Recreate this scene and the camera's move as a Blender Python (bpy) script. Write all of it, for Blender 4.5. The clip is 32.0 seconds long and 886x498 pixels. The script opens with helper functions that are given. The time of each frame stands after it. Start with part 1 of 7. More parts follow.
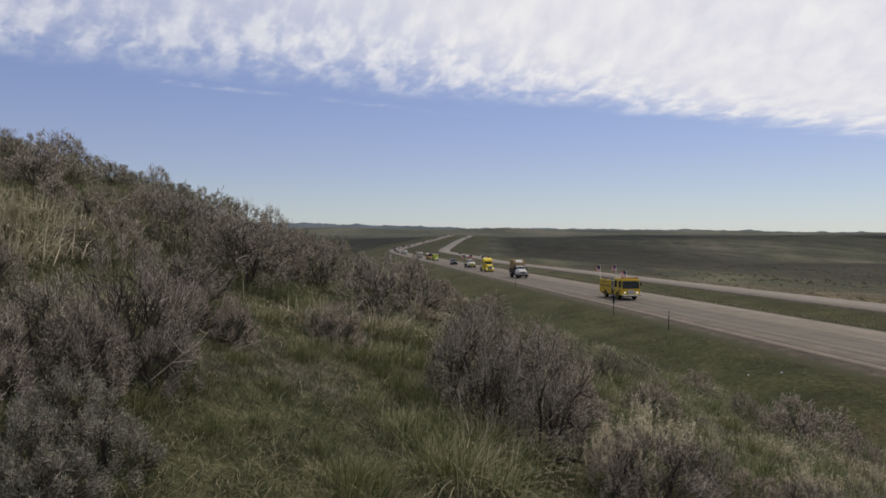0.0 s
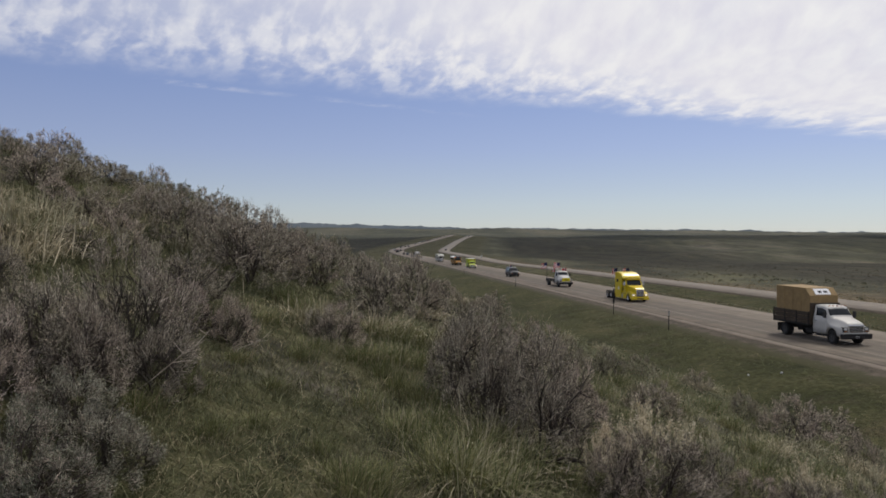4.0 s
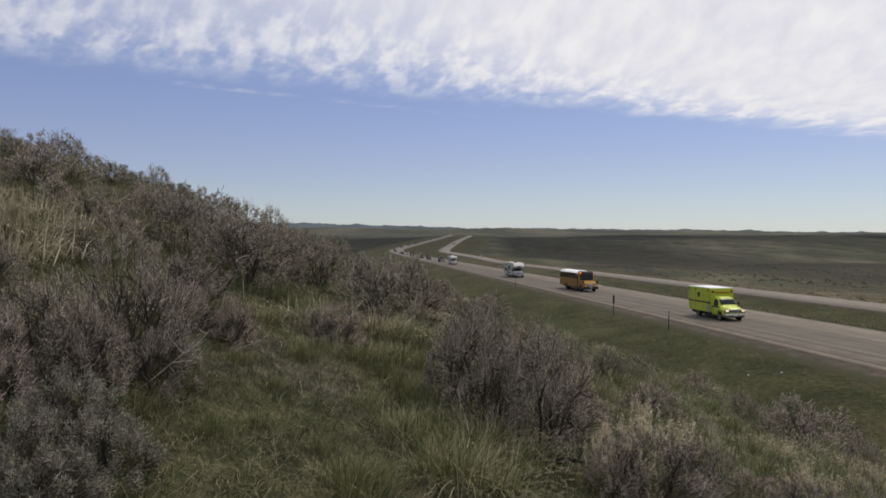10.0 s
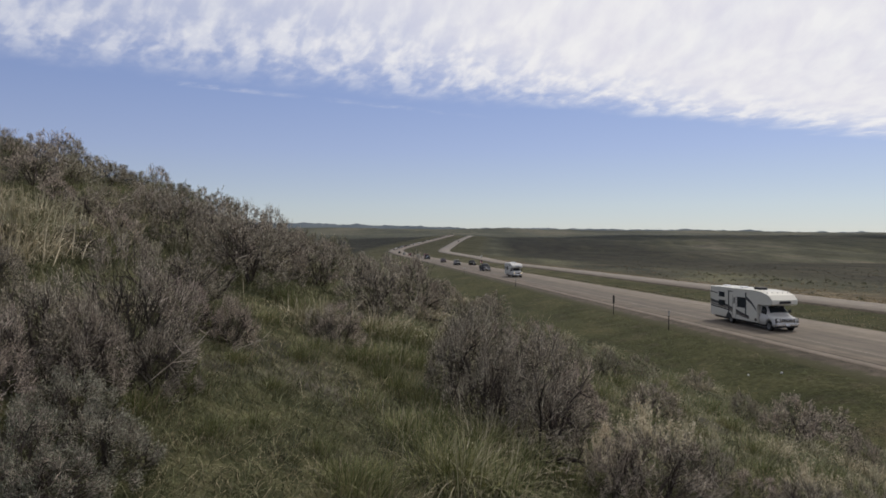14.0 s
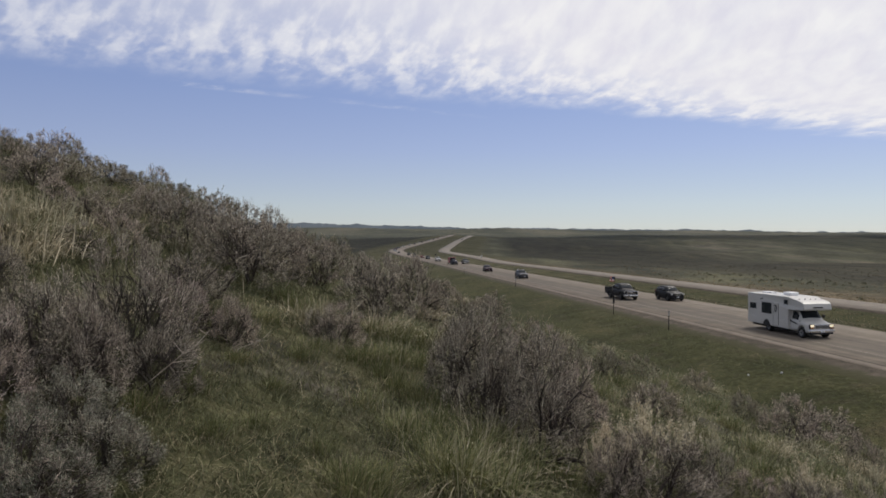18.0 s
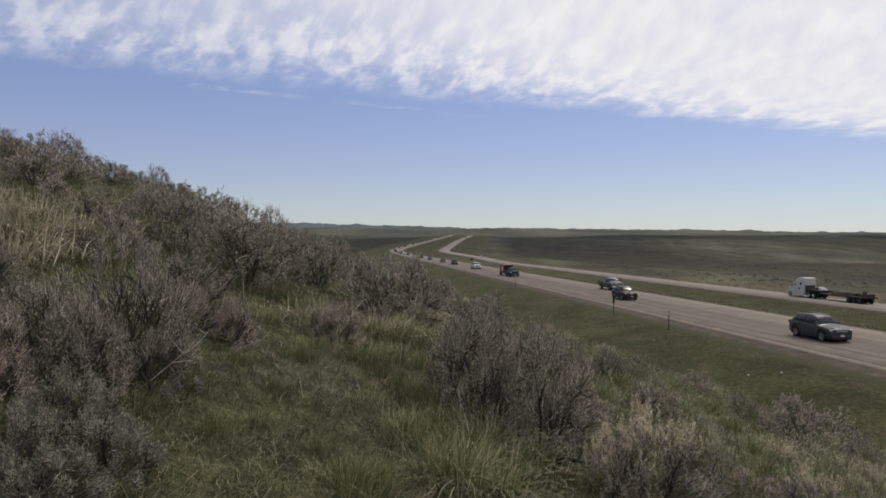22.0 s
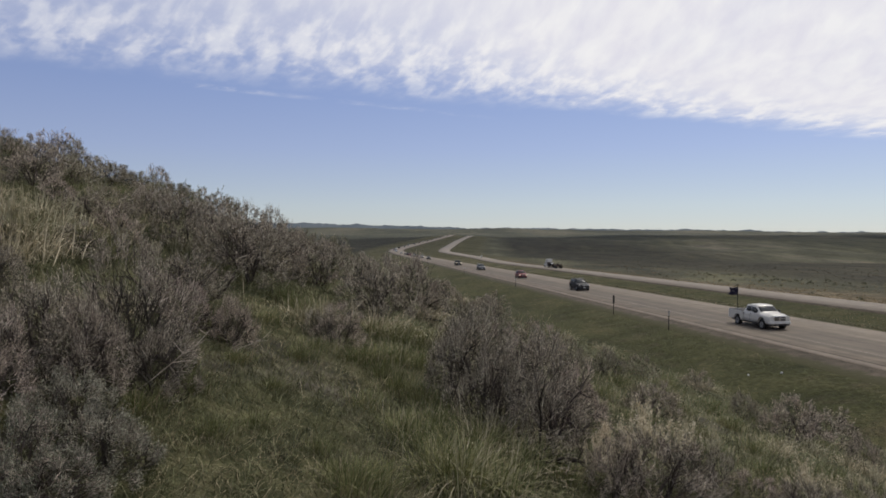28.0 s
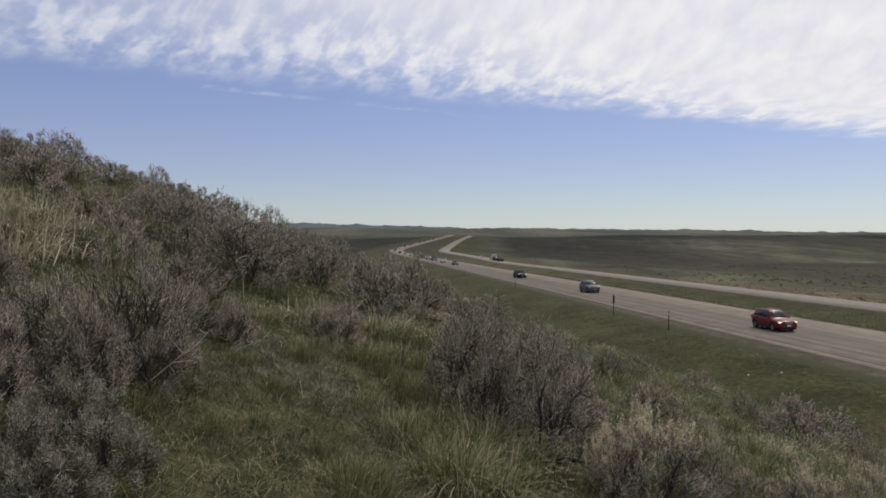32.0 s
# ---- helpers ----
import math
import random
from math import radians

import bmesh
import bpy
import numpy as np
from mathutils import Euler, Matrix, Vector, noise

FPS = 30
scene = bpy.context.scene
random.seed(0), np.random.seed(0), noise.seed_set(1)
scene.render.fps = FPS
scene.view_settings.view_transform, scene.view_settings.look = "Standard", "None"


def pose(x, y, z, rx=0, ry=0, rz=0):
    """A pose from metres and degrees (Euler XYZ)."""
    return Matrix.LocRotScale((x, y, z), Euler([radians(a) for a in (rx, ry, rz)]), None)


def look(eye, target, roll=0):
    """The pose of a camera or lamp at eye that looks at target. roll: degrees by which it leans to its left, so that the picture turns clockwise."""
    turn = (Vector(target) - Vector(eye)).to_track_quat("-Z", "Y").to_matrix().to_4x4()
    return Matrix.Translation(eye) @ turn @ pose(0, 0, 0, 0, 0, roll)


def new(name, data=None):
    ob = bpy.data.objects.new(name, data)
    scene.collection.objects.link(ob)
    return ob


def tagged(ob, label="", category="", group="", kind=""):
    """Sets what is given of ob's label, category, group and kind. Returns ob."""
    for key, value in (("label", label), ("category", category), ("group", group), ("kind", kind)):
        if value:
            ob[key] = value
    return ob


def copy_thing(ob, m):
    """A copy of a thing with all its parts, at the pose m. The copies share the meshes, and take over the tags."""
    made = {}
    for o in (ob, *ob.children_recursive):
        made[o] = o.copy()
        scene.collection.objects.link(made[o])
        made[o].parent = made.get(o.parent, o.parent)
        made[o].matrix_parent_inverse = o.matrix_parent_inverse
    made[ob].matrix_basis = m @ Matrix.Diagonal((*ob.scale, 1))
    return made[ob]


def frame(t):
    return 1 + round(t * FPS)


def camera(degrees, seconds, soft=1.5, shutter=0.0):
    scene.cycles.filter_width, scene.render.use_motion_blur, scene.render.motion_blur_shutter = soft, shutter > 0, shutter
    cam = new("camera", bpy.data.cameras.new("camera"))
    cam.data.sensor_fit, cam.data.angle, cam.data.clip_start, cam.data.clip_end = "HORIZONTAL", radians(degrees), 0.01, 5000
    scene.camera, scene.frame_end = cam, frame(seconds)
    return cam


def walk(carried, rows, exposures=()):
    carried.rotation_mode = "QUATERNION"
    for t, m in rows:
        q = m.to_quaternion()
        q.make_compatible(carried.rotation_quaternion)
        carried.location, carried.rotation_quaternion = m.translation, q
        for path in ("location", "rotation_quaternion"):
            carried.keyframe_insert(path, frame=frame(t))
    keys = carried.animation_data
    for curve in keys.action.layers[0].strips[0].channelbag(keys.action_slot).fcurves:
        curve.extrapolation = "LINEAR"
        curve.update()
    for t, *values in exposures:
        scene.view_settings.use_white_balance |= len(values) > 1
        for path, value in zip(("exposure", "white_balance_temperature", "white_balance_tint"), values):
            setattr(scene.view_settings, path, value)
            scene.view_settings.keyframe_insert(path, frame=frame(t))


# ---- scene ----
# Plan: the eye stands on a brushy hillside, 7.1 m over a divided highway; y looks down the road.
EYE = 7.1
FOCAL = 1195.0 / 784.0
cam = camera(math.degrees(2 * math.atan(1 / FOCAL)), 32.0, soft=1.7)
EYE_POSE = pose(0, 0, EYE, 90 - 1.39, 0, 0)
walk(cam, [(0.0, EYE_POSE), (32.0, EYE_POSE)], [(0.0, -0.06), (10.0, -0.04), (20.0, 0.0), (32.0, -0.01)])

# ---- light ----
SUN_AZ, SUN_EL = radians(42), radians(52)      # clockwise from the view axis (+y)
world = bpy.data.worlds.new("world")
scene.world = world
world.use_nodes = True
wn = world.node_tree
sky = wn.nodes.new("ShaderNodeTexSky")
sky.sky_type = "NISHITA"
sky.sun_disc = False
sky.sun_elevation = SUN_EL
sky.sun_rotation = SUN_AZ
sky.altitude = 1400
sky.air_density, sky.dust_density, sky.ozone_density = 0.9, 0.15, 3.0
# thin high haze, paler towards the horizon
ray = wn.nodes.new("ShaderNodeTexCoord")
up = wn.nodes.new("ShaderNodeSeparateXYZ")
haze = wn.nodes.new("ShaderNodeValToRGB")
for e, (p, c) in zip([haze.color_ramp.elements[0], haze.color_ramp.elements[1], haze.color_ramp.elements.new(0.04), haze.color_ramp.elements.new(0.12), haze.color_ramp.elements.new(0.24)],
                     ((0.0, (0.50, 0.52, 0.545)), (1.0, (0.21, 0.27, 0.53)), (0.04, (0.505, 0.535, 0.595)), (0.12, (0.40, 0.45, 0.68)), (0.24, (0.275, 0.36, 0.67)))):
    e.position, e.color = p, (*c, 1)
gain = wn.nodes.new("ShaderNodeVectorMath")
gain.operation = "SCALE"
sunward = wn.nodes.new("ShaderNodeMath")          # the haze is brighter on the sun's side
sunward.operation = "MULTIPLY_ADD"
sunward.inputs[1].default_value, sunward.inputs[2].default_value = 2.0, 10.0
blend = wn.nodes.new("ShaderNodeMix")
blend.data_type = "RGBA"
blend.inputs["Factor"].default_value = 0.68
wn.links.new(ray.outputs["Generated"], up.inputs[0])
wn.links.new(up.outputs[2], haze.inputs[0])
wn.links.new(up.outputs[0], sunward.inputs[0])
wn.links.new(sunward.outputs[0], gain.inputs["Scale"])
wn.links.new(haze.outputs[0], gain.inputs[0])
wn.links.new(sky.outputs[0], blend.inputs[6])
wn.links.new(gain.outputs[0], blend.inputs[7])
wn.links.new(blend.outputs[2], wn.nodes["Background"].inputs["Color"])
wn.nodes["Background"].inputs["Strength"].default_value = 0.096
sun = new("sun", bpy.data.lights.new("sun", "SUN"))
sun.data.energy, sun.data.angle, sun.data.color = 5.3, radians(13), (1.0, 0.92, 0.82)
sun.matrix_basis = look((300 * math.sin(SUN_AZ), 300 * math.cos(SUN_AZ), 300 * math.tan(SUN_EL)), (0, 0, 0))


# ---- materials ----
class Nodes:
    """A material under construction."""

    def __init__(self, name, rough=0.8, metal=0.0, spec=0.3):
        self.m = bpy.data.materials.new(name)
        self.m.use_nodes = True
        self.t = self.m.node_tree
        self.b = self.t.nodes["Principled BSDF"]
        self.b.inputs["Roughness"].default_value = rough
        self.b.inputs["Metallic"].default_value = metal
        self.b.inputs["Specular IOR Level"].default_value = spec

    def n(self, kind, **kw):
        node = self.t.nodes.new("ShaderNode" + kind)
        for k, v in kw.items():
            node.inputs[k].default_value = v
        return node

    def link(self, a, b):
        self.t.links.new(a, b)

    def coords(self, which="Object"):
        return self.n("TexCoord").outputs[which]

    def noise(self, scale, detail=4.0, rough=0.6, vec=None, dist=0.0):
        node = self.n("TexNoise", Scale=scale, Detail=detail, Roughness=rough, Distortion=dist)
        self.link(vec if vec is not None else self.coords(), node.inputs["Vector"])
        return node.outputs["Fac"]

    def ramp(self, fac, stops):
        node = self.n("ValToRGB")
        el = node.color_ramp.elements
        while len(el) < len(stops):
            el.new(0.5)
        for e, (p, c) in zip(el, stops):
            e.position = p
            e.color = (*c, 1) if len(c) == 3 else c
        self.link(fac, node.inputs["Fac"])
        return node.outputs["Color"]

    def mix(self, fac, a, b, how="MIX"):
        node = self.t.nodes.new("ShaderNodeMix")
        node.data_type, node.blend_type = "RGBA", how
        for sock, v in ((node.inputs["Factor"], fac), (node.inputs[6], a), (node.inputs[7], b)):
            if isinstance(v, (int, float)):
                sock.default_value = v
            elif isinstance(v, tuple):
                sock.default_value = (*v, 1)
            else:
                self.link(v, sock)
        return node.outputs[2]

    def math(self, op, a, b=0.0, c=0.0, clamp=False):
        node = self.n("Math")
        node.operation, node.use_clamp = op, clamp
        for sock, v in zip(node.inputs, (a, b, c)):
            if isinstance(v, (int, float)):
                sock.default_value = v
            else:
                self.link(v, sock)
        return node.outputs[0]

    def step(self, v, lo, hi):
        node = self.n("MapRange")
        node.interpolation_type = "SMOOTHSTEP"
        self.link(v, node.inputs["Value"])
        node.inputs["From Min"].default_value, node.inputs["From Max"].default_value = lo, hi
        return node.outputs["Result"]

    def attr(self, name):
        node = self.n("Attribute")
        node.attribute_name = name
        return node.outputs["Fac"]

    def color(self, c):
        if isinstance(c, tuple):
            self.b.inputs["Base Color"].default_value = (*c, 1)
        else:
            self.link(c, self.b.inputs["Base Color"])
        return self

    def bump(self, h, strength=0.4, distance=0.02):
        node = self.n("Bump", Strength=strength, Distance=distance)
        self.link(h, node.inputs["Height"])
        self.link(node.outputs["Normal"], self.b.inputs["Normal"])
        return self


def m_ground():
    k = Nodes("ground_cover", 0.95, spec=0.1)
    far_map = k.n("Mapping")
    far_map.inputs["Scale"].default_value = (1.0, 0.34, 1.0)
    k.link(k.coords(), far_map.inputs["Vector"])
    huge, big, mid, fine = k.noise(0.0026, 7, 0.62, far_map.outputs[0]), k.noise(0.014, 6, 0.65, far_map.outputs[0]), k.noise(0.16, 6, 0.7), k.noise(3.0, 6, 0.7)
    plain = k.ramp(k.math("MULTIPLY_ADD", big, 0.55, k.math("MULTIPLY", huge, 0.45)), [(0.38, (0.040, 0.040, 0.027)), (0.46, (0.070, 0.071, 0.044)), (0.53, (0.106, 0.105, 0.066)), (0.62, (0.165, 0.146, 0.108))])
    plain = k.mix(k.math("MULTIPLY", k.step(mid, 0.45, 0.75), 0.6), plain, (0.085, 0.075, 0.052))
    plain = k.mix(k.step(k.noise(0.006, 8, 0.7, far_map.outputs[0], dist=0.6), 0.66, 0.72), plain, (0.150, 0.134, 0.110))
    green = k.ramp(k.math("MULTIPLY_ADD", fine, 0.35, k.math("MULTIPLY", mid, 0.65)), [(0.36, (0.022, 0.025, 0.009)), (0.49, (0.041, 0.044, 0.016)), (0.64, (0.078, 0.072, 0.034))])
    litter = k.ramp(fine, [(0.3, (0.030, 0.027, 0.022)), (0.5, (0.070, 0.063, 0.052)), (0.7, (0.145, 0.132, 0.108))])
    meadow = k.ramp(fine, [(0.3, (0.024, 0.026, 0.012)), (0.5, (0.055, 0.058, 0.027)), (0.7, (0.115, 0.110, 0.060))])
    litter = k.mix(k.step(k.noise(0.7, 5, 0.65), 0.26, 0.44), litter, meadow)
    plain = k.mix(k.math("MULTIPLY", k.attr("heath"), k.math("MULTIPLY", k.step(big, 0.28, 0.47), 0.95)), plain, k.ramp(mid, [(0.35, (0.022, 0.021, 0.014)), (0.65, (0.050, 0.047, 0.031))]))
    # distance tone put into the colour: land darkens with range from the eye
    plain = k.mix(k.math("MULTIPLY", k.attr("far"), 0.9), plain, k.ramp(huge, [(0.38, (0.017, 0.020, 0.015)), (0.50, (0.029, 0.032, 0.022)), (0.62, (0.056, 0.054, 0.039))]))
    plain = k.mix(k.attr("bank"), plain, k.ramp(mid, [(0.35, (0.062, 0.053, 0.034)), (0.50, (0.122, 0.100, 0.064)), (0.68, (0.195, 0.155, 0.102))]))
    mottle = k.ramp(k.noise(0.06, 7, 0.72, far_map.outputs[0], 0.4), [(0.38, (0.46, 0.46, 0.48)), (0.50, (1.0, 1.0, 1.0)), (0.62, (1.75, 1.66, 1.50))])
    plain = k.mix(0.55, plain, k.mix(1.0, plain, mottle, "MULTIPLY"))
    green = k.mix(k.math("MULTIPLY", k.attr("sere"), k.step(k.noise(0.05, 5, 0.65), 0.30, 0.58)), green, k.ramp(mid, [(0.35, (0.062, 0.060, 0.030)), (0.65, (0.125, 0.114, 0.064))]))
    green = k.mix(k.math("MULTIPLY", k.step(k.noise(0.42, 6, 0.7), 0.50, 0.66), 0.55), green, k.ramp(fine, [(0.35, (0.040, 0.033, 0.019)), (0.65, (0.092, 0.076, 0.046))]))
    c = k.mix(k.attr("verge"), plain, green)
    c = k.mix(k.attr("hill"), c, litter)
    c = k.mix(0.55, c, k.mix(1.0, c, k.ramp(fine, [(0.3, (0.40, 0.40, 0.40)), (0.7, (1.45, 1.42, 1.4))]), "MULTIPLY"))
    k.color(c).bump(k.math("ADD", fine, k.math("MULTIPLY", mid, 4.0)), 0.9, 0.16)
    return k.m


def m_road(name, base, tone, tracks=True):
    k = Nodes(name, 0.85, spec=0.25)
    uv = k.n("SeparateXYZ")
    k.link(k.coords("UV"), uv.inputs[0])
    lat, along = uv.outputs[0], uv.outputs[1]
    vec = k.n("CombineXYZ")
    k.link(lat, vec.inputs[0])
    k.link(k.math("MULTIPLY", along, 0.03), vec.inputs[1])
    streak = k.noise(1.1, 6, 0.65, vec.outputs[0])
    grit = k.noise(14, 4, 0.7)
    patch = k.noise(0.55, 6, 0.7)
    c = k.ramp(streak, [(0.3, tuple(v * 0.74 for v in base)), (0.5, base), (0.72, tone)])
    if tracks:
        wob = k.math("MULTIPLY", k.math("SUBTRACT", k.noise(0.09, 3), 0.5), 0.9)
        lw = k.math("ADD", lat, wob)
        lane = k.step(k.math("ABSOLUTE", k.math("ADD", lw, 1.6)), 3.2, 2.3)
        c = k.mix(k.math("MULTIPLY", lane, 0.60), c, tuple(v * 0.52 for v in base))
        for w in (-2.3, -0.4):
            track = k.step(k.math("ABSOLUTE", k.math("SUBTRACT", lat, w)), 0.55, 0.1)
            c = k.mix(k.math("MULTIPLY", track, 0.38), c, tuple(v * 0.45 for v in base))
        lane2 = k.step(k.math("ABSOLUTE", k.math("SUBTRACT", lw, 2.6)), 2.2, 0.9)
        c = k.mix(k.math("MULTIPLY", lane2, 0.22), c, tuple(v * 0.66 for v in base))
        pale = k.step(k.math("ABSOLUTE", k.math("ADD", lat, 6.20)), 0.42, 0.25)
        c = k.mix(k.math("MULTIPLY", pale, 0.92), c, tuple(v * 1.22 for v in tone))
        for w, s in ((-5.72, 0.80), (-4.9, 0.30)):
            seam = k.step(k.math("ABSOLUTE", k.math("SUBTRACT", lat, w)), 0.14, 0.04)
            c = k.mix(k.math("MULTIPLY", seam, s), c, tuple(v * 0.35 for v in base))
        crack = k.step(k.noise(2.6, 5, 0.7, vec.outputs[0]), 0.62, 0.70)
        c = k.mix(k.math("MULTIPLY", crack, 0.4), c, tuple(v * 0.5 for v in base))
    # glancing-view paleness put into the colour: the far stretch turns lighter
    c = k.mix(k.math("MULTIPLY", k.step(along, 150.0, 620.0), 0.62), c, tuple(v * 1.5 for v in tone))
    c = k.mix(0.7, c, k.mix(1.0, c, k.ramp(patch, [(0.36, (0.72, 0.72, 0.73)), (0.62, (1.18, 1.17, 1.15))]), "MULTIPLY"))
    c = k.mix(0.35, c, k.mix(1.0, c, k.ramp(grit, [(0.3, (0.6, 0.6, 0.6)), (0.7, (1.3, 1.3, 1.3))]), "MULTIPLY"))
    k.color(c).bump(grit, 0.25, 0.01)
    return k.m


def m_plain(name, c, rough=0.7, metal=0.0, spec=0.3, vary=0.25, scale=6.0):
    k = Nodes(name, rough, metal, spec)
    f = k.noise(scale, 5, 0.65)
    k.color(k.ramp(f, [(0.3, tuple(v * (1 - vary) for v in c)), (0.7, tuple(min(1, v * (1 + vary)) for v in c))]))
    return k.m


def m_leaf(name, a, b, c, rough=0.7):
    """Foliage that varies from piece to piece and plant to plant."""
    k = Nodes(name, rough, spec=0.15)
    geo = k.n("NewGeometry")
    info = k.n("ObjectInfo")
    col = k.ramp(geo.outputs["Random Per Island"], [(0.0, a), (0.55, b), (1.0, c)])
    tone = k.ramp(info.outputs["Random"], [(0.0, (0.75, 0.78, 0.72)), (1.0, (1.18, 1.12, 1.1))])
    k.color(k.mix(1.0, col, tone, "MULTIPLY"))
    tr = k.n("BsdfTranslucent")
    k.link(k.mix(1.0, col, tone, "MULTIPLY"), tr.inputs["Color"])
    ms = k.n("MixShader", Fac=0.15)
    k.link(k.b.outputs[0], ms.inputs[1])
    k.link(tr.outputs[0], ms.inputs[2])
    k.link(ms.outputs[0], k.t.nodes["Material Output"].inputs["Surface"])
    return k.m


def m_cloud():
    k = Nodes("cloud_vapour")
    pos = k.coords()
    sep = k.n("SeparateXYZ")
    k.link(pos, sep.inputs[0])
    x, y = sep.outputs[0], sep.outputs[1]
    # depth inside the cloud's edge, which runs obliquely across the sky
    inside = k.math("DIVIDE", k.math("SUBTRACT", k.math("MULTIPLY_ADD", x, 0.48, 1935.0), y), 1.109)
    rough_edge = k.math("MULTIPLY", k.math("SUBTRACT", k.noise(0.0035, 5, 0.6), 0.5), 300.0)
    depth = k.math("ADD", inside, rough_edge)
    depth = k.math("MULTIPLY", depth, k.math("MULTIPLY_ADD", k.step(x, -300.0, 900.0), 0.8, 1.0))

    # ripples fan out from the far side of the sky
    bearing, reach = k.math("ARCTAN2", x, y), k.math("SQRT", k.math("ADD", k.math("MULTIPLY", x, x), k.math("MULTIPLY", y, y)))

    def grain(lean, stretch):
        v = k.n("CombineXYZ")
        k.link(k.math("MULTIPLY_ADD", reach, lean, k.math("MULTIPLY", bearing, 1700.0)), v.inputs[0])
        k.link(k.math("MULTIPLY", reach, stretch), v.inputs[1])
        return v.outputs[0]

    billow = k.noise(0.0170, 4.0, 0.50, grain(0.09, 0.26), 0.22)
    puffs = k.noise(0.036, 4, 0.55, grain(0.05, 0.40), 0.30)
    veil = k.noise(0.0045, 6, 0.6, grain(0.30, 0.22), 0.3)
    solid = k.step(depth, 60.0, 760.0)
    ripple = k.math("ADD", k.math("MULTIPLY", k.step(billow, 0.40, 0.64), 0.75), k.math("MULTIPLY", k.step(puffs, 0.42, 0.68), 0.25))
    fringe = k.math("MULTIPLY", k.step(depth, -190.0, 230.0), k.math("MULTIPLY_ADD", ripple, 0.64, 0.20))
    fringe = k.math("MULTIPLY_ADD", k.step(depth, 80.0, 420.0), 0.22, fringe)
    fringe = k.math("MULTIPLY", fringe, k.math("MULTIPLY_ADD", k.step(x, -900.0, 100.0), 0.2, 0.8))
    bank = k.math("MULTIPLY_ADD", k.step(veil, 0.25, 0.6), 0.08, 0.90)
    bank = k.math("MULTIPLY", bank, k.math("MULTIPLY_ADD", k.step(x, -1000.0, 250.0), 0.80, 0.20))
    bank = k.math("ADD", bank, k.math("MULTIPLY", k.math("SUBTRACT", ripple, 0.5), k.math("MULTIPLY", k.step(depth, 1000.0, 250.0), 0.17)))
    thin = k.math("MULTIPLY_ADD", k.step(y, 250.0, 1050.0), 0.42, 0.58)
    dens = k.math("ADD", k.math("MULTIPLY", fringe, k.math("SUBTRACT", 1.0, solid)), k.math("MULTIPLY", solid, bank))
    wisp_line = k.step(k.math("ABSOLUTE", k.math("MULTIPLY_ADD", x, 0.1256, k.math("ADD", inside, 288.0))), 52.0, 3.0)
    wisp_reach = k.math("MULTIPLY", k.step(x, 150.0, -100.0), k.step(x, -850.0, -740.0))
    wisp_reach = k.math("MULTIPLY", wisp_reach, k.math("MULTIPLY_ADD", k.step(x, -540.0, -680.0), 0.6, 0.5))
    wisp = k.math("MULTIPLY", k.math("MULTIPLY", wisp_line, k.step(k.noise(0.008, 6, 0.65, grain(0.15, 0.6)), 0.42, 0.66)), wisp_reach)
    dens = k.math("MINIMUM", k.math("MULTIPLY", k.math("ADD", dens, k.math("MULTIPLY", wisp, 0.38)), thin), 0.97, clamp=True)
    glow = k.n("Emission")
    k.link(k.ramp(billow, [(0.3, (0.77, 0.755, 0.82)), (0.7, (0.885, 0.875, 0.88))]), glow.inputs["Color"])
    glow.inputs["Strength"].default_value = 1.0
    tr = k.n("BsdfTransparent")
    ms = k.n("MixShader")
    k.link(dens, ms.inputs[0])
    k.link(tr.outputs[0], ms.inputs[1])
    k.link(glow.outputs[0], ms.inputs[2])
    k.link(ms.outputs[0], k.t.nodes["Material Output"].inputs["Surface"])
    return k.m


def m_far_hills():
    k = Nodes("haze_blue_glow")
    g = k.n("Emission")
    # distance haze painted as a glowing blue-grey; the hills are no lamp
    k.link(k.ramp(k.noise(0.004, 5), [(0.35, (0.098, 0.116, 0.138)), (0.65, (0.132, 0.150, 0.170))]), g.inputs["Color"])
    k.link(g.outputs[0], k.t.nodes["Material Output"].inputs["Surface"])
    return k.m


GROUND = m_ground()
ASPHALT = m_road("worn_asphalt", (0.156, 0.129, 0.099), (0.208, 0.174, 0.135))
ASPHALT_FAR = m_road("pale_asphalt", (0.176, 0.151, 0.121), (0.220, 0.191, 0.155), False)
def m_gravel():
    k = Nodes("gravel", 0.95, spec=0.15)
    f, g = k.noise(0.8, 6, 0.7), k.noise(9.0, 5, 0.75)
    c = k.ramp(k.math("MULTIPLY_ADD", g, 0.4, k.math("MULTIPLY", f, 0.6)), [(0.36, (0.030, 0.025, 0.018)), (0.46, (0.054, 0.045, 0.033)), (0.62, (0.112, 0.092, 0.070))])
    uv = k.n("SeparateXYZ")
    k.link(k.coords("UV"), uv.inputs[0])
    ragged = k.math("ADD", k.math("ABSOLUTE", uv.outputs[0]), k.math("MULTIPLY", k.math("SUBTRACT", k.noise(1.1, 6, 0.72), 0.5), 3.2))
    c = k.mix(k.step(ragged, 7.4, 8.0), c, (0.046, 0.044, 0.020))
    k.color(c).bump(g, 0.6, 0.03)
    return k.m


GRAVEL = m_gravel()
LINE = m_plain("worn_line_paint", (0.185, 0.162, 0.130), 0.8, vary=0.3)
CLOUD = m_cloud()
FARHILLS = m_far_hills()


# ---- mesh helpers ----
def mesh_of(name, verts, faces, mats=(), smooth=False):
    me = bpy.data.meshes.new(name)
    me.from_pydata([tuple(v) for v in verts], [], [tuple(f) for f in faces])
    for m in mats if isinstance(mats, (list, tuple)) else (mats,):
        me.materials.append(m)
    if smooth:
        me.polygons.foreach_set("use_smooth", [True] * len(me.polygons))
    me.update()
    return me


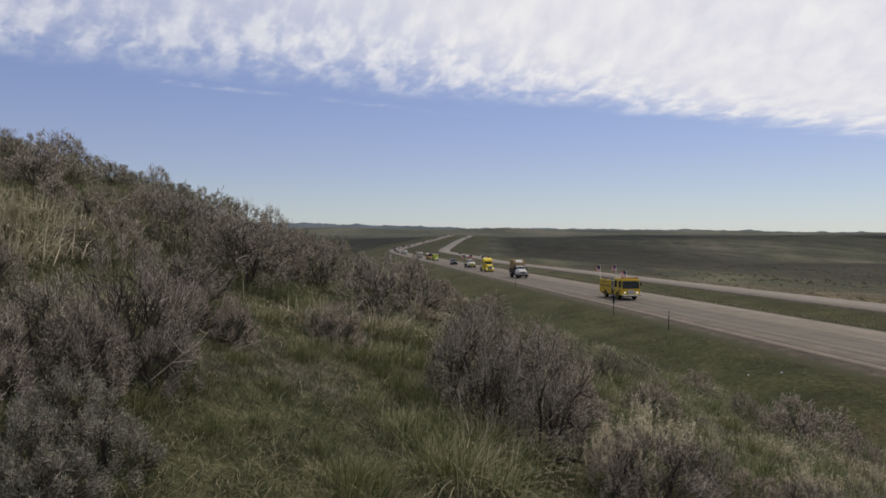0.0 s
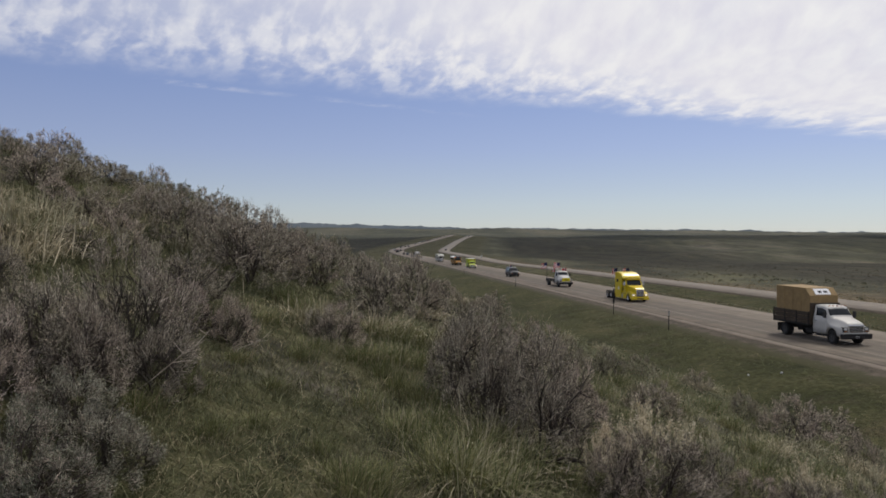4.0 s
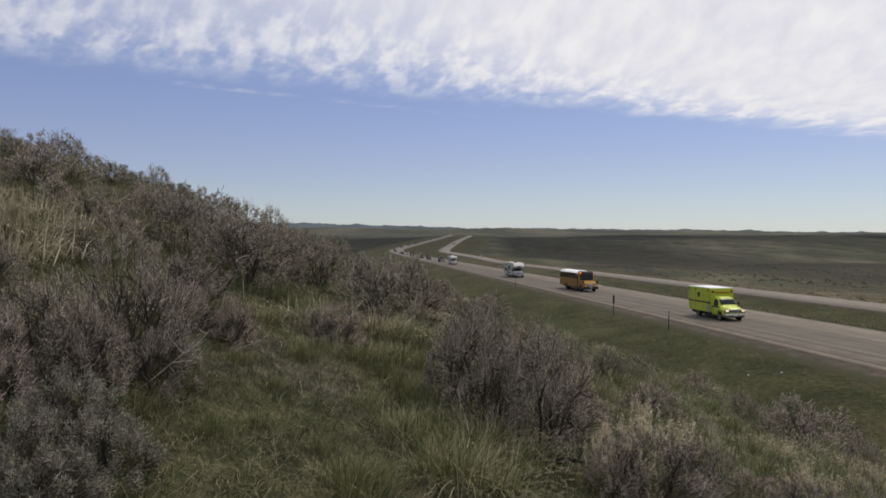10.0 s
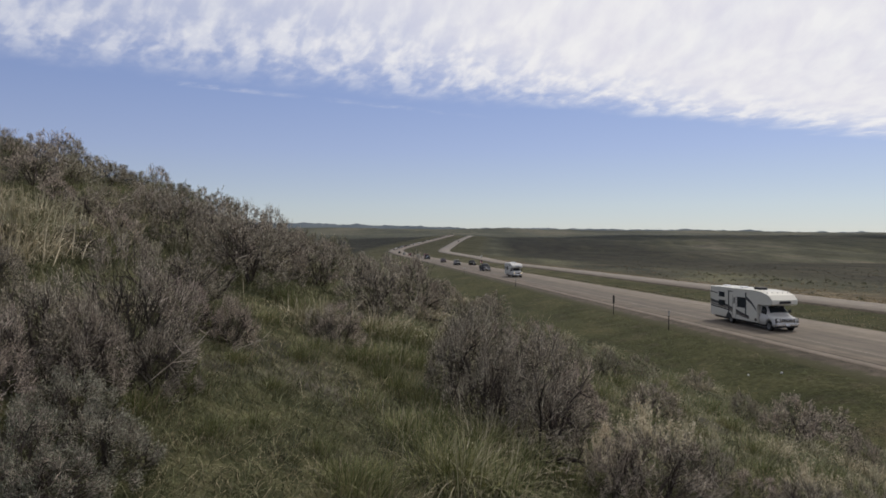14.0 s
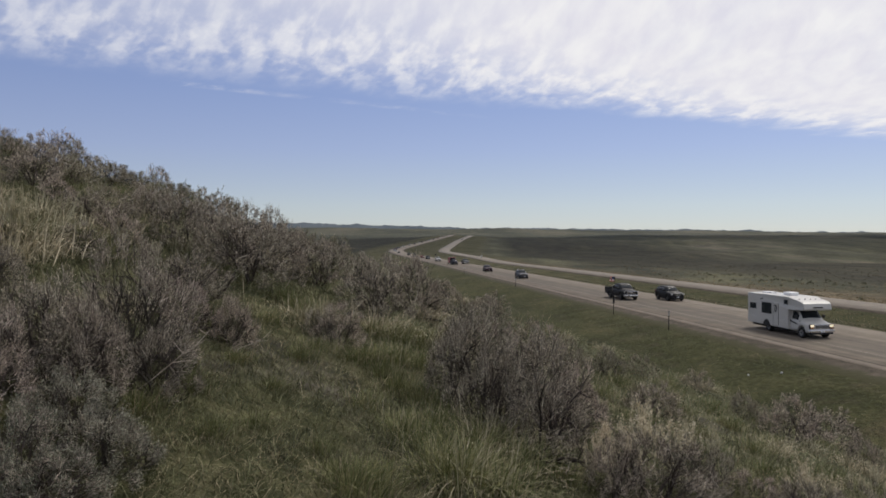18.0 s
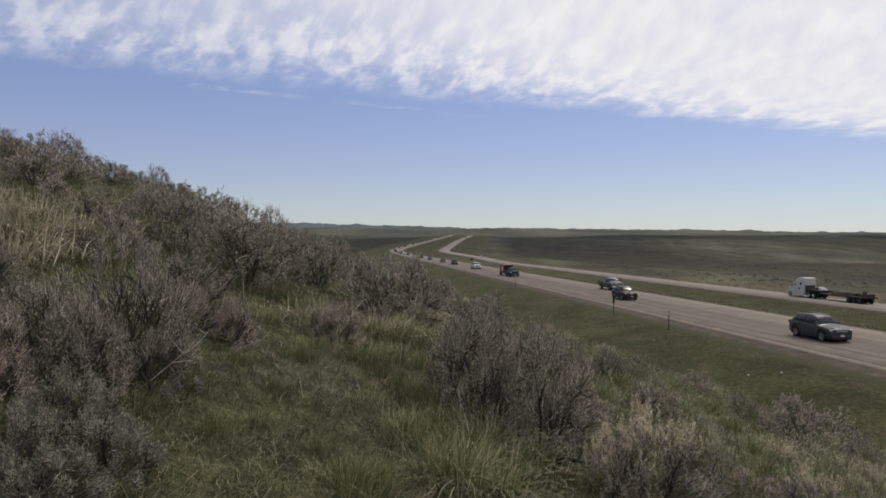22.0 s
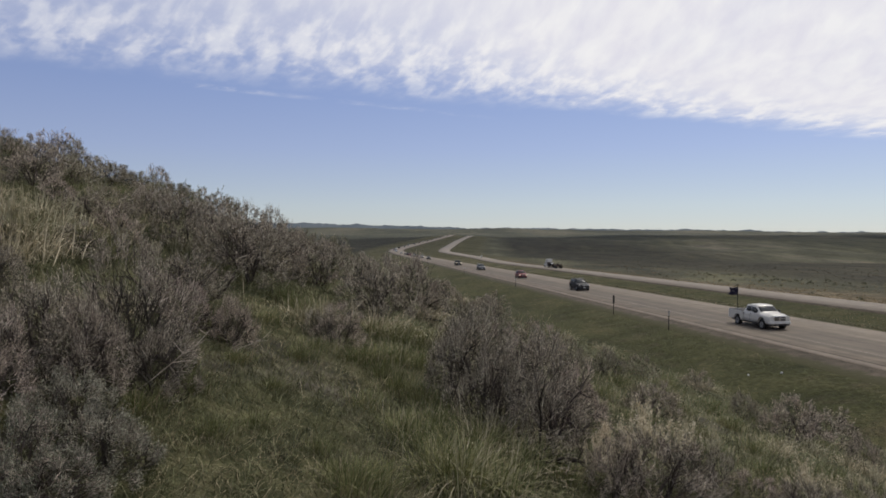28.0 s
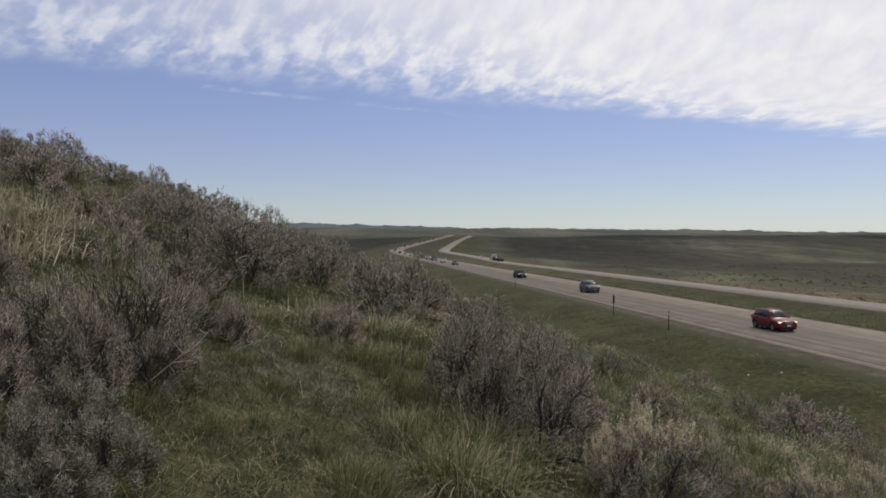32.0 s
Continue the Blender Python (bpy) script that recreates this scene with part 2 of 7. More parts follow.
def fast_mesh(name, verts, quads, mat, smooth=True):
    """A mesh of quads straight from arrays."""
    me = bpy.data.meshes.new(name)
    v = np.asarray(verts, dtype=np.float32).reshape(-1, 3)
    q = np.asarray(quads, dtype=np.int32)
    side = q.shape[1]
    me.vertices.add(len(v))
    me.vertices.foreach_set("co", v.ravel())
    me.loops.add(q.size)
    me.loops.foreach_set("vertex_index", q.ravel())
    me.polygons.add(len(q))
    me.polygons.foreach_set("loop_start", np.arange(len(q), dtype=np.int32) * side)
    me.polygons.foreach_set("use_smooth", np.full(len(q), smooth, dtype=bool))
    me.materials.append(mat)
    me.update(calc_edges=True)
    me.validate()
    return me


def lattice(xs, ys, seed):
    """Smooth value noise, 0 to 1, at cell size 1."""
    def h(i, j):
        v = np.sin(i * 127.1 + j * 311.7 + seed * 74.7) * 43758.5453
        return v - np.floor(v)
    i, j = np.floor(xs), np.floor(ys)
    u, v = xs - i, ys - j
    u, v = u * u * (3 - 2 * u), v * v * (3 - 2 * v)
    return (h(i, j) * (1 - u) + h(i + 1, j) * u) * (1 - v) + (h(i, j + 1) * (1 - u) + h(i + 1, j + 1) * u) * v


def fractal(xs, ys, size, seed, octaves=3):
    total, amp = 0, 0.5
    for o in range(octaves):
        total = total + amp * (lattice(xs / size, ys / size, seed + o) - 0.5)
        size, amp = size * 0.5, amp * 0.5
    return total


def sstep(v, lo, hi):
    t = np.clip((v - lo) / (hi - lo), 0, 1)
    return t * t * (3 - 2 * t)


# ---- the two roadways ----
LEAN, FALL = -0.1272, -0.0184          # sideways and downhill, a metre along y


def glide(points, step=12.0):
    """A smooth line through points, evenly spaced."""
    p = np.array(points, dtype=float)
    out = []
    for i in range(len(p) - 1):
        a, b, c, d = p[max(i - 1, 0)], p[i], p[i + 1], p[min(i + 2, len(p) - 1)]
        n = max(2, int(np.linalg.norm(c - b) / step))
        for t in np.arange(n) / n:
            out.append(0.5 * (2 * b + (c - a) * t + (2 * a - 5 * b + 4 * c - d) * t * t + (3 * b - 3 * c + d - a) * t ** 3))
    out.append(p[-1])
    return np.array(out)


def straight(offset, drop, ys):
    return [(offset + LEAN * y, y, drop + FALL * y) for y in ys]


NEAR_MID, FAR_MID, FAR_DROP = 36.7, 81.0, -2.5
near_line = glide(straight(NEAR_MID, 0, (-900, -600, -300, -150, 0, 100, 200, 300, 400, 470, 520)) + [
    (-40.7, 600, -9.72), (-45.0, 680, -9.69), (-37.1, 820, -8.34),
    (-16.5, 1040, -4.65), (14.5, 1330, 1.54), (22, 1420, 1.5), (60, 1700, -6), (120, 2200, -14)])
far_line = glide(straight(FAR_MID, FAR_DROP, (-900, -600, -300, -150, 0, 100, 200, 300, 380)) + [
    (21.0, 440, -8.73), (7.8, 520, -8.78), (1.0, 600, -8.97), (8.6, 730, -6.95),
    (23.8, 950, -3.63), (52.2, 1300, 0.57), (62, 1400, 0), (100, 1700, -8), (160, 2200, -16)])


class Track:
    """Arc length along a line, 0 where it passes y = 0."""

    def __init__(self, pts):
        self.p = pts
        d = np.r_[0, np.cumsum(np.linalg.norm(np.diff(pts, axis=0), axis=1))]
        self.s = d - np.interp(0.0, pts[:, 1], d)

    def at(self, s):
        return np.array([np.interp(s, self.s, self.p[:, k]) for k in range(3)])

    def place(self, s, lateral):
        """Position and the unit way of growing s, at a sideways offset (towards +x)."""
        w = self.at(s + 4) - self.at(s - 4)
        w /= np.linalg.norm(w)
        side = np.array([w[1], -w[0], 0]) / math.hypot(w[0], w[1])
        return self.at(s) + side * lateral, w

    def nearest(self, x, y):
        """Distance in plan and the line's height there, for arrays."""
        best, z = np.full(x.shape, 1e9), np.zeros(x.shape)
        a, b = self.p[:-1], self.p[1:]
        for p, q in zip(a, b):
            dx, dy = q[0] - p[0], q[1] - p[1]
            t = np.clip(((x - p[0]) * dx + (y - p[1]) * dy) / (dx * dx + dy * dy), 0, 1)
            d = np.hypot(x - p[0] - t * dx, y - p[1] - t * dy)
            m = d < best
            best[m], z[m] = d[m], (p[2] + t * (q[2] - p[2]))[m]
        return best, z


NEAR, FAR = Track(near_line), Track(far_line)


def ribbon(name, track, laterals, lifts, mat, s0, s1, step=10.0):
    """A strip along a track, with its own cross profile."""
    ss = np.arange(s0, s1, step)
    verts, quads, uvs = [], [], []
    for s in ss:
        for l, h in zip(laterals, lifts):
            p, _ = track.place(s, l)
            verts.append((p[0], p[1], p[2] + h))
            uvs.append((l, s))
    n = len(laterals)
    for i in range(len(ss) - 1):
        for j in range(n - 1):
            quads.append((i * n + j, i * n + j + 1, (i + 1) * n + j + 1, (i + 1) * n + j))
    me = fast_mesh(name, verts, quads, mat)
    layer = me.uv_layers.new(name="UVMap")
    for loop in me.loops:
        layer.data[loop.index].uv = uvs[loop.vertex_index]
    return new(name, me)


S_END = 1440
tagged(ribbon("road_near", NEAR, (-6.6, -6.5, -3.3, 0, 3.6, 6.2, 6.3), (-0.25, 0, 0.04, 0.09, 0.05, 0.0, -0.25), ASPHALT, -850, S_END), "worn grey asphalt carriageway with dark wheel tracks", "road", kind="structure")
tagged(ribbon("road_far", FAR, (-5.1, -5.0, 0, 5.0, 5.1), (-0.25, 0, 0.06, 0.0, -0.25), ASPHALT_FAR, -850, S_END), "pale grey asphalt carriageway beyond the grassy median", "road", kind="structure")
for tr, nm, lat, lf in ((NEAR, "shoulder_near", (-9.3, -8.7, -7.6, -6.45), (-0.55, -0.29, -0.20, -0.06)), (NEAR, "shoulder_median", (6.15, 6.9, 7.8), (-0.03, -0.1, -0.4)),
                        (FAR, "shoulder_far", (-5.75, -5.35, -4.95), (-0.50, -0.20, -0.03)), (FAR, "shoulder_outer", (4.95, 5.35, 5.75), (-0.03, -0.20, -0.50))):
    tagged(ribbon(nm, tr, lat, lf, GRAVEL, -850, S_END), "brown gravel shoulder along the asphalt edge", "shoulder", kind="structure")
tagged(ribbon("edge_line", NEAR, (-3.32, -3.20), (0.046, 0.048), LINE, -300, 700), "worn white edge line on asphalt", "line", kind="structure")


# ---- the ground: one sheet to the horizon ----
def hillside(x, y):
    """The brushy hill on which the camera stands."""
    xs = np.where(x < -25, -25 - 14 * np.tanh((-25 - x) / 14), x)
    z = EYE - 1.65 + 0.1755 * y - 0.345 * xs - 0.0115 * y * y
    return z + 0.34 * fractal(x, y, 2.6, 3, 3) * sstep(np.hypot(x, y), 0.5, 3.0)


def open_land(x, y):
    r = np.hypot(x, y)
    z = np.interp(y, (-900, 0, 500, 620, 900, 1400, 2600, 3600, 4900), (16, -3.0, -12.5, -13, -10, -4, 0, 4, 6))
    z = z + 16 * fractal(x, y, 520, 11, 4) * sstep(r, 150, 700) + 12 * fractal(x, y, 1500, 17, 3) * sstep(r, 600, 2000)
    ridge = 40 * sstep(r, 3300, 4700) * (0.55 + 0.35 * fractal(x, y * 0.4, 700, 23, 4)) * np.interp(x / np.maximum(r, 1), (-0.6, -0.1, 0.1, 0.3, 0.6), (1.6, 1.6, 1.35, 0.6, 0.0))
    side = FAR_MID + LEAN * y
    gullies = 15 * fractal(x, y, 170, 29, 4) * sstep(r, 260, 700) * sstep(x - side, 60, 260)
    return z + ridge + gullies


def ground_height(x, y, full=False):
    dn, zn = NEAR.nearest(x, y)
    df, zf = FAR.nearest(x, y)
    wn_, wf_, ww_ = 1 / np.maximum(dn - 7.0, 0.4) ** 2, 1 / np.maximum(df - 6.0, 0.4) ** 2, 1 / 70.0 ** 2
    median_dip = 0.9 * sstep(dn, 8, 16) * sstep(df, 6, 14)
    z = (zn * wn_ + zf * wf_ + open_land(x, y) * ww_) / (wn_ + wf_ + ww_) - median_dip - 0.32
    z = z + 0.25 * fractal(x, y, 9, 5, 3) * sstep(np.minimum(dn - 3, df), 8, 16)
    h = hillside(x, y)
    d = h - z
    k = 1.6
    soft = np.where(np.abs(d) < k, (d + k) ** 2 / (4 * k), np.where(d > 0, d, 0))
    zz = z + soft
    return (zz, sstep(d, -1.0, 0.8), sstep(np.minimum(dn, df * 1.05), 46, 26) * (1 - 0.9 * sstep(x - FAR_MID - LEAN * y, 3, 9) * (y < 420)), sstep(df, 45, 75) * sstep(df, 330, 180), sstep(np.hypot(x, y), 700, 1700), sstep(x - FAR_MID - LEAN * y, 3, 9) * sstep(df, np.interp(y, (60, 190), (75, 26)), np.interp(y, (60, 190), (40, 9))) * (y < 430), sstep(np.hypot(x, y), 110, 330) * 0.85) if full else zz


def build_ground():
    ang = np.unique(np.round(np.r_[np.arange(-37, 37.01, 0.22), np.arange(37, 323.1, 3.0)], 4))[:-1]
    rad = 0.6 * 1.029 ** np.arange(330)
    rad = np.r_[rad[rad < 4850], 4900]
    a, r = np.meshgrid(np.radians(ang), rad)
    x, y = (r * np.sin(a)).ravel(), (r * np.cos(a)).ravel()
    z, hill, verge, heath, far, bank, sere = ground_height(x, y, True)
    na, nr = len(ang), len(rad)
    i, j = np.meshgrid(np.arange(nr - 1), np.arange(na), indexing="ij")
    jn = (j + 1) % na
    quads = np.stack([i * na + j, i * na + jn, (i + 1) * na + jn, (i + 1) * na + j], -1).reshape(-1, 4)[:, ::-1]
    # close the small ring at the feet
    verts = np.stack([x, y, z], -1)
    me = fast_mesh("ground", np.vstack([verts, [[0, 0, float(hillside(np.zeros(1), np.zeros(1))[0])]]]), np.vstack([quads, [[len(verts), k, (k + 1) % na, (k + 2) % na] for k in range(0, na - 1, 2)]]), GROUND)
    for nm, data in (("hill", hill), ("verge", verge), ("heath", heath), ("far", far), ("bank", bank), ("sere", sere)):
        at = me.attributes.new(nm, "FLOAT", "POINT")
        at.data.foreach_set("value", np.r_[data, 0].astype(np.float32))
    return tagged(new("ground", me), "rolling sagebrush prairie with green grass along the highway", "ground", kind="structure")


build_ground()

def build_far_hills():
    """A ridge at the edge of sight, its pale blue haze put into the colour."""
    ang = np.radians(np.arange(-40, 40.01, 0.06))
    lift = np.interp(np.tan(ang), (-0.8, -0.22, -0.07, 0.02, 0.15, 0.66, 0.9), (90, 78, 60, 42, 38, 8, 4))
    lift = lift + 15 * fractal(ang * 300, ang * 0 + 3, 14, 61, 2) + 26 * fractal(ang * 300, ang * 0 + 8, 3.2, 71, 4)
    verts, quads = [], []
    for a, h in zip(ang, lift):
        s, c = math.sin(a), math.cos(a)
        r = 4800 / max(c, 0.7)
        r = min(r, 4960)
        verts += [(r * s, r * c, -60), (r * s * 0.997, r * c * 0.997, h * 0.6), (r * s, r * c, h), (r * s * 1.004, r * c * 1.004, -60)]
    for i in range(len(ang) - 1):
        for j in range(3):
            quads.append((i * 4 + j, i * 4 + j + 1, i * 4 + j + 5, i * 4 + j + 4))
    return tagged(new("backdrop_hills", fast_mesh("backdrop_hills", verts, quads, FARHILLS)), "low hills along the horizon in painted haze blue-grey", "hills", kind="structure")


build_far_hills()

# ---- sky: the drifting cloud sheet ----
cloud = tagged(new("cloud_layer", mesh_of("cloud_layer", [(-4600, -4600, 0), (4600, -4600, 0), (4600, 4600, 0), (-4600, 4600, 0)], [(0, 1, 2, 3)], CLOUD)), "thin white rippled cloud sheet with a ragged edge", "cloud", kind="structure")



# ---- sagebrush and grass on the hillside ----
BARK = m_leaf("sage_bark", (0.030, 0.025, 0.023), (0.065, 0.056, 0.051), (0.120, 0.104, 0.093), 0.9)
TWIG = m_leaf("sage_twig", (0.070, 0.058, 0.052), (0.268, 0.230, 0.202), (0.740, 0.648, 0.552), 0.9)
SAGE = m_leaf("sage_leaf", (0.092, 0.082, 0.066), (0.295, 0.267, 0.214), (0.690, 0.625, 0.498), 0.8)
LEAFY = m_leaf("sage_fresh_leaf", (0.130, 0.128, 0.086), (0.250, 0.240, 0.166), (0.420, 0.398, 0.282), 0.8)
SILVER = m_leaf("sage_silver_leaf", (0.080, 0.083, 0.064), (0.200, 0.207, 0.160), (0.420, 0.428, 0.335), 0.75)
SEED = m_leaf("sage_seed", (0.300, 0.265, 0.185), (0.560, 0.505, 0.370), (0.820, 0.750, 0.580), 0.9)
BLEACHED = m_leaf("bleached_wood", (0.30, 0.27, 0.23), (0.42, 0.38, 0.33), (0.55, 0.50, 0.43), 0.9)
GREEN = m_leaf("grass_green", (0.042, 0.047, 0.024), (0.105, 0.108, 0.055), (0.240, 0.242, 0.142), 0.6)
STRAW = m_leaf("grass_straw", (0.110, 0.094, 0.058), (0.215, 0.186, 0.120), (0.420, 0.366, 0.255), 0.8)
FRESH = m_leaf("grass_fresh", (0.056, 0.069, 0.027), (0.134, 0.150, 0.062), (0.300, 0.298, 0.148), 0.6)
PALE = m_leaf("grass_pale_straw", (0.200, 0.182, 0.125), (0.350, 0.318, 0.220), (0.600, 0.550, 0.405), 0.8)


def unit(v):
    return v / (np.linalg.norm(v, axis=-1, keepdims=True) + 1e-9)


def tubes(name, p0, p1, r0, r1, mat):
    """Three-sided sticks from p0 to p1."""
    d = unit(p1 - p0)
    up = np.where(np.abs(d[:, 2:3]) > 0.9, np.array([[1.0, 0, 0]]), np.array([[0, 0, 1.0]]))
    a = unit(np.cross(d, up))
    b = np.cross(d, a)
    rings = []
    for p, r in ((p0, r0), (p1, r1)):
        for k in range(3):
            c, s = math.cos(k * 2.0944), math.sin(k * 2.0944)
            rings.append(p + (a * c + b * s) * np.asarray(r).reshape(-1, 1))
    v = np.stack(rings, 1).reshape(-1, 3)
    base = np.arange(len(p0)).reshape(-1, 1) * 6
    q = np.vstack([base + np.array([[k, (k + 1) % 3, 3 + (k + 1) % 3, 3 + k]]) for k in range(3)])
    return fast_mesh(name, v, q, mat)


def flakes(name, p, d, length, width, mat, rng):
    """Small pointed leaves at p along d."""
    d = unit(d)
    side = unit(np.cross(d, rng.normal(size=p.shape)))
    l, w = length.reshape(-1, 1), width.reshape(-1, 1)
    nrm = np.cross(d, side)
    v = np.stack([p, p + d * l * 0.55 + side * w + nrm * l * 0.08, p + d * l, p + d * l * 0.55 - side * w + nrm * l * 0.08], 1).reshape(-1, 3)
    return fast_mesh(name, v, np.arange(len(v)).reshape(-1, 4), mat, False)


def stroke_strips(name, p, d, side, length, width, mat):
    """Slender pointed strokes from p along d."""
    l, w = length.reshape(-1, 1), width.reshape(-1, 1)
    mid = p + d * l * 0.6
    v = np.stack([p - side * w * 0.7, p + side * w * 0.7, mid + side * w, p + d * l, mid - side * w], 1).reshape(-1, 3)
    return fast_mesh(name, v, np.arange(len(v)).reshape(-1, 5), mat, False)


def shrub(seed, stems, subs, shoots, leaves, look_of, coarse):
    """One sagebrush about a metre high and 1.3 m wide: gnarled stems, lobes of upright shoots, small leaves, dry flower stalks."""
    rng = np.random.default_rng(seed)
    P0, P1, R0, R1 = [], [], [], []
    sparse, upward, lobes = look_of["sparse"], look_of["upward"], look_of["lobes"]
    centre, reach = np.array([0, 0, 0.12]), np.array([0.60, 0.60, 0.72])

    def stick(p, d, n, length, r, wander, lift):
        pts, dirs = [p], [d]
        for i in range(n):
            d = unit(d + rng.normal(size=3) * wander + np.array([0, 0, lift]))
            q = pts[-1] + d * length / n
            q[2] = max(q[2], 0.02)
            P0.append(pts[-1]), P1.append(q)
            R0.append(r * (1 - i / n * 0.55)), R1.append(r * (1 - (i + 1) / n * 0.55))
            pts.append(q), dirs.append(d)
        return pts, dirs

    for k in range(stems):
        az = k * 2.39996 + rng.normal() * 0.3
        tilt = radians(rng.uniform(8, look_of["habit"]))
        d = np.array([math.cos(az) * math.sin(tilt), math.sin(az) * math.sin(tilt), math.cos(tilt)])
        base = np.array([math.cos(az), math.sin(az), 0]) * rng.random() * 0.08
        pts, dirs = stick(base, d, 6, rng.uniform(0.46, 0.72), rng.uniform(0.013, 0.029), 0.32, 0.05)
        for j in range(subs):
            i = rng.integers(2, 7)
            sd = unit(dirs[i] + rng.normal(size=3) * 0.65 + np.array([0, 0, 0.2]))
            stick(pts[i], sd, 3, rng.uniform(0.14, 0.30), 0.0075, 0.34, 0.10)
    P0, P1, R0, R1 = np.array(P0), np.array(P1), np.array(R0), np.array(R1)

    # lobes of the crown, evenly turned round the stem
    k = np.arange(lobes)
    zc = 1 - (k + 0.5) / lobes * 1.12
    az = k * 2.39996 + rng.normal(0, 0.35, lobes)
    ring = np.sqrt(1 - zc * zc)
    lob = np.stack([ring * np.cos(az), ring * np.sin(az), zc], 1) * rng.uniform(0.62, 1.0, (lobes, 1))
    size = rng.uniform(0.09, 0.19, lobes)

    which = rng.integers(0, lobes, shoots)
    off = unit(unit(rng.normal(size=(shoots, 3))) + 0.55 * unit(lob)[which]) * (rng.random((shoots, 1)) ** 0.4) * size[which].reshape(-1, 1)
    rel = lob[which] + off + rng.normal(size=(shoots, 3)) * 0.05
    p = centre + rel * reach
    p[:, 2] = np.maximum(p[:, 2], 0.03)
    out_way = unit(rel)
    d = unit(out_way * 0.45 + unit(off) * 0.55 + np.array([0, 0, upward]) + rng.normal(size=(shoots, 3)) * 0.42)
    length = rng.uniform(0.05, 0.15, shoots)
    p = p - d * length.reshape(-1, 1) * 0.6
    side = unit(np.cross(d, rng.normal(size=(shoots, 3))))
    ob = new("sagebrush")
    out = [("branch_frame", tubes("branch_frame", P0, P1, R0 / coarse ** 0.6, R1 / coarse ** 0.6, BARK)),
           ("twig_mass", stroke_strips("twig_mass", p, d, side, length, rng.uniform(0.0012, 0.0030, shoots) * coarse, TWIG))]
    # dead inner twigs, coloured dark to paint shade into the heart of the bush
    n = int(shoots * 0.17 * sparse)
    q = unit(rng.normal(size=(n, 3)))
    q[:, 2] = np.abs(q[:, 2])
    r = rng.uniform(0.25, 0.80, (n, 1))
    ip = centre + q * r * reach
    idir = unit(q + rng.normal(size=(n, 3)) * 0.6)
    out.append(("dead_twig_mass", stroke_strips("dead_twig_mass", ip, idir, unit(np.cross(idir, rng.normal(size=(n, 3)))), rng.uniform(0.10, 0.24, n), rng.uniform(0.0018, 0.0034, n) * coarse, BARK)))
    # leaves in little whorls round the upper half of the shoots
    if leaves:
        i = rng.integers(0, shoots, leaves)
        f = rng.uniform(0.35, 1.02, (leaves, 1))
        lp = p[i] + d[i] * length[i].reshape(-1, 1) * f
        ld = unit(d[i] * look_of["along"] + rng.normal(size=(leaves, 3)) * 0.55)
        out.append(("foliage", flakes("foliage", lp, ld, rng.uniform(0.010, 0.024, leaves) * coarse * look_of["leaf_size"], rng.uniform(0.0020, 0.0042, leaves) * coarse * look_of["leaf_size"], look_of["leaf"], rng)))
    if look_of["stalks"]:
        n = look_of["stalks"]
        top = np.argsort(-(p[:, 2] + rng.normal(0, 0.14, shoots)))[:n]
        sd = unit(d[top] * 0.35 + rng.normal(size=(n, 3)) * 0.12 + np.array([0, 0, 0.9]))
        sl = rng.uniform(0.07, 0.20, n) * look_of["stalk_size"]
        sp = p[top] + d[top] * length[top].reshape(-1, 1) * 0.8
        seedy = look_of["stalk_size"] > 0.9
        out.append(("stalk_mass", stroke_strips("stalk_mass", sp, sd, unit(np.cross(sd, rng.normal(size=(n, 3)))), sl, np.full(n, 0.0014 * coarse), SEED if seedy else TWIG)))
        if seedy:
            m = n * 15
            j = rng.integers(0, n, m)
            hp = sp[j] + sd[j] * sl[j].reshape(-1, 1) * rng.uniform(0.35, 1.05, (m, 1)) + rng.normal(size=(m, 3)) * 0.008
            out.append(("seed_mass", flakes("seed_mass", hp, sd[j] + rng.normal(size=(m, 3)) * 0.55, rng.uniform(0.012, 0.026, m), rng.uniform(0.004, 0.008, m), SEED, rng)))
    for nm, me in out:
        c = tagged(new(nm, me), kind="" if nm == "branch_frame" else "stuff")
        c.parent = ob
    tips = p + d * length.reshape(-1, 1)
    top = float(np.percentile(tips[:, 2], 99.5))
    wide = float(np.percentile(np.hypot(tips[:, 0], tips[:, 1]), 96)) * 2
    return ob, top, wide


SHRUB_LOOKS = {
    "twiggy": dict(sparse=1.0, upward=0.32, lobes=30, habit=72, along=0.9, leaf=SAGE, leaf_size=1.1, stalks=90, stalk_size=0.35, leaves=1.3),
    "grey": dict(sparse=0.8, upward=0.38, lobes=26, habit=70, along=1.0, leaf=LEAFY, leaf_size=1.15, stalks=50, stalk_size=0.4, leaves=1.9),
    "leafy": dict(sparse=0.7, upward=0.30, lobes=26, habit=75, along=0.6, leaf=SILVER, leaf_size=1.5, stalks=0, stalk_size=0.5, leaves=1.5),
    "seedy": dict(sparse=0.45, upward=0.45, lobes=26, habit=78, along=1.1, leaf=SAGE, leaf_size=0.9, stalks=130, stalk_size=1.0, leaves=0.6),
    "dead": dict(sparse=0.9, upward=0.25, lobes=20, habit=82, along=1.3, leaf=SAGE, leaf_size=0.8, stalks=0, stalk_size=0.5, leaves=0.12),
}
# stems, smaller branches, shoots, leaves, thickness of the fine parts: by nearness
SHRUB_DETAIL = ((11, 8, 2900, 4200, 1.15), (8, 5, 1700, 2100, 1.6), (6, 4, 850, 1050, 2.2))
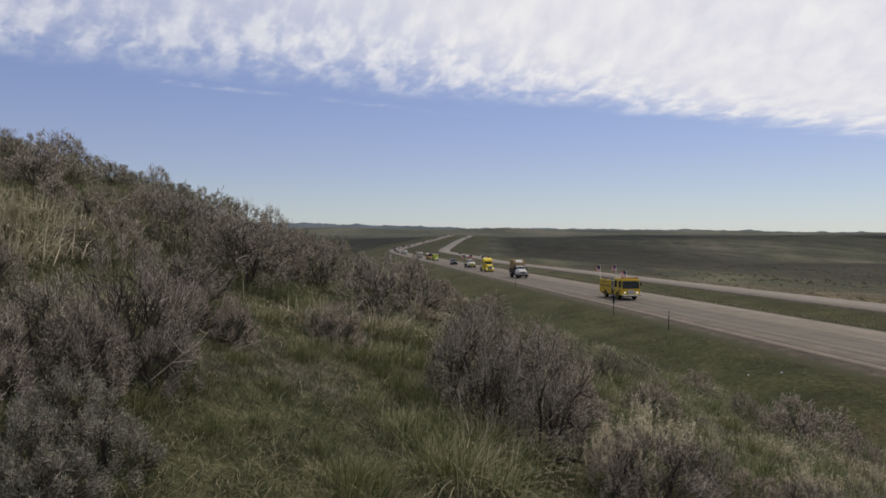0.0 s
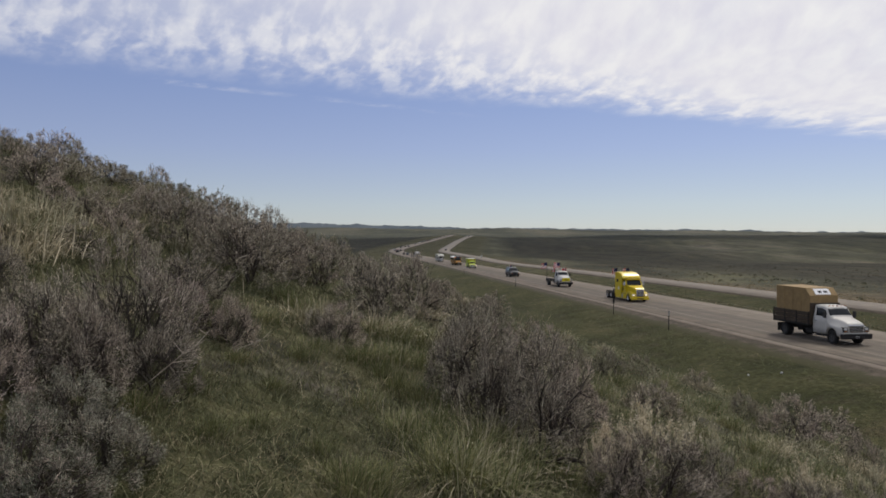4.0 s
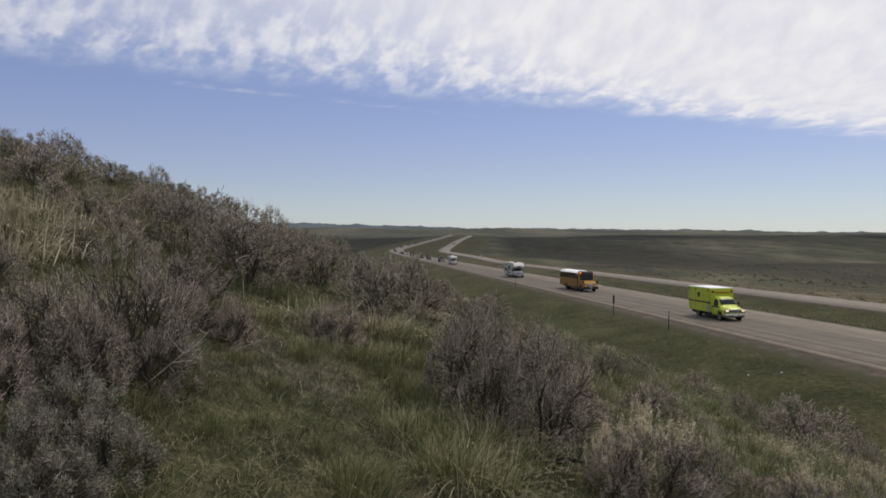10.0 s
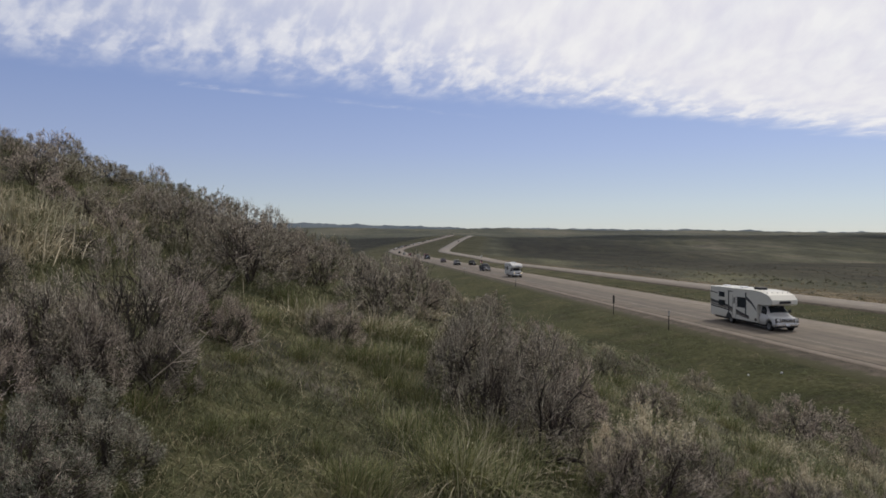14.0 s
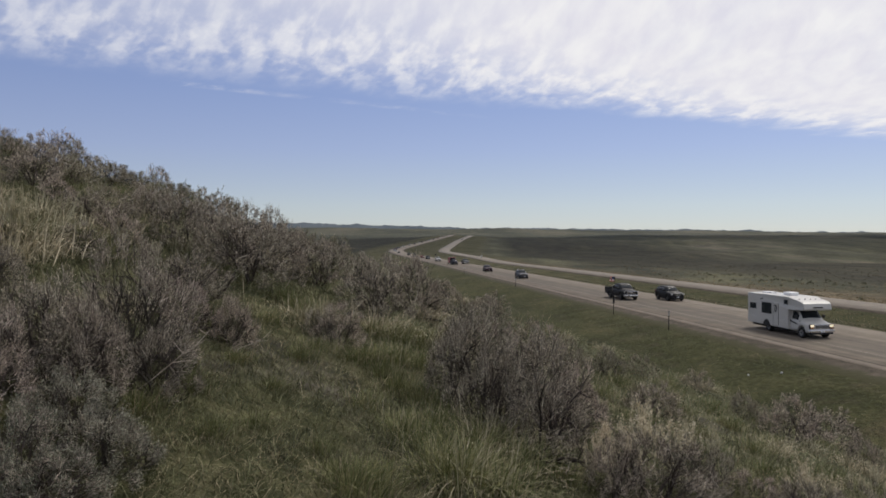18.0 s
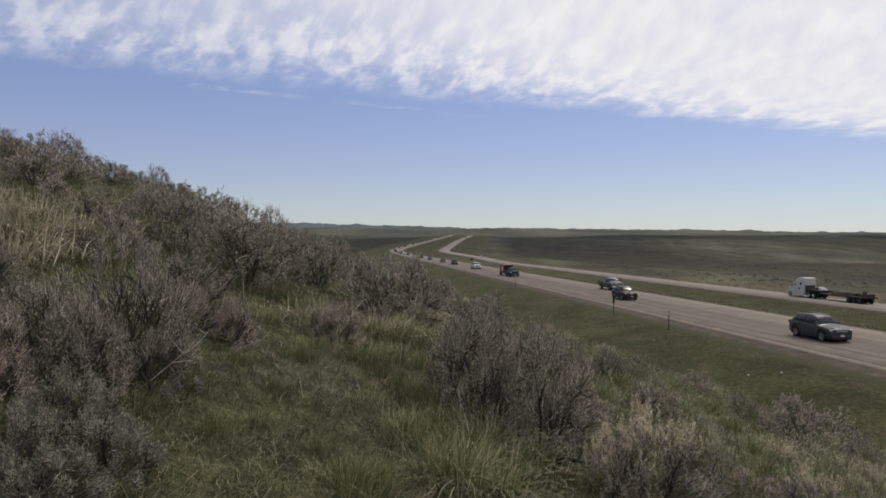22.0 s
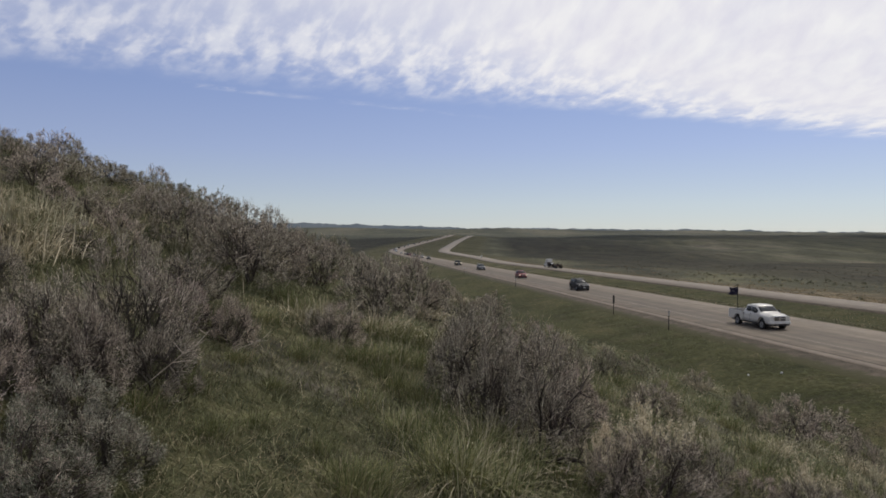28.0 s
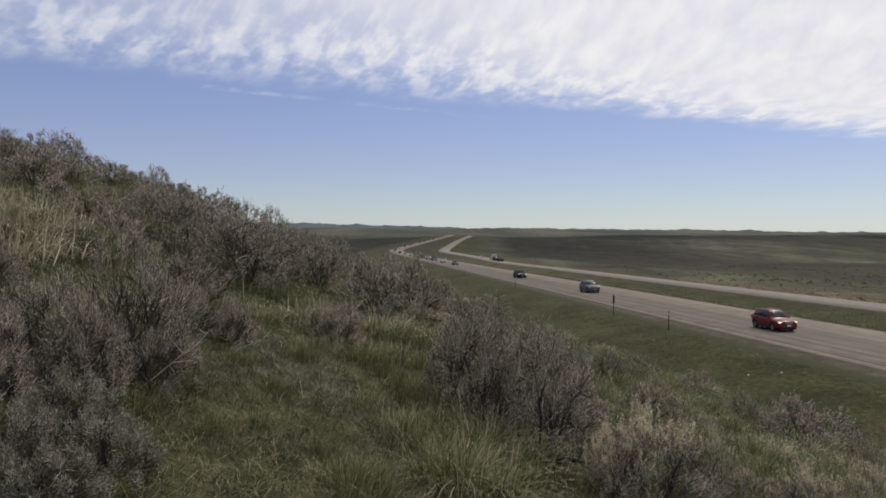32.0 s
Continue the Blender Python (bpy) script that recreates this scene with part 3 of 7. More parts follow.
SHRUB_WORDS = {"twiggy": "grey twiggy sagebrush with gnarled stems on the slope", "leafy": "silvery green leafy sagebrush on the slope", "seedy": "open sagebrush with pale tan seed spikes on the slope",
               "grey": "dull grey-green sagebrush on the hillside", "dead": "low sprawling sagebrush of bare dead twigs"}
SHRUB_STOCK = {}


def plant(kind, x, y, height, width, turn, variant):
    """Stands a shrub on the slope."""
    dist = math.hypot(x, y)
    level = 0 if dist < 5.2 else 1 if dist < 8.6 else 2
    if (kind, variant, level) not in SHRUB_STOCK:
        stems, subs, shoots, leaves, coarse = SHRUB_DETAIL[level]
        lk = SHRUB_LOOKS[kind]
        ob, top, wide = shrub(100 + 7 * variant + 31 * len(kind) + level, stems, subs, shoots, int(leaves * lk["leaves"]), lk, coarse)
        SHRUB_STOCK[kind, variant, level] = [ob, top, wide, False]
        tagged(ob, SHRUB_WORDS[kind], "shrub", "sagebrush on the hillside")
    rec = SHRUB_STOCK[kind, variant, level]
    z = float(ground_height(np.array([x]), np.array([y]))[0]) - 0.03
    m = Matrix.LocRotScale((x, y, z), Euler((0.07 * math.sin(turn * 3), 0.07 * math.cos(turn * 5), turn)), (width / rec[2], width / rec[2], height / rec[1]))
    if not rec[3]:
        rec[0].matrix_basis = m
        rec[3] = True
    else:
        src = rec[0].scale.copy()
        rec[0].scale = (1, 1, 1)
        copy_thing(rec[0], m)
        rec[0].scale = src


SHRUBS_NEAR = (
    ("twiggy", -1.56, 3.44, 0.69, 0.68),
    ("twiggy", -1.77, 2.90, 0.46, 0.61),
    ("twiggy", -1.53, 2.87, 0.46, 0.41),
    ("dead", -1.33, 3.17, 0.35, 0.45),
    ("leafy", -1.38, 2.14, 0.34, 0.34),
    ("leafy", -1.20, 2.39, 0.30, 0.38),
    ("leafy", -1.25, 2.14, 0.24, 0.38),
    ("leafy", -1.42, 2.54, 0.28, 0.39),
    ("twiggy", -1.71, 2.52, 0.42, 0.38),
    ("dead", -1.60, 4.20, 0.39, 0.39),
    ("twiggy", -1.33, 4.24, 0.36, 0.39),
    ("twiggy", 0.12, 4.58, 0.73, 0.64),
    ("twiggy", 0.60, 4.18, 0.80, 0.72),
    ("twiggy", 0.34, 4.18, 0.72, 0.53),
    ("twiggy", 0.94, 4.81, 0.53, 0.53),
    ("seedy", 1.27, 4.05, 0.53, 0.89),
    ("seedy", 1.64, 4.30, 0.44, 0.47),
    ("seedy", 0.98, 3.86, 0.39, 0.42),
    ("seedy", 2.39, 4.34, 0.39, 0.62),
    ("dead", 2.06, 4.48, 0.23, 0.42),
    ("seedy", 3.10, 4.84, 0.37, 0.41),
)
SHRUBS_MIDDLE = (
    ("twiggy", -0.78, 5.07, 0.35, 0.49),
    ("twiggy", -0.96, 5.13, 0.22, 0.26),
    ("twiggy", -0.64, 6.38, 0.64, 0.80),
    ("twiggy", -0.29, 7.64, 0.76, 0.70),
    ("twiggy", -1.08, 8.96, 0.45, 0.60),
    ("twiggy", -1.77, 6.14, 0.69, 0.85),
    ("twiggy", -1.76, 6.92, 0.55, 0.70),
    ("twiggy", -1.30, 6.92, 0.49, 0.70),
    ("twiggy", -2.08, 6.40, 0.62, 0.59),
    ("twiggy", -1.69, 7.65, 0.45, 0.45),
    ("grey", 0.95, 7.04, 0.47, 0.68),
    ("grey", 0.43, 6.31, 0.48, 0.69),
    ("grey", 0.08, 5.89, 0.35, 0.45),
    ("grey", 1.39, 7.32, 0.34, 0.43),
    ("twiggy", 0.72, 5.88, 0.45, 0.59),
    ("grey", 1.85, 7.54, 0.35, 0.48),
    ("grey", 2.47, 8.50, 0.32, 0.50),
    ("grey", 1.87, 6.05, 0.32, 0.71),
    ("grey", 3.43, 7.61, 0.35, 0.51),
    ("twiggy", 3.79, 7.23, 0.52, 0.76),
    ("twiggy", 4.86, 8.39, 0.53, 0.85),
    ("grey", 4.46, 7.08, 0.42, 0.54),
    ("grey", 3.59, 9.57, 0.32, 0.56),
    ("grey", -1.73, 10.62, 0.49, 0.71),
)
SHRUBS_UPPER = (
    ("twiggy", -2.53, 6.66, 0.56, 0.72),
    ("grey", -3.33, 9.63, 0.56, 0.89),
    ("grey", -3.22, 8.13, 0.48, 0.68),
    ("twiggy", -3.07, 6.94, 0.44, 0.64),
    ("twiggy", -3.29, 6.41, 0.37, 0.70),
    ("twiggy", -4.37, 7.23, 0.48, 0.72),
    ("grey", -4.47, 8.06, 0.40, 0.74),
    ("twiggy", -4.83, 9.74, 0.45, 0.89),
    ("grey", -5.04, 7.91, 0.40, 0.66),
    ("dead", -2.84, 5.19, 0.30, 0.57),
    ("twiggy", -2.78, 5.79, 0.39, 0.48),
    ("grey", -4.57, 10.23, 0.38, 0.77),
    ("twiggy", -2.52, 3.73, 0.38, 0.44),
)
SHRUBS_CREST = (
    ("twiggy", -6.36, 9.75, 0.36, 0.49),
    ("twiggy", -5.87, 9.75, 0.39, 0.57),
    ("twiggy", -5.85, 10.30, 0.60, 0.78),
    ("grey", -5.43, 10.00, 0.52, 0.50),
    ("grey", -5.70, 11.00, 0.39, 0.64),
    ("grey", -5.67, 11.50, 0.34, 0.58),
    ("grey", -5.41, 11.50, 0.30, 0.48),
    ("grey", -5.17, 11.50, 0.33, 0.33),
    ("twiggy", -4.96, 11.75, 0.60, 0.57),
    ("grey", -4.08, 10.50, 0.42, 0.53),
    ("grey", -3.80, 10.50, 0.44, 0.53),
    ("grey", -3.59, 10.75, 0.43, 0.54),
    ("twiggy", -3.01, 9.75, 0.58, 0.57),
    ("twiggy", -2.52, 9.00, 0.62, 0.56),
    ("twiggy", -2.35, 9.25, 0.65, 0.46),
    ("grey", -6.11, 9.75, 0.25, 0.49),
    ("grey", -2.51, 10.75, 0.54, 0.45),
    ("grey", -2.15, 10.75, 0.49, 0.54),
    ("grey", -1.58, 9.25, 0.50, 0.46),
)

taken = []
for group_rows in (SHRUBS_NEAR, SHRUBS_MIDDLE, SHRUBS_UPPER, SHRUBS_CREST):
    for n, (kind, x, y, h, w) in enumerate(group_rows):
        plant(kind, x, y, h, w, n * 1.7 + x, n % 3)
        taken.append((x, y, w))

# smaller bushes fill the upper slope
fill = np.random.default_rng(5)
for n in range(900):
    az, dist = radians(fill.uniform(-37, 30)), fill.uniform(5.0, 17.0)
    x, y = dist * math.sin(az), dist * math.cos(az)
    w = fill.uniform(0.4, 0.8)
    bare = -2.6 < x < 3.5 and y < 7.6 and x > -1.9 + 0.02 * y
    steep = x > 0.10 * y
    if bare or steep or any(math.hypot(x - a, y - b) < 0.42 * (c + w) for a, b, c in taken):
        continue
    taken.append((x, y, w))
    plant("twiggy" if fill.random() < 0.5 else "grey", x, y, w * fill.uniform(0.42, 0.62), w, fill.uniform(0, 6), int(fill.integers(0, 3)))
    if len(taken) > 138:
        break


def arcs(rng, p, length, width, lean, droop, az, mat, name, fine=True):
    """Grass blades bent over in an arc, two or three faces each."""
    n = len(p)
    d = np.stack([np.cos(az), np.sin(az), np.zeros(n)], 1)
    s = np.stack([-np.sin(az), np.cos(az), np.zeros(n)], 1)
    turn = rng.uniform(-1.2, 1.2, (n, 1))
    s = s * np.cos(turn) + d * np.sin(turn)
    up = np.array([[0, 0, 1.0]])
    l, w, k, g = length.reshape(-1, 1), width.reshape(-1, 1), lean.reshape(-1, 1), droop.reshape(-1, 1)
    rows = []
    for t, taper in ((0.0, 0.9), (0.42, 1.0), (0.75, 0.7), (1.0, 0.12)) if fine else ((0.0, 0.9), (0.6, 0.9), (1.0, 0.12)):
        c = p + d * l * k * t ** 1.5 + up * l * (t - g * t ** 2.6)
        rows += [c - s * w * taper, c + s * w * taper]
    v = np.stack(rows, 1).reshape(-1, 3)
    b = np.arange(n).reshape(-1, 1) * len(rows)
    q = np.vstack([b + np.array([[j, j + 1, j + 3, j + 2]]) for j in range(0, len(rows) - 2, 2)])
    return fast_mesh(name, v, q, mat)


def sward(rng, x, y, length, width, lean, mat, name):
    """Grass standing on the slope at x, y."""
    n = len(x)
    p = np.stack([x, y, ground_height(x, y) - 0.012], 1)
    return new(name, arcs(rng, p, length, width, lean, np.clip(lean * 0.42, 0, 0.75), rng.uniform(0, 6.283, n), mat, name, False))


def blades(rng, x, y, length, width, lean, mat, name):
    """Simple curved grass blades, for the verges."""
    n = len(x)
    z = ground_height(x, y) - 0.015
    az = rng.uniform(0, 2 * math.pi, n)
    d = np.stack([np.cos(az), np.sin(az), np.zeros(n)], 1)
    s = np.stack([-np.sin(az), np.cos(az), np.zeros(n)], 1)
    turn = rng.uniform(-1.2, 1.2, (n, 1))
    s = s * np.cos(turn) + d * np.sin(turn)
    p = np.stack([x, y, z], 1)
    up = np.array([[0, 0, 1.0]])
    l, w, k = length.reshape(-1, 1), width.reshape(-1, 1), lean.reshape(-1, 1)
    mid = p + up * l * 0.55 + d * l * k * 0.35
    tip = p + up * l * (1.0 - 0.32 * k) + d * l * k * 1.0
    v = np.stack([p - s * w, p + s * w, mid - s * w * 0.8, mid + s * w * 0.8, tip - s * w * 0.12, tip + s * w * 0.12], 1).reshape(-1, 3)
    b = np.arange(n).reshape(-1, 1) * 6
    q = np.vstack([b + np.array([[0, 1, 3, 2]]), b + np.array([[2, 3, 5, 4]])])
    return new(name, fast_mesh(name, v, q, mat))


def strew(rng, n, r0, r1, keep):
    """Points over the slope before the eye, denser near it, thinned by keep."""
    az, r = np.radians(rng.uniform(-39, 39, n)), r0 * (r1 / r0) ** rng.random(n)
    x, y = r * np.sin(az), r * np.cos(az)
    m = rng.random(n) < keep(x, y)
    return x[m], y[m], r[m]


rg = np.random.default_rng(21)
patch = lambda x, y: np.clip(0.58 + 2.0 * fractal(x, y, 0.9, 41, 3), 0.22, 1)
dry = lambda x, y: np.clip(0.54 - 2.0 * fractal(x, y, 0.9, 41, 3), 0.10, 1)
x, y, r = strew(rg, 150000, 1.8, 18, patch)
tagged(sward(rg, x, y, rg.uniform(0.03, 0.11, len(x)) * np.where(rg.random(len(x)) < 0.06, 1.8, 1.0), 0.0009 + 0.00028 * r, rg.uniform(0.3, 1.6, len(x)), GREEN, "green_grass"), "spring green grass between the sagebrush", "grass", kind="stuff")
x, y, r = strew(rg, 90000, 1.8, 18, dry)
tagged(sward(rg, x, y, rg.uniform(0.03, 0.11, len(x)) * np.where(rg.random(len(x)) < 0.05, 2.0, 1.0), 0.0007 + 0.00024 * r, rg.uniform(0.6, 1.9, len(x)), STRAW, "dry_grass"), "dry tan grass and litter between the sagebrush", "grass", kind="stuff")


def tussock(seed, mat, n, tall, lean, spread=0.10, slack=0.5, broad=1.0):
    rng = np.random.default_rng(seed)
    a, r = rng.uniform(0, 6.283, n), np.abs(rng.normal(0, spread, n))
    p = np.stack([r * np.cos(a), r * np.sin(a), np.full(n, -0.03)], 1)
    k = rng.uniform(0.1, lean, n)
    return arcs(rng, p, tall * rng.uniform(0.4, 1.0, n), rng.uniform(0.0009, 0.0018, n) * broad, k, np.clip(slack * k * rng.uniform(0.6, 1.2, n), 0, 0.85), a + rng.normal(0, 0.9, n), mat, "blades")


def bunch(green, straw, words):
    ob = tagged(new("grass_tussock"), words, "grass", "bunchgrass tussocks on the slope")
    for nm, me in (("green_blade_mass", green), ("dry_blade_mass", straw)):
        c = tagged(new(nm, me), kind="stuff")
        c.parent = ob
    return ob


BUNCHES = {"arch": bunch(tussock(3, FRESH, 420, 0.31, 1.2, 0.08, 0.66), tussock(4, PALE, 150, 0.33, 1.4, 0.09, 0.66), "big arching bunchgrass tussock, green with pale dry blades"),
           "green": bunch(tussock(5, FRESH, 420, 0.19, 1.0, 0.09), tussock(6, STRAW, 110, 0.18, 1.2, 0.10), "low fresh green bunchgrass tussock"),
           "yellow": bunch(tussock(9, FRESH, 360, 0.22, 1.0, 0.13, 0.5, 1.0), tussock(10, PALE, 70, 0.25, 1.2, 0.13, 0.6, 1.0), "yellowish bunchgrass tussock with straw tips"),
           "straw": bunch(tussock(7, GREEN, 90, 0.16, 1.0, 0.12), tussock(8, PALE, 190, 0.26, 1.5, 0.12, 0.75, 2.0), "pale straw bunchgrass tussock")}
TUFTS_ARCH = (
    (0.21, 3.86, 1.2), (0.40, 3.78, 1.1), (0.09, 3.36, 1.3), (0.29, 3.39, 1.1), (-0.04, 3.32, 1.1), (0.28, 4.44, 0.9),
)
TUFTS_GREEN = (
    (0.67, 3.86, 1.1), (0.64, 4.10, 0.8), (-0.40, 2.89, 1.2), (-0.34, 3.04, 1.0), (-0.46, 2.98, 0.8), (-1.28, 5.78, 1.1), (-1.42, 5.96, 1.0), (-1.15, 5.61, 0.9), (-1.62, 4.78, 1.0), (-1.61, 4.37, 1.0), (-1.73, 4.69, 1.0), (-1.96, 6.08, 1.0), (-2.11, 6.08, 1.0), (-0.95, 4.45, 0.8), (-0.58, 4.82, 0.8), (-1.26, 3.30, 0.8), (-1.33, 2.90, 0.8), (-1.02, 2.93, 0.7), (-1.41, 3.54, 0.8), (-0.89, 3.17, 0.6), (-0.60, 3.17, 0.6), (-0.95, 3.72, 0.6), (-0.31, 4.45, 1.0), (-0.16, 4.40, 1.0), (-0.44, 4.59, 0.9), (-1.21, 3.95, 0.7), (2.15, 4.75, 0.8),
)
TUFTS_YELLOW = (
    (-0.14, 3.64, 1.1), (-0.25, 3.71, 1.0), (-0.06, 4.02, 1.0), (-0.51, 4.92, 1.1), (-0.36, 5.12, 1.2), (-0.19, 5.22, 1.1), (-0.62, 4.78, 0.9), (-0.46, 5.77, 1.2), (-0.64, 5.72, 1.0), (-0.29, 5.83, 1.1), (-1.32, 5.03, 0.8), (-0.89, 4.73, 0.8), (-0.48, 3.95, 0.7), (1.87, 7.25, 1.0), (1.45, 6.24, 1.0), (2.96, 7.39, 1.0), (2.74, 6.42, 1.0), (2.65, 5.75, 1.0), (2.92, 7.61, 0.9), (2.48, 5.20, 0.9), (2.76, 5.31, 0.9), (3.31, 5.63, 0.9), (2.54, 7.61, 0.8), (2.18, 6.24, 0.8),
)
TUFTS_STRAW = (
    (-3.37, 5.57, 1.5), (-3.49, 5.46, 1.5), (-3.27, 5.63, 1.3), (-3.02, 4.84, 1.4), (-3.14, 5.57, 1.2), (-2.87, 4.43, 1.3), (-3.61, 6.10, 1.4), (-3.21, 5.09, 1.5), (-2.89, 4.84, 1.2), (-3.19, 4.89, 1.5), (-3.39, 6.94, 1.1), (-3.62, 6.94, 1.1), (-3.59, 7.74, 1.1), (-2.06, 3.88, 1.0), (-2.11, 4.20, 1.0), (2.03, 7.17, 0.8), (3.59, 9.57, 0.9), (3.02, 6.10, 0.9), (3.68, 6.81, 1.0), (4.07, 6.74, 1.0), (4.33, 6.74, 1.1), (3.91, 9.96, 0.9), (1.48, 7.78, 0.8), (1.37, 8.34, 0.8), (0.77, 7.86, 0.8), (0.28, 7.33, 0.9),
)
TUFTS = [("arch", *r) for r in TUFTS_ARCH] + [("green", *r) for r in TUFTS_GREEN] + [("yellow", *r) for r in TUFTS_YELLOW] + [("straw", *r) for r in TUFTS_STRAW]
for n in range(64):
    az, dist = radians(fill.uniform(-36, 2)), fill.uniform(5.5, 13.0)
    TUFTS.append(("straw" if fill.random() < 0.6 else "yellow", dist * math.sin(az), dist * math.cos(az), fill.uniform(0.9, 1.4)))
for n in range(60):
    az, dist = radians(fill.uniform(8, 33)), fill.uniform(4.8, 11.0)
    TUFTS.append((("yellow", "green", "green", "yellow", "straw", "green", "yellow")[n % 7], dist * math.sin(az), dist * math.cos(az), fill.uniform(0.5, 0.9)))
first = set()
for n, (k, x, y, s) in enumerate(TUFTS):
    z = float(ground_height(np.array([x]), np.array([y]))[0])
    m = Matrix.LocRotScale((x, y, z), Euler((0, 0, n * 2.1)), (s, s, s))
    if k not in first:
        first.add(k)
        BUNCHES[k].matrix_basis = m
    else:
        sc = BUNCHES[k].scale.copy()
        BUNCHES[k].scale = (1, 1, 1)
        copy_thing(BUNCHES[k], m)
        BUNCHES[k].scale = sc

# dry flower stems stand up out of the grass
x, y, r = strew(rg, 420, 3.4, 13, lambda x, y: np.full(x.shape, 0.55))
tagged(sward(rg, x, y, rg.uniform(0.16, 0.42, len(x)), 0.0005 + 0.0002 * r, rg.uniform(0.1, 0.9, len(x)), PALE, "dry_stem_scatter"), "pale dry grass stems standing on the slope", "grass", kind="stuff")


def dead_branch(x, y, length, lean, turn, seed):
    """A bare bleached branch, forked, stuck in the slope."""
    rng = np.random.default_rng(seed)
    p, d = np.array([0.0, 0.0, -0.03]), np.array([math.sin(lean), 0.0, math.cos(lean)])
    p0, p1, r0, r1 = [], [], [], []
    for i in range(7):
        d = unit(d + rng.normal(size=3) * 0.10)
        q = p + d * length / 7
        p0.append(p), p1.append(q), r0.append(0.0040 * (1 - i / 9)), r1.append(0.0040 * (1 - (i + 1) / 9))
        if i in (3, 4, 5):
            e = unit(d + rng.normal(size=3) * 0.5)
            p0.append(q), p1.append(q + e * length * 0.22), r0.append(0.0024), r1.append(0.0012)
        p = q
    ob = tagged(new("dead_branch", tubes("dead_branch", np.array(p0), np.array(p1), np.array(r0), np.array(r1), BLEACHED)), "bleached bare dead branch sticking up from the brush", "branch", "dead branches on the slope")
    ob.matrix_basis = pose(x, y, float(ground_height(np.array([x]), np.array([y]))[0]), 0, 0, turn)


for n, (x, y, length, lean, turn) in enumerate(((-1.47, 6.10, 0.56, 0.55, 0), (-3.80, 6.50, 0.34, -0.10, 20), (-0.42, 7.05, 0.30, 0.35, -10), (-1.90, 4.30, 0.40, 0.70, 30), (-1.42, 3.05, 0.42, 0.95, 10), (-2.35, 5.10, 0.50, 0.8, -20), (-2.60, 5.25, 0.45, -0.7, 15), (-1.30, 4.00, 0.30, 0.9, 20))):
    dead_branch(x, y, length, lean, turn, 300 + n)

# ---- grass tufts and brush along the highway ----
def field(rng, track, n, s0, s1, l0, l1, keep):
    """Random places along a track, thinned by keep; denser where the eye is near."""
    s = s0 + (s1 - s0) * rng.random(n) ** 1.7
    l = rng.uniform(l0, l1, n)
    w = np.array([LEAN, 1.0]) / math.hypot(LEAN, 1.0)
    mid = NEAR_MID if track is NEAR else FAR_MID
    x = mid + w[0] * s + w[1] * l
    y = w[1] * s - w[0] * l
    m = rng.random(n) < keep(x, y)
    return x[m], y[m]


vr = np.random.default_rng(77)
clumpy = lambda x, y: np.clip(0.35 + 1.6 * fractal(x, y, 5.0, 91, 3), 0.03, 1)
x, y = field(vr, NEAR, 30000, 8, 150, -21, -8.0, clumpy)
tagged(blades(vr, x, y, vr.uniform(0.06, 0.18, len(x)), vr.uniform(0.007, 0.015, len(x)), vr.uniform(0.3, 1.4, len(x)), GREEN, "verge_grass"), "short green grass on the highway verge", "grass", kind="stuff")
x, y = field(vr, NEAR, 24000, 25, 260, 7.6, 38, clumpy)
tagged(blades(vr, x, y, vr.uniform(0.15, 0.42, len(x)), vr.uniform(0.012, 0.03, len(x)), vr.uniform(0.3, 1.2, len(x)), GREEN, "median_grass"), "rough green grass in the median", "grass", kind="stuff")
pale = lambda x, y: np.clip(0.22 + 2.2 * fractal(x, y * 0.5, 7.0, 57, 3), 0.0, 1)
x, y = field(vr, NEAR, 26000, 25, 260, 8.5, 36, pale)
tagged(blades(vr, x, y, vr.uniform(0.2, 0.5, len(x)), vr.uniform(0.012, 0.03, len(x)), vr.uniform(0.2, 1.0, len(x)), STRAW, "median_straw"), "pale dry grass tufts in the median", "grass", kind="stuff")


BANK = m_leaf("bank_brush", (0.095, 0.084, 0.050), (0.195, 0.166, 0.100), (0.330, 0.278, 0.178), 0.9)
BANKSAGE = m_leaf("bank_sage_leaf", (0.060, 0.064, 0.040), (0.110, 0.114, 0.072), (0.190, 0.182, 0.122), 0.9)
DUSKY = m_leaf("dusky_sage", (0.046, 0.044, 0.030), (0.078, 0.074, 0.050), (0.130, 0.120, 0.082), 0.9)


def brush(rng, x, y, size, mat, name, pieces):
    """Low bushes far off, each a loose heap of leafy flakes."""
    n = len(x)
    z = ground_height(x, y)
    i = np.repeat(np.arange(n), pieces)
    d = rng.normal(size=(n * pieces, 3))
    d[:, 2] = np.abs(d[:, 2])
    d = unit(d)
    r = size[i].reshape(-1, 1) * rng.uniform(0.55, 1.0, (n * pieces, 1))
    p = np.stack([x[i], y[i], z[i]], 1) + d * r * np.array([[1.0, 1.0, 0.75]])
    s = size[i]
    return new(name, flakes(name, p, d + rng.normal(size=d.shape) * 0.5 + np.array([0, 0, 0.4]), s * rng.uniform(0.35, 0.7, len(s)), s * rng.uniform(0.12, 0.26, len(s)), mat, rng))


x, y = field(vr, FAR, 9000, 30, 420, 7.2, 58, lambda x, y: np.clip(0.62 + 1.5 * fractal(x, y, 18, 33, 3), 0.08, 1) * np.clip(1.2 - sstep(x - FAR_MID - LEAN * y, np.interp(y, (60, 190), (36, 9)), np.interp(y, (60, 190), (62, 24))), 0.12, 1))
tagged(brush(vr, x, y, vr.uniform(0.2, 0.5, len(x)), BANK, "far_brush", 9), "tan and grey brush on the bank beyond the far road", "brush", kind="stuff")
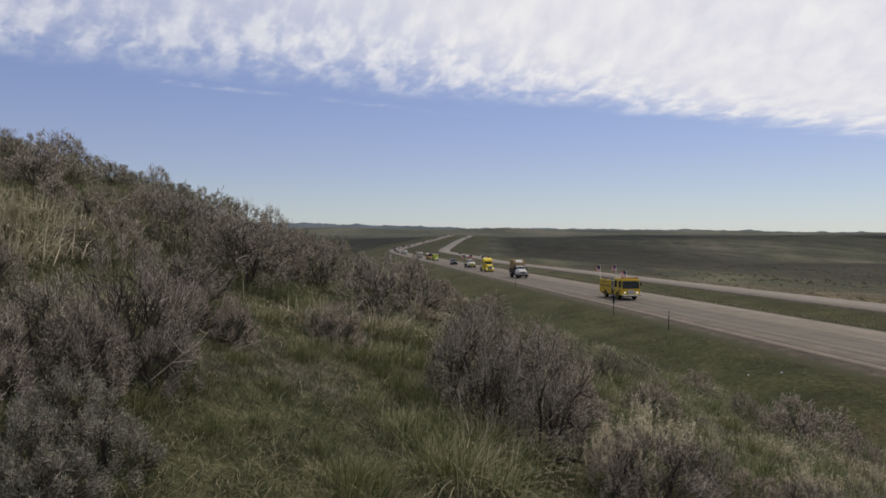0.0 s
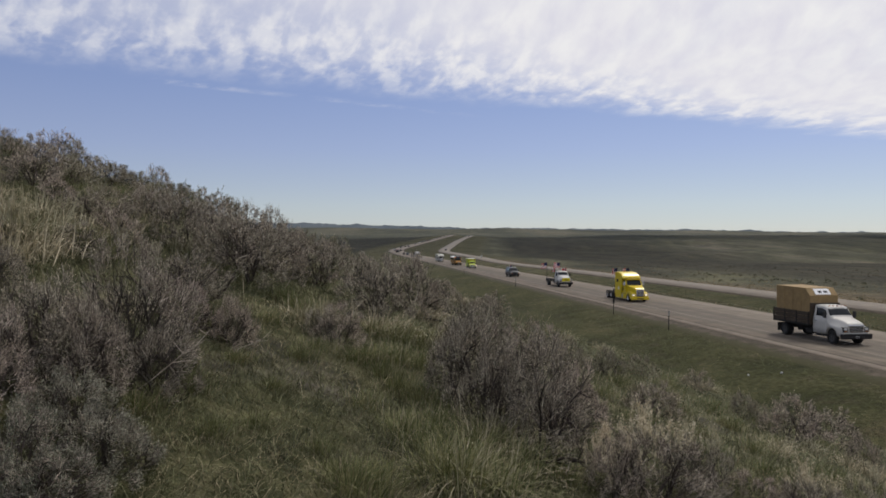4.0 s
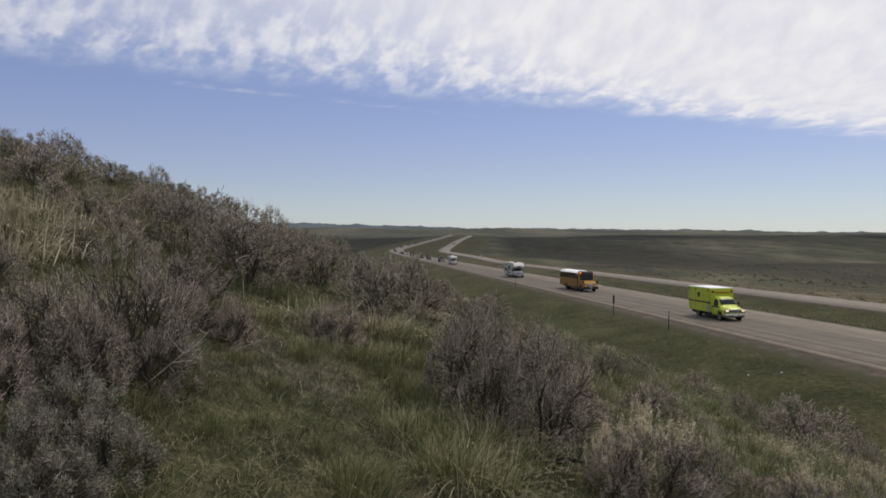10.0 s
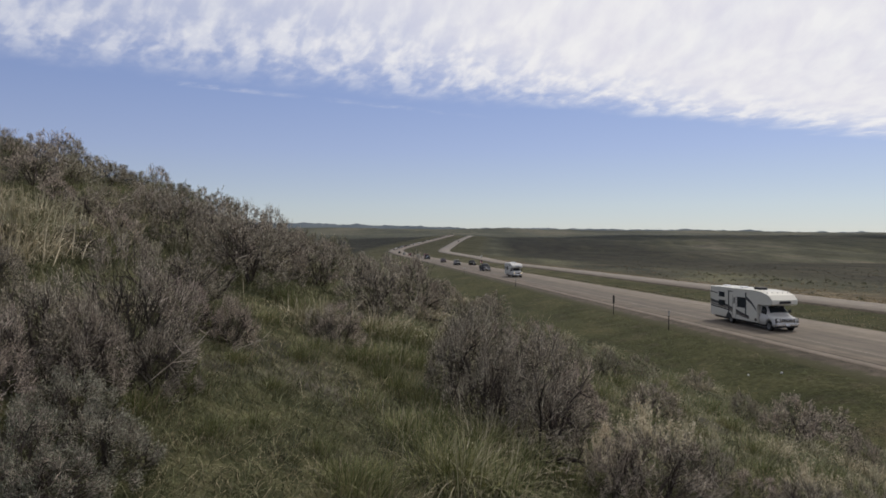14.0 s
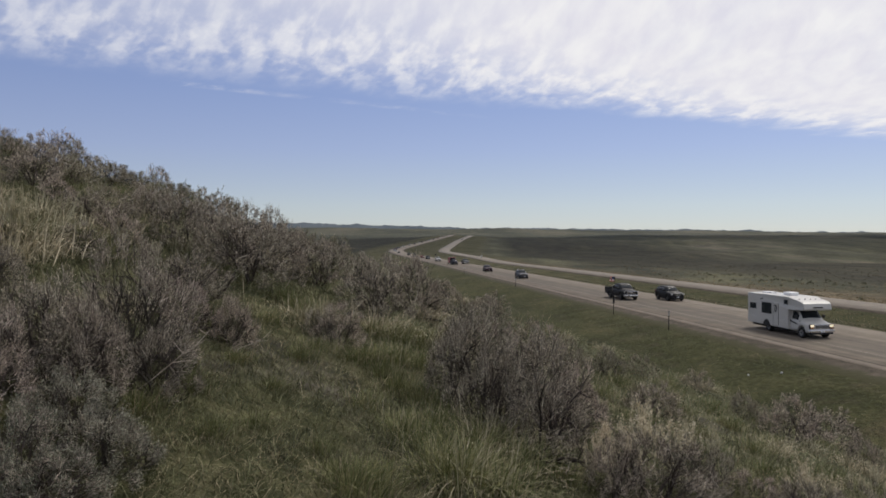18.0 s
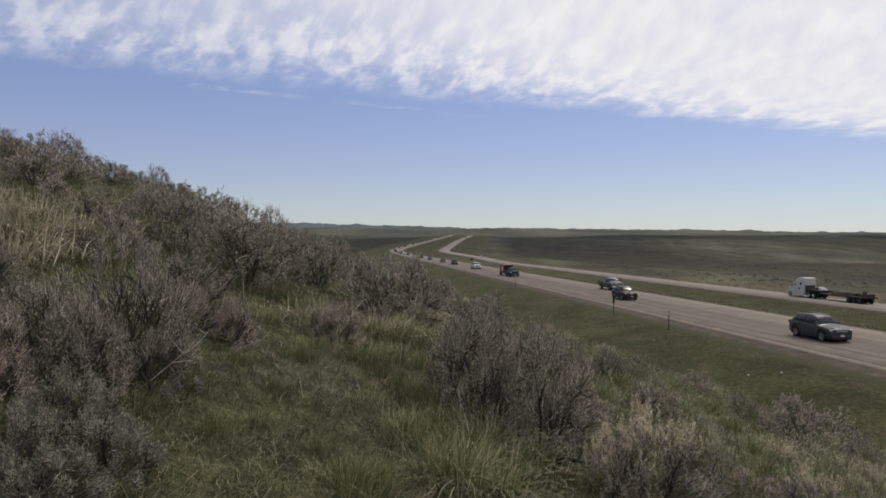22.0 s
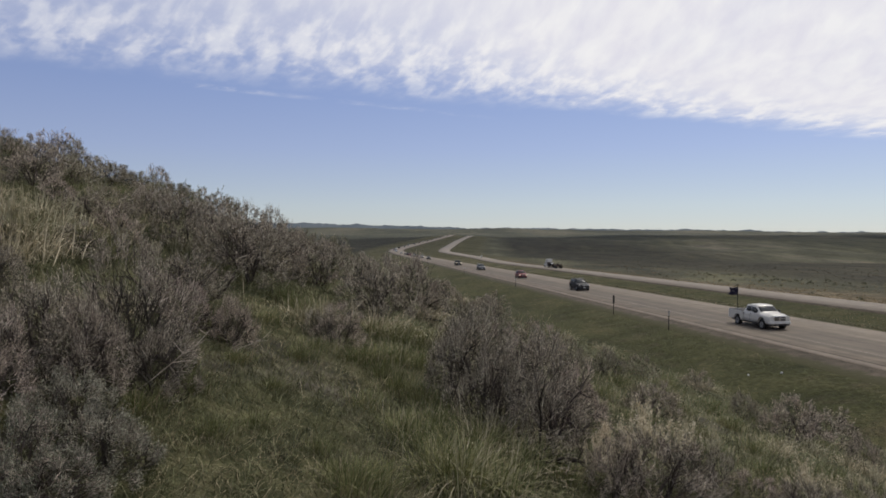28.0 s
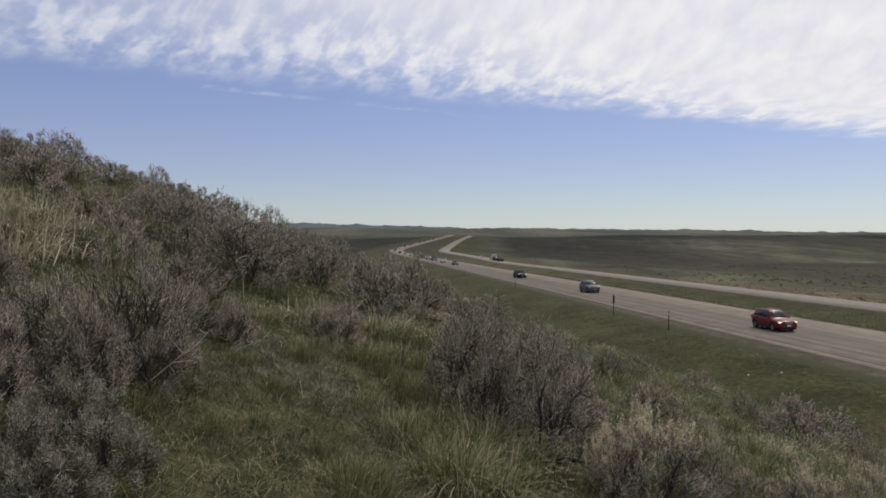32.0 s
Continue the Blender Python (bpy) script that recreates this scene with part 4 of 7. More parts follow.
x, y = field(vr, FAR, 260, 20, 240, 9.0, 60, lambda x, y: np.clip(0.5 + 2.2 * fractal(x, y, 14, 39, 3), 0.05, 1))
tagged(brush(vr, x, y, vr.uniform(0.35, 0.8, len(x)), BANKSAGE, "bank_sage", 26), "dark sagebrush clumps on the bank", "brush", kind="stuff")
x, y = field(vr, FAR, 2200, 30, 520, 30.0, 150, lambda x, y: np.clip(0.4 + 1.6 * fractal(x, y, 30, 35, 3), 0.05, 1))
tagged(brush(vr, x, y, vr.uniform(0.25, 0.5, len(x)), DUSKY, "far_sage", 12), "grey-green sagebrush scattered over the prairie", "brush", kind="stuff")
x, y = field(vr, FAR, 5000, 40, 900, 40, 420, lambda x, y: np.clip(0.45 + 1.8 * fractal(x, y, 60, 37, 3), 0.05, 1))
tagged(brush(vr, x, y, vr.uniform(0.25, 0.55, len(x)), DUSKY, "prairie_sage", 10), "dark sagebrush over the far prairie", "brush", kind="stuff")

# ---- traffic: shared parts ----
def m_paint(name, c, rough=0.36, coat=0.18, dirt=0.25, metal=0.0):
    k = Nodes(name, rough, metal, 0.22)
    k.b.inputs["Coat Weight"].default_value = coat
    k.b.inputs["Coat Roughness"].default_value = 0.12
    f, g = k.noise(1.3, 5, 0.65), k.noise(22, 4, 0.7)
    c1 = k.ramp(f, [(0.35, tuple(v * (1 - 0.35 * dirt) for v in c)), (0.65, c)])
    dust = k.step(k.math("MULTIPLY", f, g), 0.22, 0.5)
    k.color(k.mix(k.math("MULTIPLY", dust, dirt), c1, (0.24, 0.21, 0.18)))
    k.link(k.ramp(g, [(0.3, (rough * 0.8,) * 3), (0.75, (min(1, rough * 1.6),) * 3)]), k.b.inputs["Roughness"])
    return k.m


def m_glow(name, c, strength):
    k = Nodes(name, 0.2)
    k.color(c)
    k.b.inputs["Emission Color"].default_value = (*c, 1)
    k.b.inputs["Emission Strength"].default_value = strength
    return k.m


def m_glass():
    k = Nodes("tinted_glass", 0.16, spec=0.09)
    k.color(k.ramp(k.noise(2.0), [(0.3, (0.018, 0.021, 0.024)), (0.7, (0.036, 0.040, 0.044))]))
    return k.m


def m_flag_navy():
    k = Nodes("faded_navy_flag", 0.9, spec=0.1)
    k.color(k.ramp(k.noise(5.5, 5, 0.7), [(0.40, (0.022, 0.020, 0.045)), (0.56, (0.040, 0.036, 0.065)), (0.62, (0.16, 0.15, 0.17)), (0.68, (0.035, 0.032, 0.06))]))
    return k.m


PAINT = {n: m_paint("paint_" + n, c, **kw) for n, c, kw in (
    ("fire_yellow", (0.52, 0.345, 0.012), {}), ("semi_yellow", (0.64, 0.48, 0.010), {}), ("lime", (0.47, 0.54, 0.05), {}), ("bus", (0.40, 0.19, 0.014), {"dirt": 0.4}),
    ("white", (0.50, 0.487, 0.455), {}), ("cream", (0.55, 0.53, 0.46), {}), ("grey", (0.085, 0.087, 0.086), {"coat": 0.08}), ("dark_grey", (0.040, 0.040, 0.045), {"coat": 0.10, "dirt": 0.12}),
    ("black", (0.008, 0.008, 0.009), {"dirt": 0.05, "coat": 0.03, "rough": 0.45}), ("maroon", (0.032, 0.009, 0.015), {"dirt": 0.08, "coat": 0.10}), ("silver", (0.36, 0.37, 0.38), {"metal": 0.4}), ("pewter", (0.085, 0.088, 0.086), {"metal": 0.3}),
    ("red", (0.125, 0.012, 0.016), {"dirt": 0.10}), ("charcoal", (0.020, 0.021, 0.023), {"dirt": 0.08, "coat": 0.03, "rough": 0.5}), ("blue_grey", (0.085, 0.090, 0.095), {"metal": 0.2}), ("navy", (0.010, 0.012, 0.022), {"dirt": 0.06, "coat": 0.03, "rough": 0.45}), ("trailer_red", (0.25, 0.028, 0.028), {}))}
GLASS = m_glass()
RUBBER = m_plain("tyre_rubber", (0.018, 0.018, 0.018), 0.9, vary=0.3)
TRIM = m_plain("black_trim", (0.02, 0.02, 0.021), 0.6, vary=0.3)
FRAME = m_plain("chassis_black", (0.016, 0.015, 0.015), 0.75, vary=0.35)
CHROME = m_plain("chrome", (0.62, 0.62, 0.62), 0.22, 0.9, vary=0.12)
STEEL = m_plain("brushed_steel", (0.34, 0.34, 0.33), 0.4, 0.7, vary=0.2)
ALLOY = m_plain("alloy_rim", (0.23, 0.23, 0.23), 0.45, 0.5, vary=0.15)
DULLRIM = m_plain("dull_rim", (0.06, 0.06, 0.06), 0.55, 0.2, vary=0.2)
LAMP = m_plain("clear_lens", (0.55, 0.55, 0.53), 0.15, vary=0.1)
LIT = m_glow("lit_headlamp", (1.0, 0.84, 0.58), 0.7)
LIT_BLUE = m_glow("lit_xenon_lamp", (0.72, 0.80, 1.0), 2.2)
AMBER = m_plain("amber_lens", (0.32, 0.11, 0.02), 0.2, vary=0.1)
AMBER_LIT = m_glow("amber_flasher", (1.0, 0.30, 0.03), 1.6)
REDLENS = m_plain("red_lens", (0.20, 0.015, 0.012), 0.2, vary=0.1)
DARKGOLD = m_plain("dull_gold_rim", (0.22, 0.15, 0.03), 0.5, 0.1, vary=0.2)
PLY = m_plain("plywood", (0.27, 0.185, 0.085), 0.8, vary=0.18, scale=2.0)
WOODDARK = m_plain("dark_boards", (0.060, 0.045, 0.032), 0.85, vary=0.3, scale=3.0)
PLATE = m_plain("plate_metal", (0.55, 0.55, 0.55), 0.5, vary=0.1)
FLAGRED = m_plain("flag_red", (0.48, 0.035, 0.045), 0.9, vary=0.1)
FLAGWHITE = m_plain("flag_white", (0.72, 0.70, 0.70), 0.9, vary=0.08)
FLAGBLUE = m_plain("flag_blue", (0.030, 0.035, 0.11), 0.9, vary=0.1)
FLAGNAVY = m_flag_navy()
WHITEROOF = m_plain("white_roof", (0.80, 0.80, 0.80), 0.5, vary=0.06)
STRIPEDARK = m_plain("dark_decal", (0.022, 0.021, 0.023), 0.4, vary=0.2)
STRIPEBROWN = m_plain("brown_decal", (0.055, 0.034, 0.028), 0.4, vary=0.2)
BANNER = m_plain("yellow_banner", (0.66, 0.55, 0.01), 0.7, vary=0.1)
RUST = m_plain("rusty_steel", (0.050, 0.038, 0.032), 0.8, vary=0.35)


def part(name, bm, mat, parent, label=""):
    """Links a bmesh as one mesh object under a thing or a part."""
    me = bm
    if isinstance(bm, bmesh.types.BMesh):
        me = bpy.data.meshes.new(name)
        bmesh.ops.recalc_face_normals(bm, faces=bm.faces)
        bm.to_mesh(me)
        bm.free()
        me.materials.append(mat)
    ob = new(name, me)
    ob.parent = parent
    return tagged(ob, label)


def softened(bm, bev, seg=2):
    if bev:
        bmesh.ops.bevel(bm, geom=list(bm.edges), offset=bev, segments=seg, affect="EDGES", clamp_overlap=True, profile=0.6)
    return bm


def solid(verts, faces, bev=0.0):
    bm = bmesh.new()
    vs = [bm.verts.new(v) for v in verts]
    for f in faces:
        bm.faces.new([vs[i] for i in f])
    return softened(bm, bev)


def box(x0, x1, y0, y1, z0, z1, bev=0.02):
    return solid([(x0, y0, z0), (x1, y0, z0), (x1, y1, z0), (x0, y1, z0), (x0, y0, z1), (x1, y0, z1), (x1, y1, z1), (x0, y1, z1)],
                 [(0, 3, 2, 1), (4, 5, 6, 7), (0, 1, 5, 4), (1, 2, 6, 5), (2, 3, 7, 6), (3, 0, 4, 7)], bev)


def joined(*bms):
    """Several shapes as one part."""
    out = bmesh.new()
    for b in bms:
        me = bpy.data.meshes.new("piece")
        b.to_mesh(me)
        b.free()
        out.from_mesh(me)
        bpy.data.meshes.remove(me)
    return out


def prism(profile, y0, y1, bev=0.03, squeeze=None):
    """A side outline (x, z) drawn out across y; squeeze(x, z) narrows it."""
    n = len(profile)
    sq = squeeze or (lambda x, z: 1.0)
    vs = [(x, y0 * sq(x, z), z) for x, z in profile] + [(x, y1 * sq(x, z), z) for x, z in profile]
    bm = solid(vs, [tuple(range(n)), tuple(range(2 * n - 1, n - 1, -1))] + [(i, i + n, (i + 1) % n + n, (i + 1) % n) for i in range(n)])
    if bev:
        edges = [e for e in bm.edges if (e.verts[0].co.y > 0) == (e.verts[1].co.y > 0)]
        bmesh.ops.bevel(bm, geom=edges, offset=bev, segments=2, affect="EDGES", clamp_overlap=True, profile=0.6)
    return bm


def lathe(profile, segs=22):
    """(radius, y) outline turned about y."""
    n = len(profile)
    vs, fs = [], []
    for i in range(segs):
        a = 2 * math.pi * i / segs
        vs += [(r * math.cos(a), y, r * math.sin(a)) for r, y in profile]
    for i in range(segs):
        for j in range(n - 1):
            fs.append((i * n + j, ((i + 1) % segs) * n + j, ((i + 1) % segs) * n + j + 1, i * n + j + 1))
    return solid(vs, fs)


WHEELS = {}


def wheel(parent, x, y, r, w, rim=ALLOY):
    """Hub with tyre and rim; y is the outer face, its sign the side."""
    key = (r, w, rim.name, y > 0)
    if key not in WHEELS:
        s = 1 if y > 0 else -1
        hub = lathe([(0.001, 0), (r * 0.16, 0), (r * 0.2, -s * w * 0.3), (r * 0.2, -s * w * 0.9)], 12)
        tyre = lathe([(r * 0.60, -s * 0.01), (r * 0.74, s * 0.012), (r * 0.93, 0.0), (r, -s * w * 0.14), (r, -s * w * 0.86), (r * 0.93, -s * w), (r * 0.6, -s * w)], 26)
        disc = lathe([(r * 0.62, -s * 0.005), (r * 0.57, -s * 0.012), (r * 0.54, -s * 0.06), (r * 0.14, -s * 0.05)], 20)
        spokes = []
        for i in range(6):
            b = box(-r * 0.075, r * 0.075, -s * 0.045 - 0.02, -s * 0.045 + 0.02, r * 0.12, r * 0.58, 0)
            bmesh.ops.rotate(b, cent=(0, 0, 0), matrix=Matrix.Rotation(i * math.pi / 3, 3, "Y"), verts=b.verts)
            spokes.append(b)
        meshes = []
        for nm, b, m in (("wheel", hub, DULLRIM), ("tyre", tyre, RUBBER), ("rim", joined(disc, *spokes), rim)):
            bmesh.ops.recalc_face_normals(b, faces=b.faces)
            me = bpy.data.meshes.new(nm)
            b.to_mesh(me)
            b.free()
            me.materials.append(m)
            meshes.append(me)
        WHEELS[key] = meshes
    hub = part("wheel", WHEELS[key][0], None, parent)
    hub.matrix_basis = pose(x, y, r)
    part("tyre", WHEELS[key][1], None, hub)
    part("rim", WHEELS[key][2], None, hub)


def wheels(parent, xs, half, r, w, rim=ALLOY):
    for x in xs:
        wheel(parent, x, half, r, w, rim)
        wheel(parent, x, -half, r, w, rim)


def slab(pts, out, th=0.02, off=0.006):
    """A pane through corner points, lying proud along out."""
    o = Vector(out).normalized()
    a = [Vector(p) + o * off for p in pts]
    b = [Vector(p) - o * th for p in pts]
    n = len(pts)
    return solid(a + b, [tuple(range(n)), tuple(range(2 * n - 1, n - 1, -1))] + [(i, i + n, (i + 1) % n + n, (i + 1) % n) for i in range(n)])


def mix3(a, b, t):
    return tuple(p + (q - p) * t for p, q in zip(a, b))


class Cabin:
    """A tapered glasshouse; front at larger x."""

    def __init__(self, parent, xb0, xb1, wb, zb, xr0, xr1, wr, zr, mat, name="cabin", bev=0.06):
        self.v = (xb0, xb1, wb, zb, xr0, xr1, wr, zr)
        vs = [(xb0, -wb, zb), (xb1, -wb, zb), (xb1, wb, zb), (xb0, wb, zb), (xr0, -wr, zr), (xr1, -wr, zr), (xr1, wr, zr), (xr0, wr, zr)]
        part(name, solid(vs, [(0, 1, 2, 3), (7, 6, 5, 4), (1, 0, 4, 5), (2, 1, 5, 6), (3, 2, 6, 7), (0, 3, 7, 4)], bev), mat, parent)
        self.parent = parent

    def side(self, s, a, b):
        xb0, xb1, wb, zb, xr0, xr1, wr, zr = self.v
        return mix3(mix3((xb0, s * wb, zb), (xb1, s * wb, zb), a), mix3((xr0, s * wr, zr), (xr1, s * wr, zr), a), b)

    def front(self, c, b):
        xb0, xb1, wb, zb, xr0, xr1, wr, zr = self.v
        return mix3(mix3((xb0, -wb, zb), (xb0, wb, zb), c), mix3((xr0, -wr, zr), (xr0, wr, zr), c), b)

    def back(self, c, b):
        xb0, xb1, wb, zb, xr0, xr1, wr, zr = self.v
        return mix3(mix3((xb1, -wb, zb), (xb1, wb, zb), c), mix3((xr1, -wr, zr), (xr1, wr, zr), c), b)

    def glaze(self, spans, lo=0.08, hi=0.86, screen=(0.06, 0.94, 0.05, 0.90), rear=True):
        xb0, xb1, wb, zb, xr0, xr1, wr, zr = self.v
        for s in (-1, 1):
            for a0, a1 in spans:
                part("side_window", slab([self.side(s, a0, lo), self.side(s, a1, lo), self.side(s, a1, hi), self.side(s, a0, hi)], (0, s, (wb - wr) / (zr - zb)), off=0.012), GLASS, self.parent)
        c0, c1, b0, b1 = screen
        nx = (zr - zb, 0, xb0 - xr0)
        part("windshield", slab([self.front(c0, b0), self.front(c1, b0), self.front(c1, b1), self.front(c0, b1)], nx, off=0.012), GLASS, self.parent)
        if rear:
            part("rear_window", slab([self.back(c0, 0.2), self.back(c1, 0.2), self.back(c1, 0.85), self.back(c0, 0.85)], (-(zr - zb), 0, xr1 - xb1), off=0.012), GLASS, self.parent)


def arch_line(xs, ra, zb, x_rear, x_front):
    """The under edge of a body from rear to front, with a round arch over each axle."""
    pts = [(x_rear, zb)]
    for x in sorted(xs):
        for i in range(9):
            a = math.pi * (1 - i / 8)
            pts.append((x + ra * math.cos(a), zb + ra * math.sin(a) * 1.0))
    pts.append((x_front, zb))
    return pts


def lamp_pair(parent, x, y, z, w, h, mat, deep=0.10, name="headlight"):
    for s in (-1, 1):
        part(name, box(x - deep, x, min(s * (y - w / 2), s * (y + w / 2)), max(s * (y - w / 2), s * (y + w / 2)), z - h / 2, z + h / 2, 0.02), mat, parent)


def mirrors(parent, x, y, z, w=0.12, h=0.16, mat=TRIM):
    for s in (-1, 1):
        ya, yb = s * (y - 0.05), s * (y + w)
        part("mirror", joined(box(x - 0.07, x + 0.05, min(s * (y + 0.05), yb), max(s * (y + 0.05), yb), z, z + h, 0.02), box(x - 0.03, x + 0.01, min(ya, s * (y + 0.07)), max(ya, s * (y + 0.07)), z + 0.02, z + 0.05, 0)), mat, parent)


def handles(parent, xs, y, z, mat):
    for x in xs:
        for s in (-1, 1):
            part("door_handle", box(x - 0.09, x + 0.09, min(s * y, s * (y + 0.03)), max(s * y, s * (y + 0.03)), z, z + 0.035, 0.008), mat, parent)


def seams(parent, xs, y, z0, z1):
    """Door gaps, shallow dark strips."""
    for x in xs:
        for s in (-1, 1):
            part("door_seam", box(x - 0.008, x + 0.008, min(s * (y - 0.02), s * (y + 0.004)), max(s * (y - 0.02), s * (y + 0.004)), z0, z1, 0), TRIM, parent)


def grille(parent, x, w, z0, z1, bars, mat=CHROME, back=TRIM):
    g = part("grille", box(x - 0.05, x, -w / 2, w / 2, z0, z1, 0.015), back, parent)
    for i in range(bars):
        z = z0 + (z1 - z0) * (i + 0.5) / bars
        part("grille_bar", box(x - 0.02, x + 0.015, -w / 2 + 0.03, w / 2 - 0.03, z - 0.016, z + 0.016, 0), mat, g)


def number_plate(parent, x, z):
    part("license_plate", box(x - 0.02, x, -0.15, 0.15, z, z + 0.13, 0.005), PLATE, parent)


def flag(parent, x, y, z, length, height, kind, phase=0.0):
    """A flag streaming backwards from a pole at x, y; z is its top."""
    bm = bmesh.new()
    nx, nz = 16, 9
    def cloth(i, j):
        u, w = i / nx, j / nz
        sway = (0.25 + u) * (0.11 * math.sin(phase + u * 7.0 + w * 1.4) + 0.05 * math.sin(phase * 2 + u * 13.0 - w * 3.0))
        return (x - length * 0.74 * u + sway, y - length * 0.62 * u + 1.1 * sway, z - height * w * (1 - 0.10 * u) - length * (0.05 + 0.10 * math.sin(phase * 3)) * u + 0.05 * height * math.sin(u * 8 + phase))
    grid = [[bm.verts.new(cloth(i, j)) for j in range(nz + 1)] for i in range(nx + 1)]
    for i in range(nx):
        for j in range(nz):
            f = bm.faces.new((grid[i][j], grid[i + 1][j], grid[i + 1][j + 1], grid[i][j + 1]))
            if kind == "striped":
                f.material_index = 2 if (i < 7 and j < 5) else j % 2
            elif kind == "banded":
                f.material_index = 0 if (i < 4 or i >= 12) else 1
            else:
                f.material_index = 3
    geom = bmesh.ops.solidify(bm, geom=list(bm.faces), thickness=0.008)
    ob = part("flag", bm, FLAGRED, parent, {"striped": "red and white striped flag with blue corner", "banded": "red and white banded flag", "dark": "dark blue flag"}[kind])
    ob.data.materials.append(FLAGWHITE)
    ob.data.materials.append(FLAGBLUE)
    ob.data.materials.append(FLAGNAVY)


def pole(parent, x, y, z0, z1, r=0.025, mat=FRAME):
    b = lathe([(r, 0), (r, 1), (r * 1.4, 1.0), (0.001, 1.02)], 8)
    bmesh.ops.scale(b, vec=(1, z1 - z0, 1), verts=b.verts)
    bmesh.ops.rotate(b, cent=(0, 0, 0), matrix=Matrix.Rotation(math.pi / 2, 3, "X"), verts=b.verts)
    bmesh.ops.translate(b, vec=(x, y, z0), verts=b.verts)
    part("flagpole", b, mat, parent)


def thing(name, label, category, group="vehicles in the convoy"):
    return tagged(new(name), label, category, group)


# ---- traffic: kinds ----
class Shell:
    """A rounded car body, nose at x = 0: curves along x give the half width, shoulder, top and under edge."""

    def __init__(self, half, top, wtop, shoulder, low, axles, ra, hub, crown=0.03):
        self.c = [np.array(sorted(c)) for c in (half, top, wtop, shoulder, low)]
        self.axles, self.ra, self.hub, self.crown = axles, ra, hub, crown

    def curve(self, i, x, soft=0.06):
        return float(np.mean([np.interp(x + d, self.c[i][:, 0], self.c[i][:, 1]) for d in (-soft, -soft / 2, 0, soft / 2, soft)]))

    def sec(self, x):
        w, zt, wt, sh, zl = (self.curve(i, x) for i in range(5))
        flare = 0.0
        for a in self.axles:
            d = abs(x - a)
            if d < self.ra:
                zl = max(zl, self.hub + math.sqrt(self.ra ** 2 - d * d))
            flare = max(flare, 0.02 * float(sstep(np.array(d), self.ra * 1.35, self.ra * 0.9)))
        sh = max(min(sh, zt - 0.05), zl + 0.16)
        w += flare
        h = sh - zl
        return np.array([(0, zl), (0.86 * w, zl), (0.985 * w, zl + 0.05), (w, zl + 0.42 * h), (0.992 * w, zl + 0.72 * h), (0.972 * w, sh - 0.02), (0.945 * w, sh + 0.015),
                         (min(wt, 0.935 * w) * 1.005, zt - min(0.10, (zt - sh) * 0.5)), (wt * 0.94, zt - 0.012), (wt * 0.6, zt + self.crown * 0.7), (0, zt + self.crown)])

    def at(self, x, s, side=1):
        p = self.sec(x)
        i = min(int(s), 9)
        y, z = p[i] + (p[i + 1] - p[i]) * (s - i)
        return (x, side * y, z)

    def body(self, x0, x1):
        xs = list(np.arange(x0, x1, -0.055)) + [x1]
        verts = []
        for x in xs:
            p = self.sec(x)
            verts += [(x, y, z) for y, z in p] + [(x, -y, z) for y, z in p[9:0:-1]]
        n = 20
        quads = [(i * n + j, i * n + (j + 1) % n, (i + 1) * n + (j + 1) % n, (i + 1) * n + j) for i in range(len(xs) - 1) for j in range(n)]
        last = (len(xs) - 1) * n
        bm = solid(verts, quads + [tuple(range(n)), tuple(range(last + n - 1, last - 1, -1))])
        for f in bm.faces:
            f.smooth = len(f.verts) == 4
        return bm

    def pane(self, rows, out, off=0.012, th=0.02):
        """A curved pane through rows of points."""
        o = Vector(out).normalized()
        n, m = len(rows), len(rows[0])
        a = [Vector(p) + o * off for r in rows for p in r]
        b = [Vector(p) - o * th for r in rows for p in r]
        k = n * m
        quads = []
        for i in range(n - 1):
            for j in range(m - 1):
                q = (i * m + j, i * m + j + 1, (i + 1) * m + j + 1, (i + 1) * m + j)
                quads += [q, tuple(v + k for v in q[::-1])]
        ring = [j for j in range(m)] + [i * m + m - 1 for i in range(1, n)] + [(n - 1) * m + j for j in range(m - 2, -1, -1)] + [i * m for i in range(n - 2, 0, -1)]
        quads += [(ring[i], ring[(i + 1) % len(ring)], ring[(i + 1) % len(ring)] + k, ring[i] + k) for i in range(len(ring))]
        bm = solid(a + b, quads)
        for f in bm.faces:
            f.smooth = True
        return bm

    def side_pane(self, x0, x1, s0, s1, side, off=0.012):
        return self.pane([[self.at(x, s, side) for s in np.linspace(s0, s1, 3)] for x in np.linspace(x0, x1, 6)], (0, side, 0.35), off)

    def cross_pane(self, x0, x1, fill, lean, off=0.012):
        rows = []
        for x in np.linspace(x0, x1, 6):
            rows.append([self.at(x, s, 1) for s in np.linspace(8.0 + (1 - fill) * 2, 10, 4)] + [self.at(x, s, -1) for s in np.linspace(10, 8.0 + (1 - fill) * 2, 4)[1:]])
        return self.pane(rows, lean, off)


def glaze_shell(ob, sh, hood, roof0, roof1, tail, cuts, band=True, mat=None):
    """Windshield, rear window and side panes cut at the given x."""
    for side in (-1, 1):
        if band:
            part("window_trim", sh.side_pane(cuts[0] + 0.03, cuts[-1] - 0.03, 6.06, 6.97, side, 0.005), TRIM, ob)
        for x0, x1 in zip(cuts[:-1], cuts[1:]):
            part("side_window", sh.side_pane(x0 - 0.03, x1 + 0.03, 6.14, 6.88, side), GLASS, ob)
    part("windshield", sh.cross_pane(hood - 0.10, roof0 + 0.10, 0.95, (0.6, 0, 0.8)), GLASS, ob)
    if tail is not None:
        part("rear_window", sh.cross_pane(roof1 - 0.08, tail + 0.06, 0.92, (-0.8, 0, 0.6)), GLASS, ob)


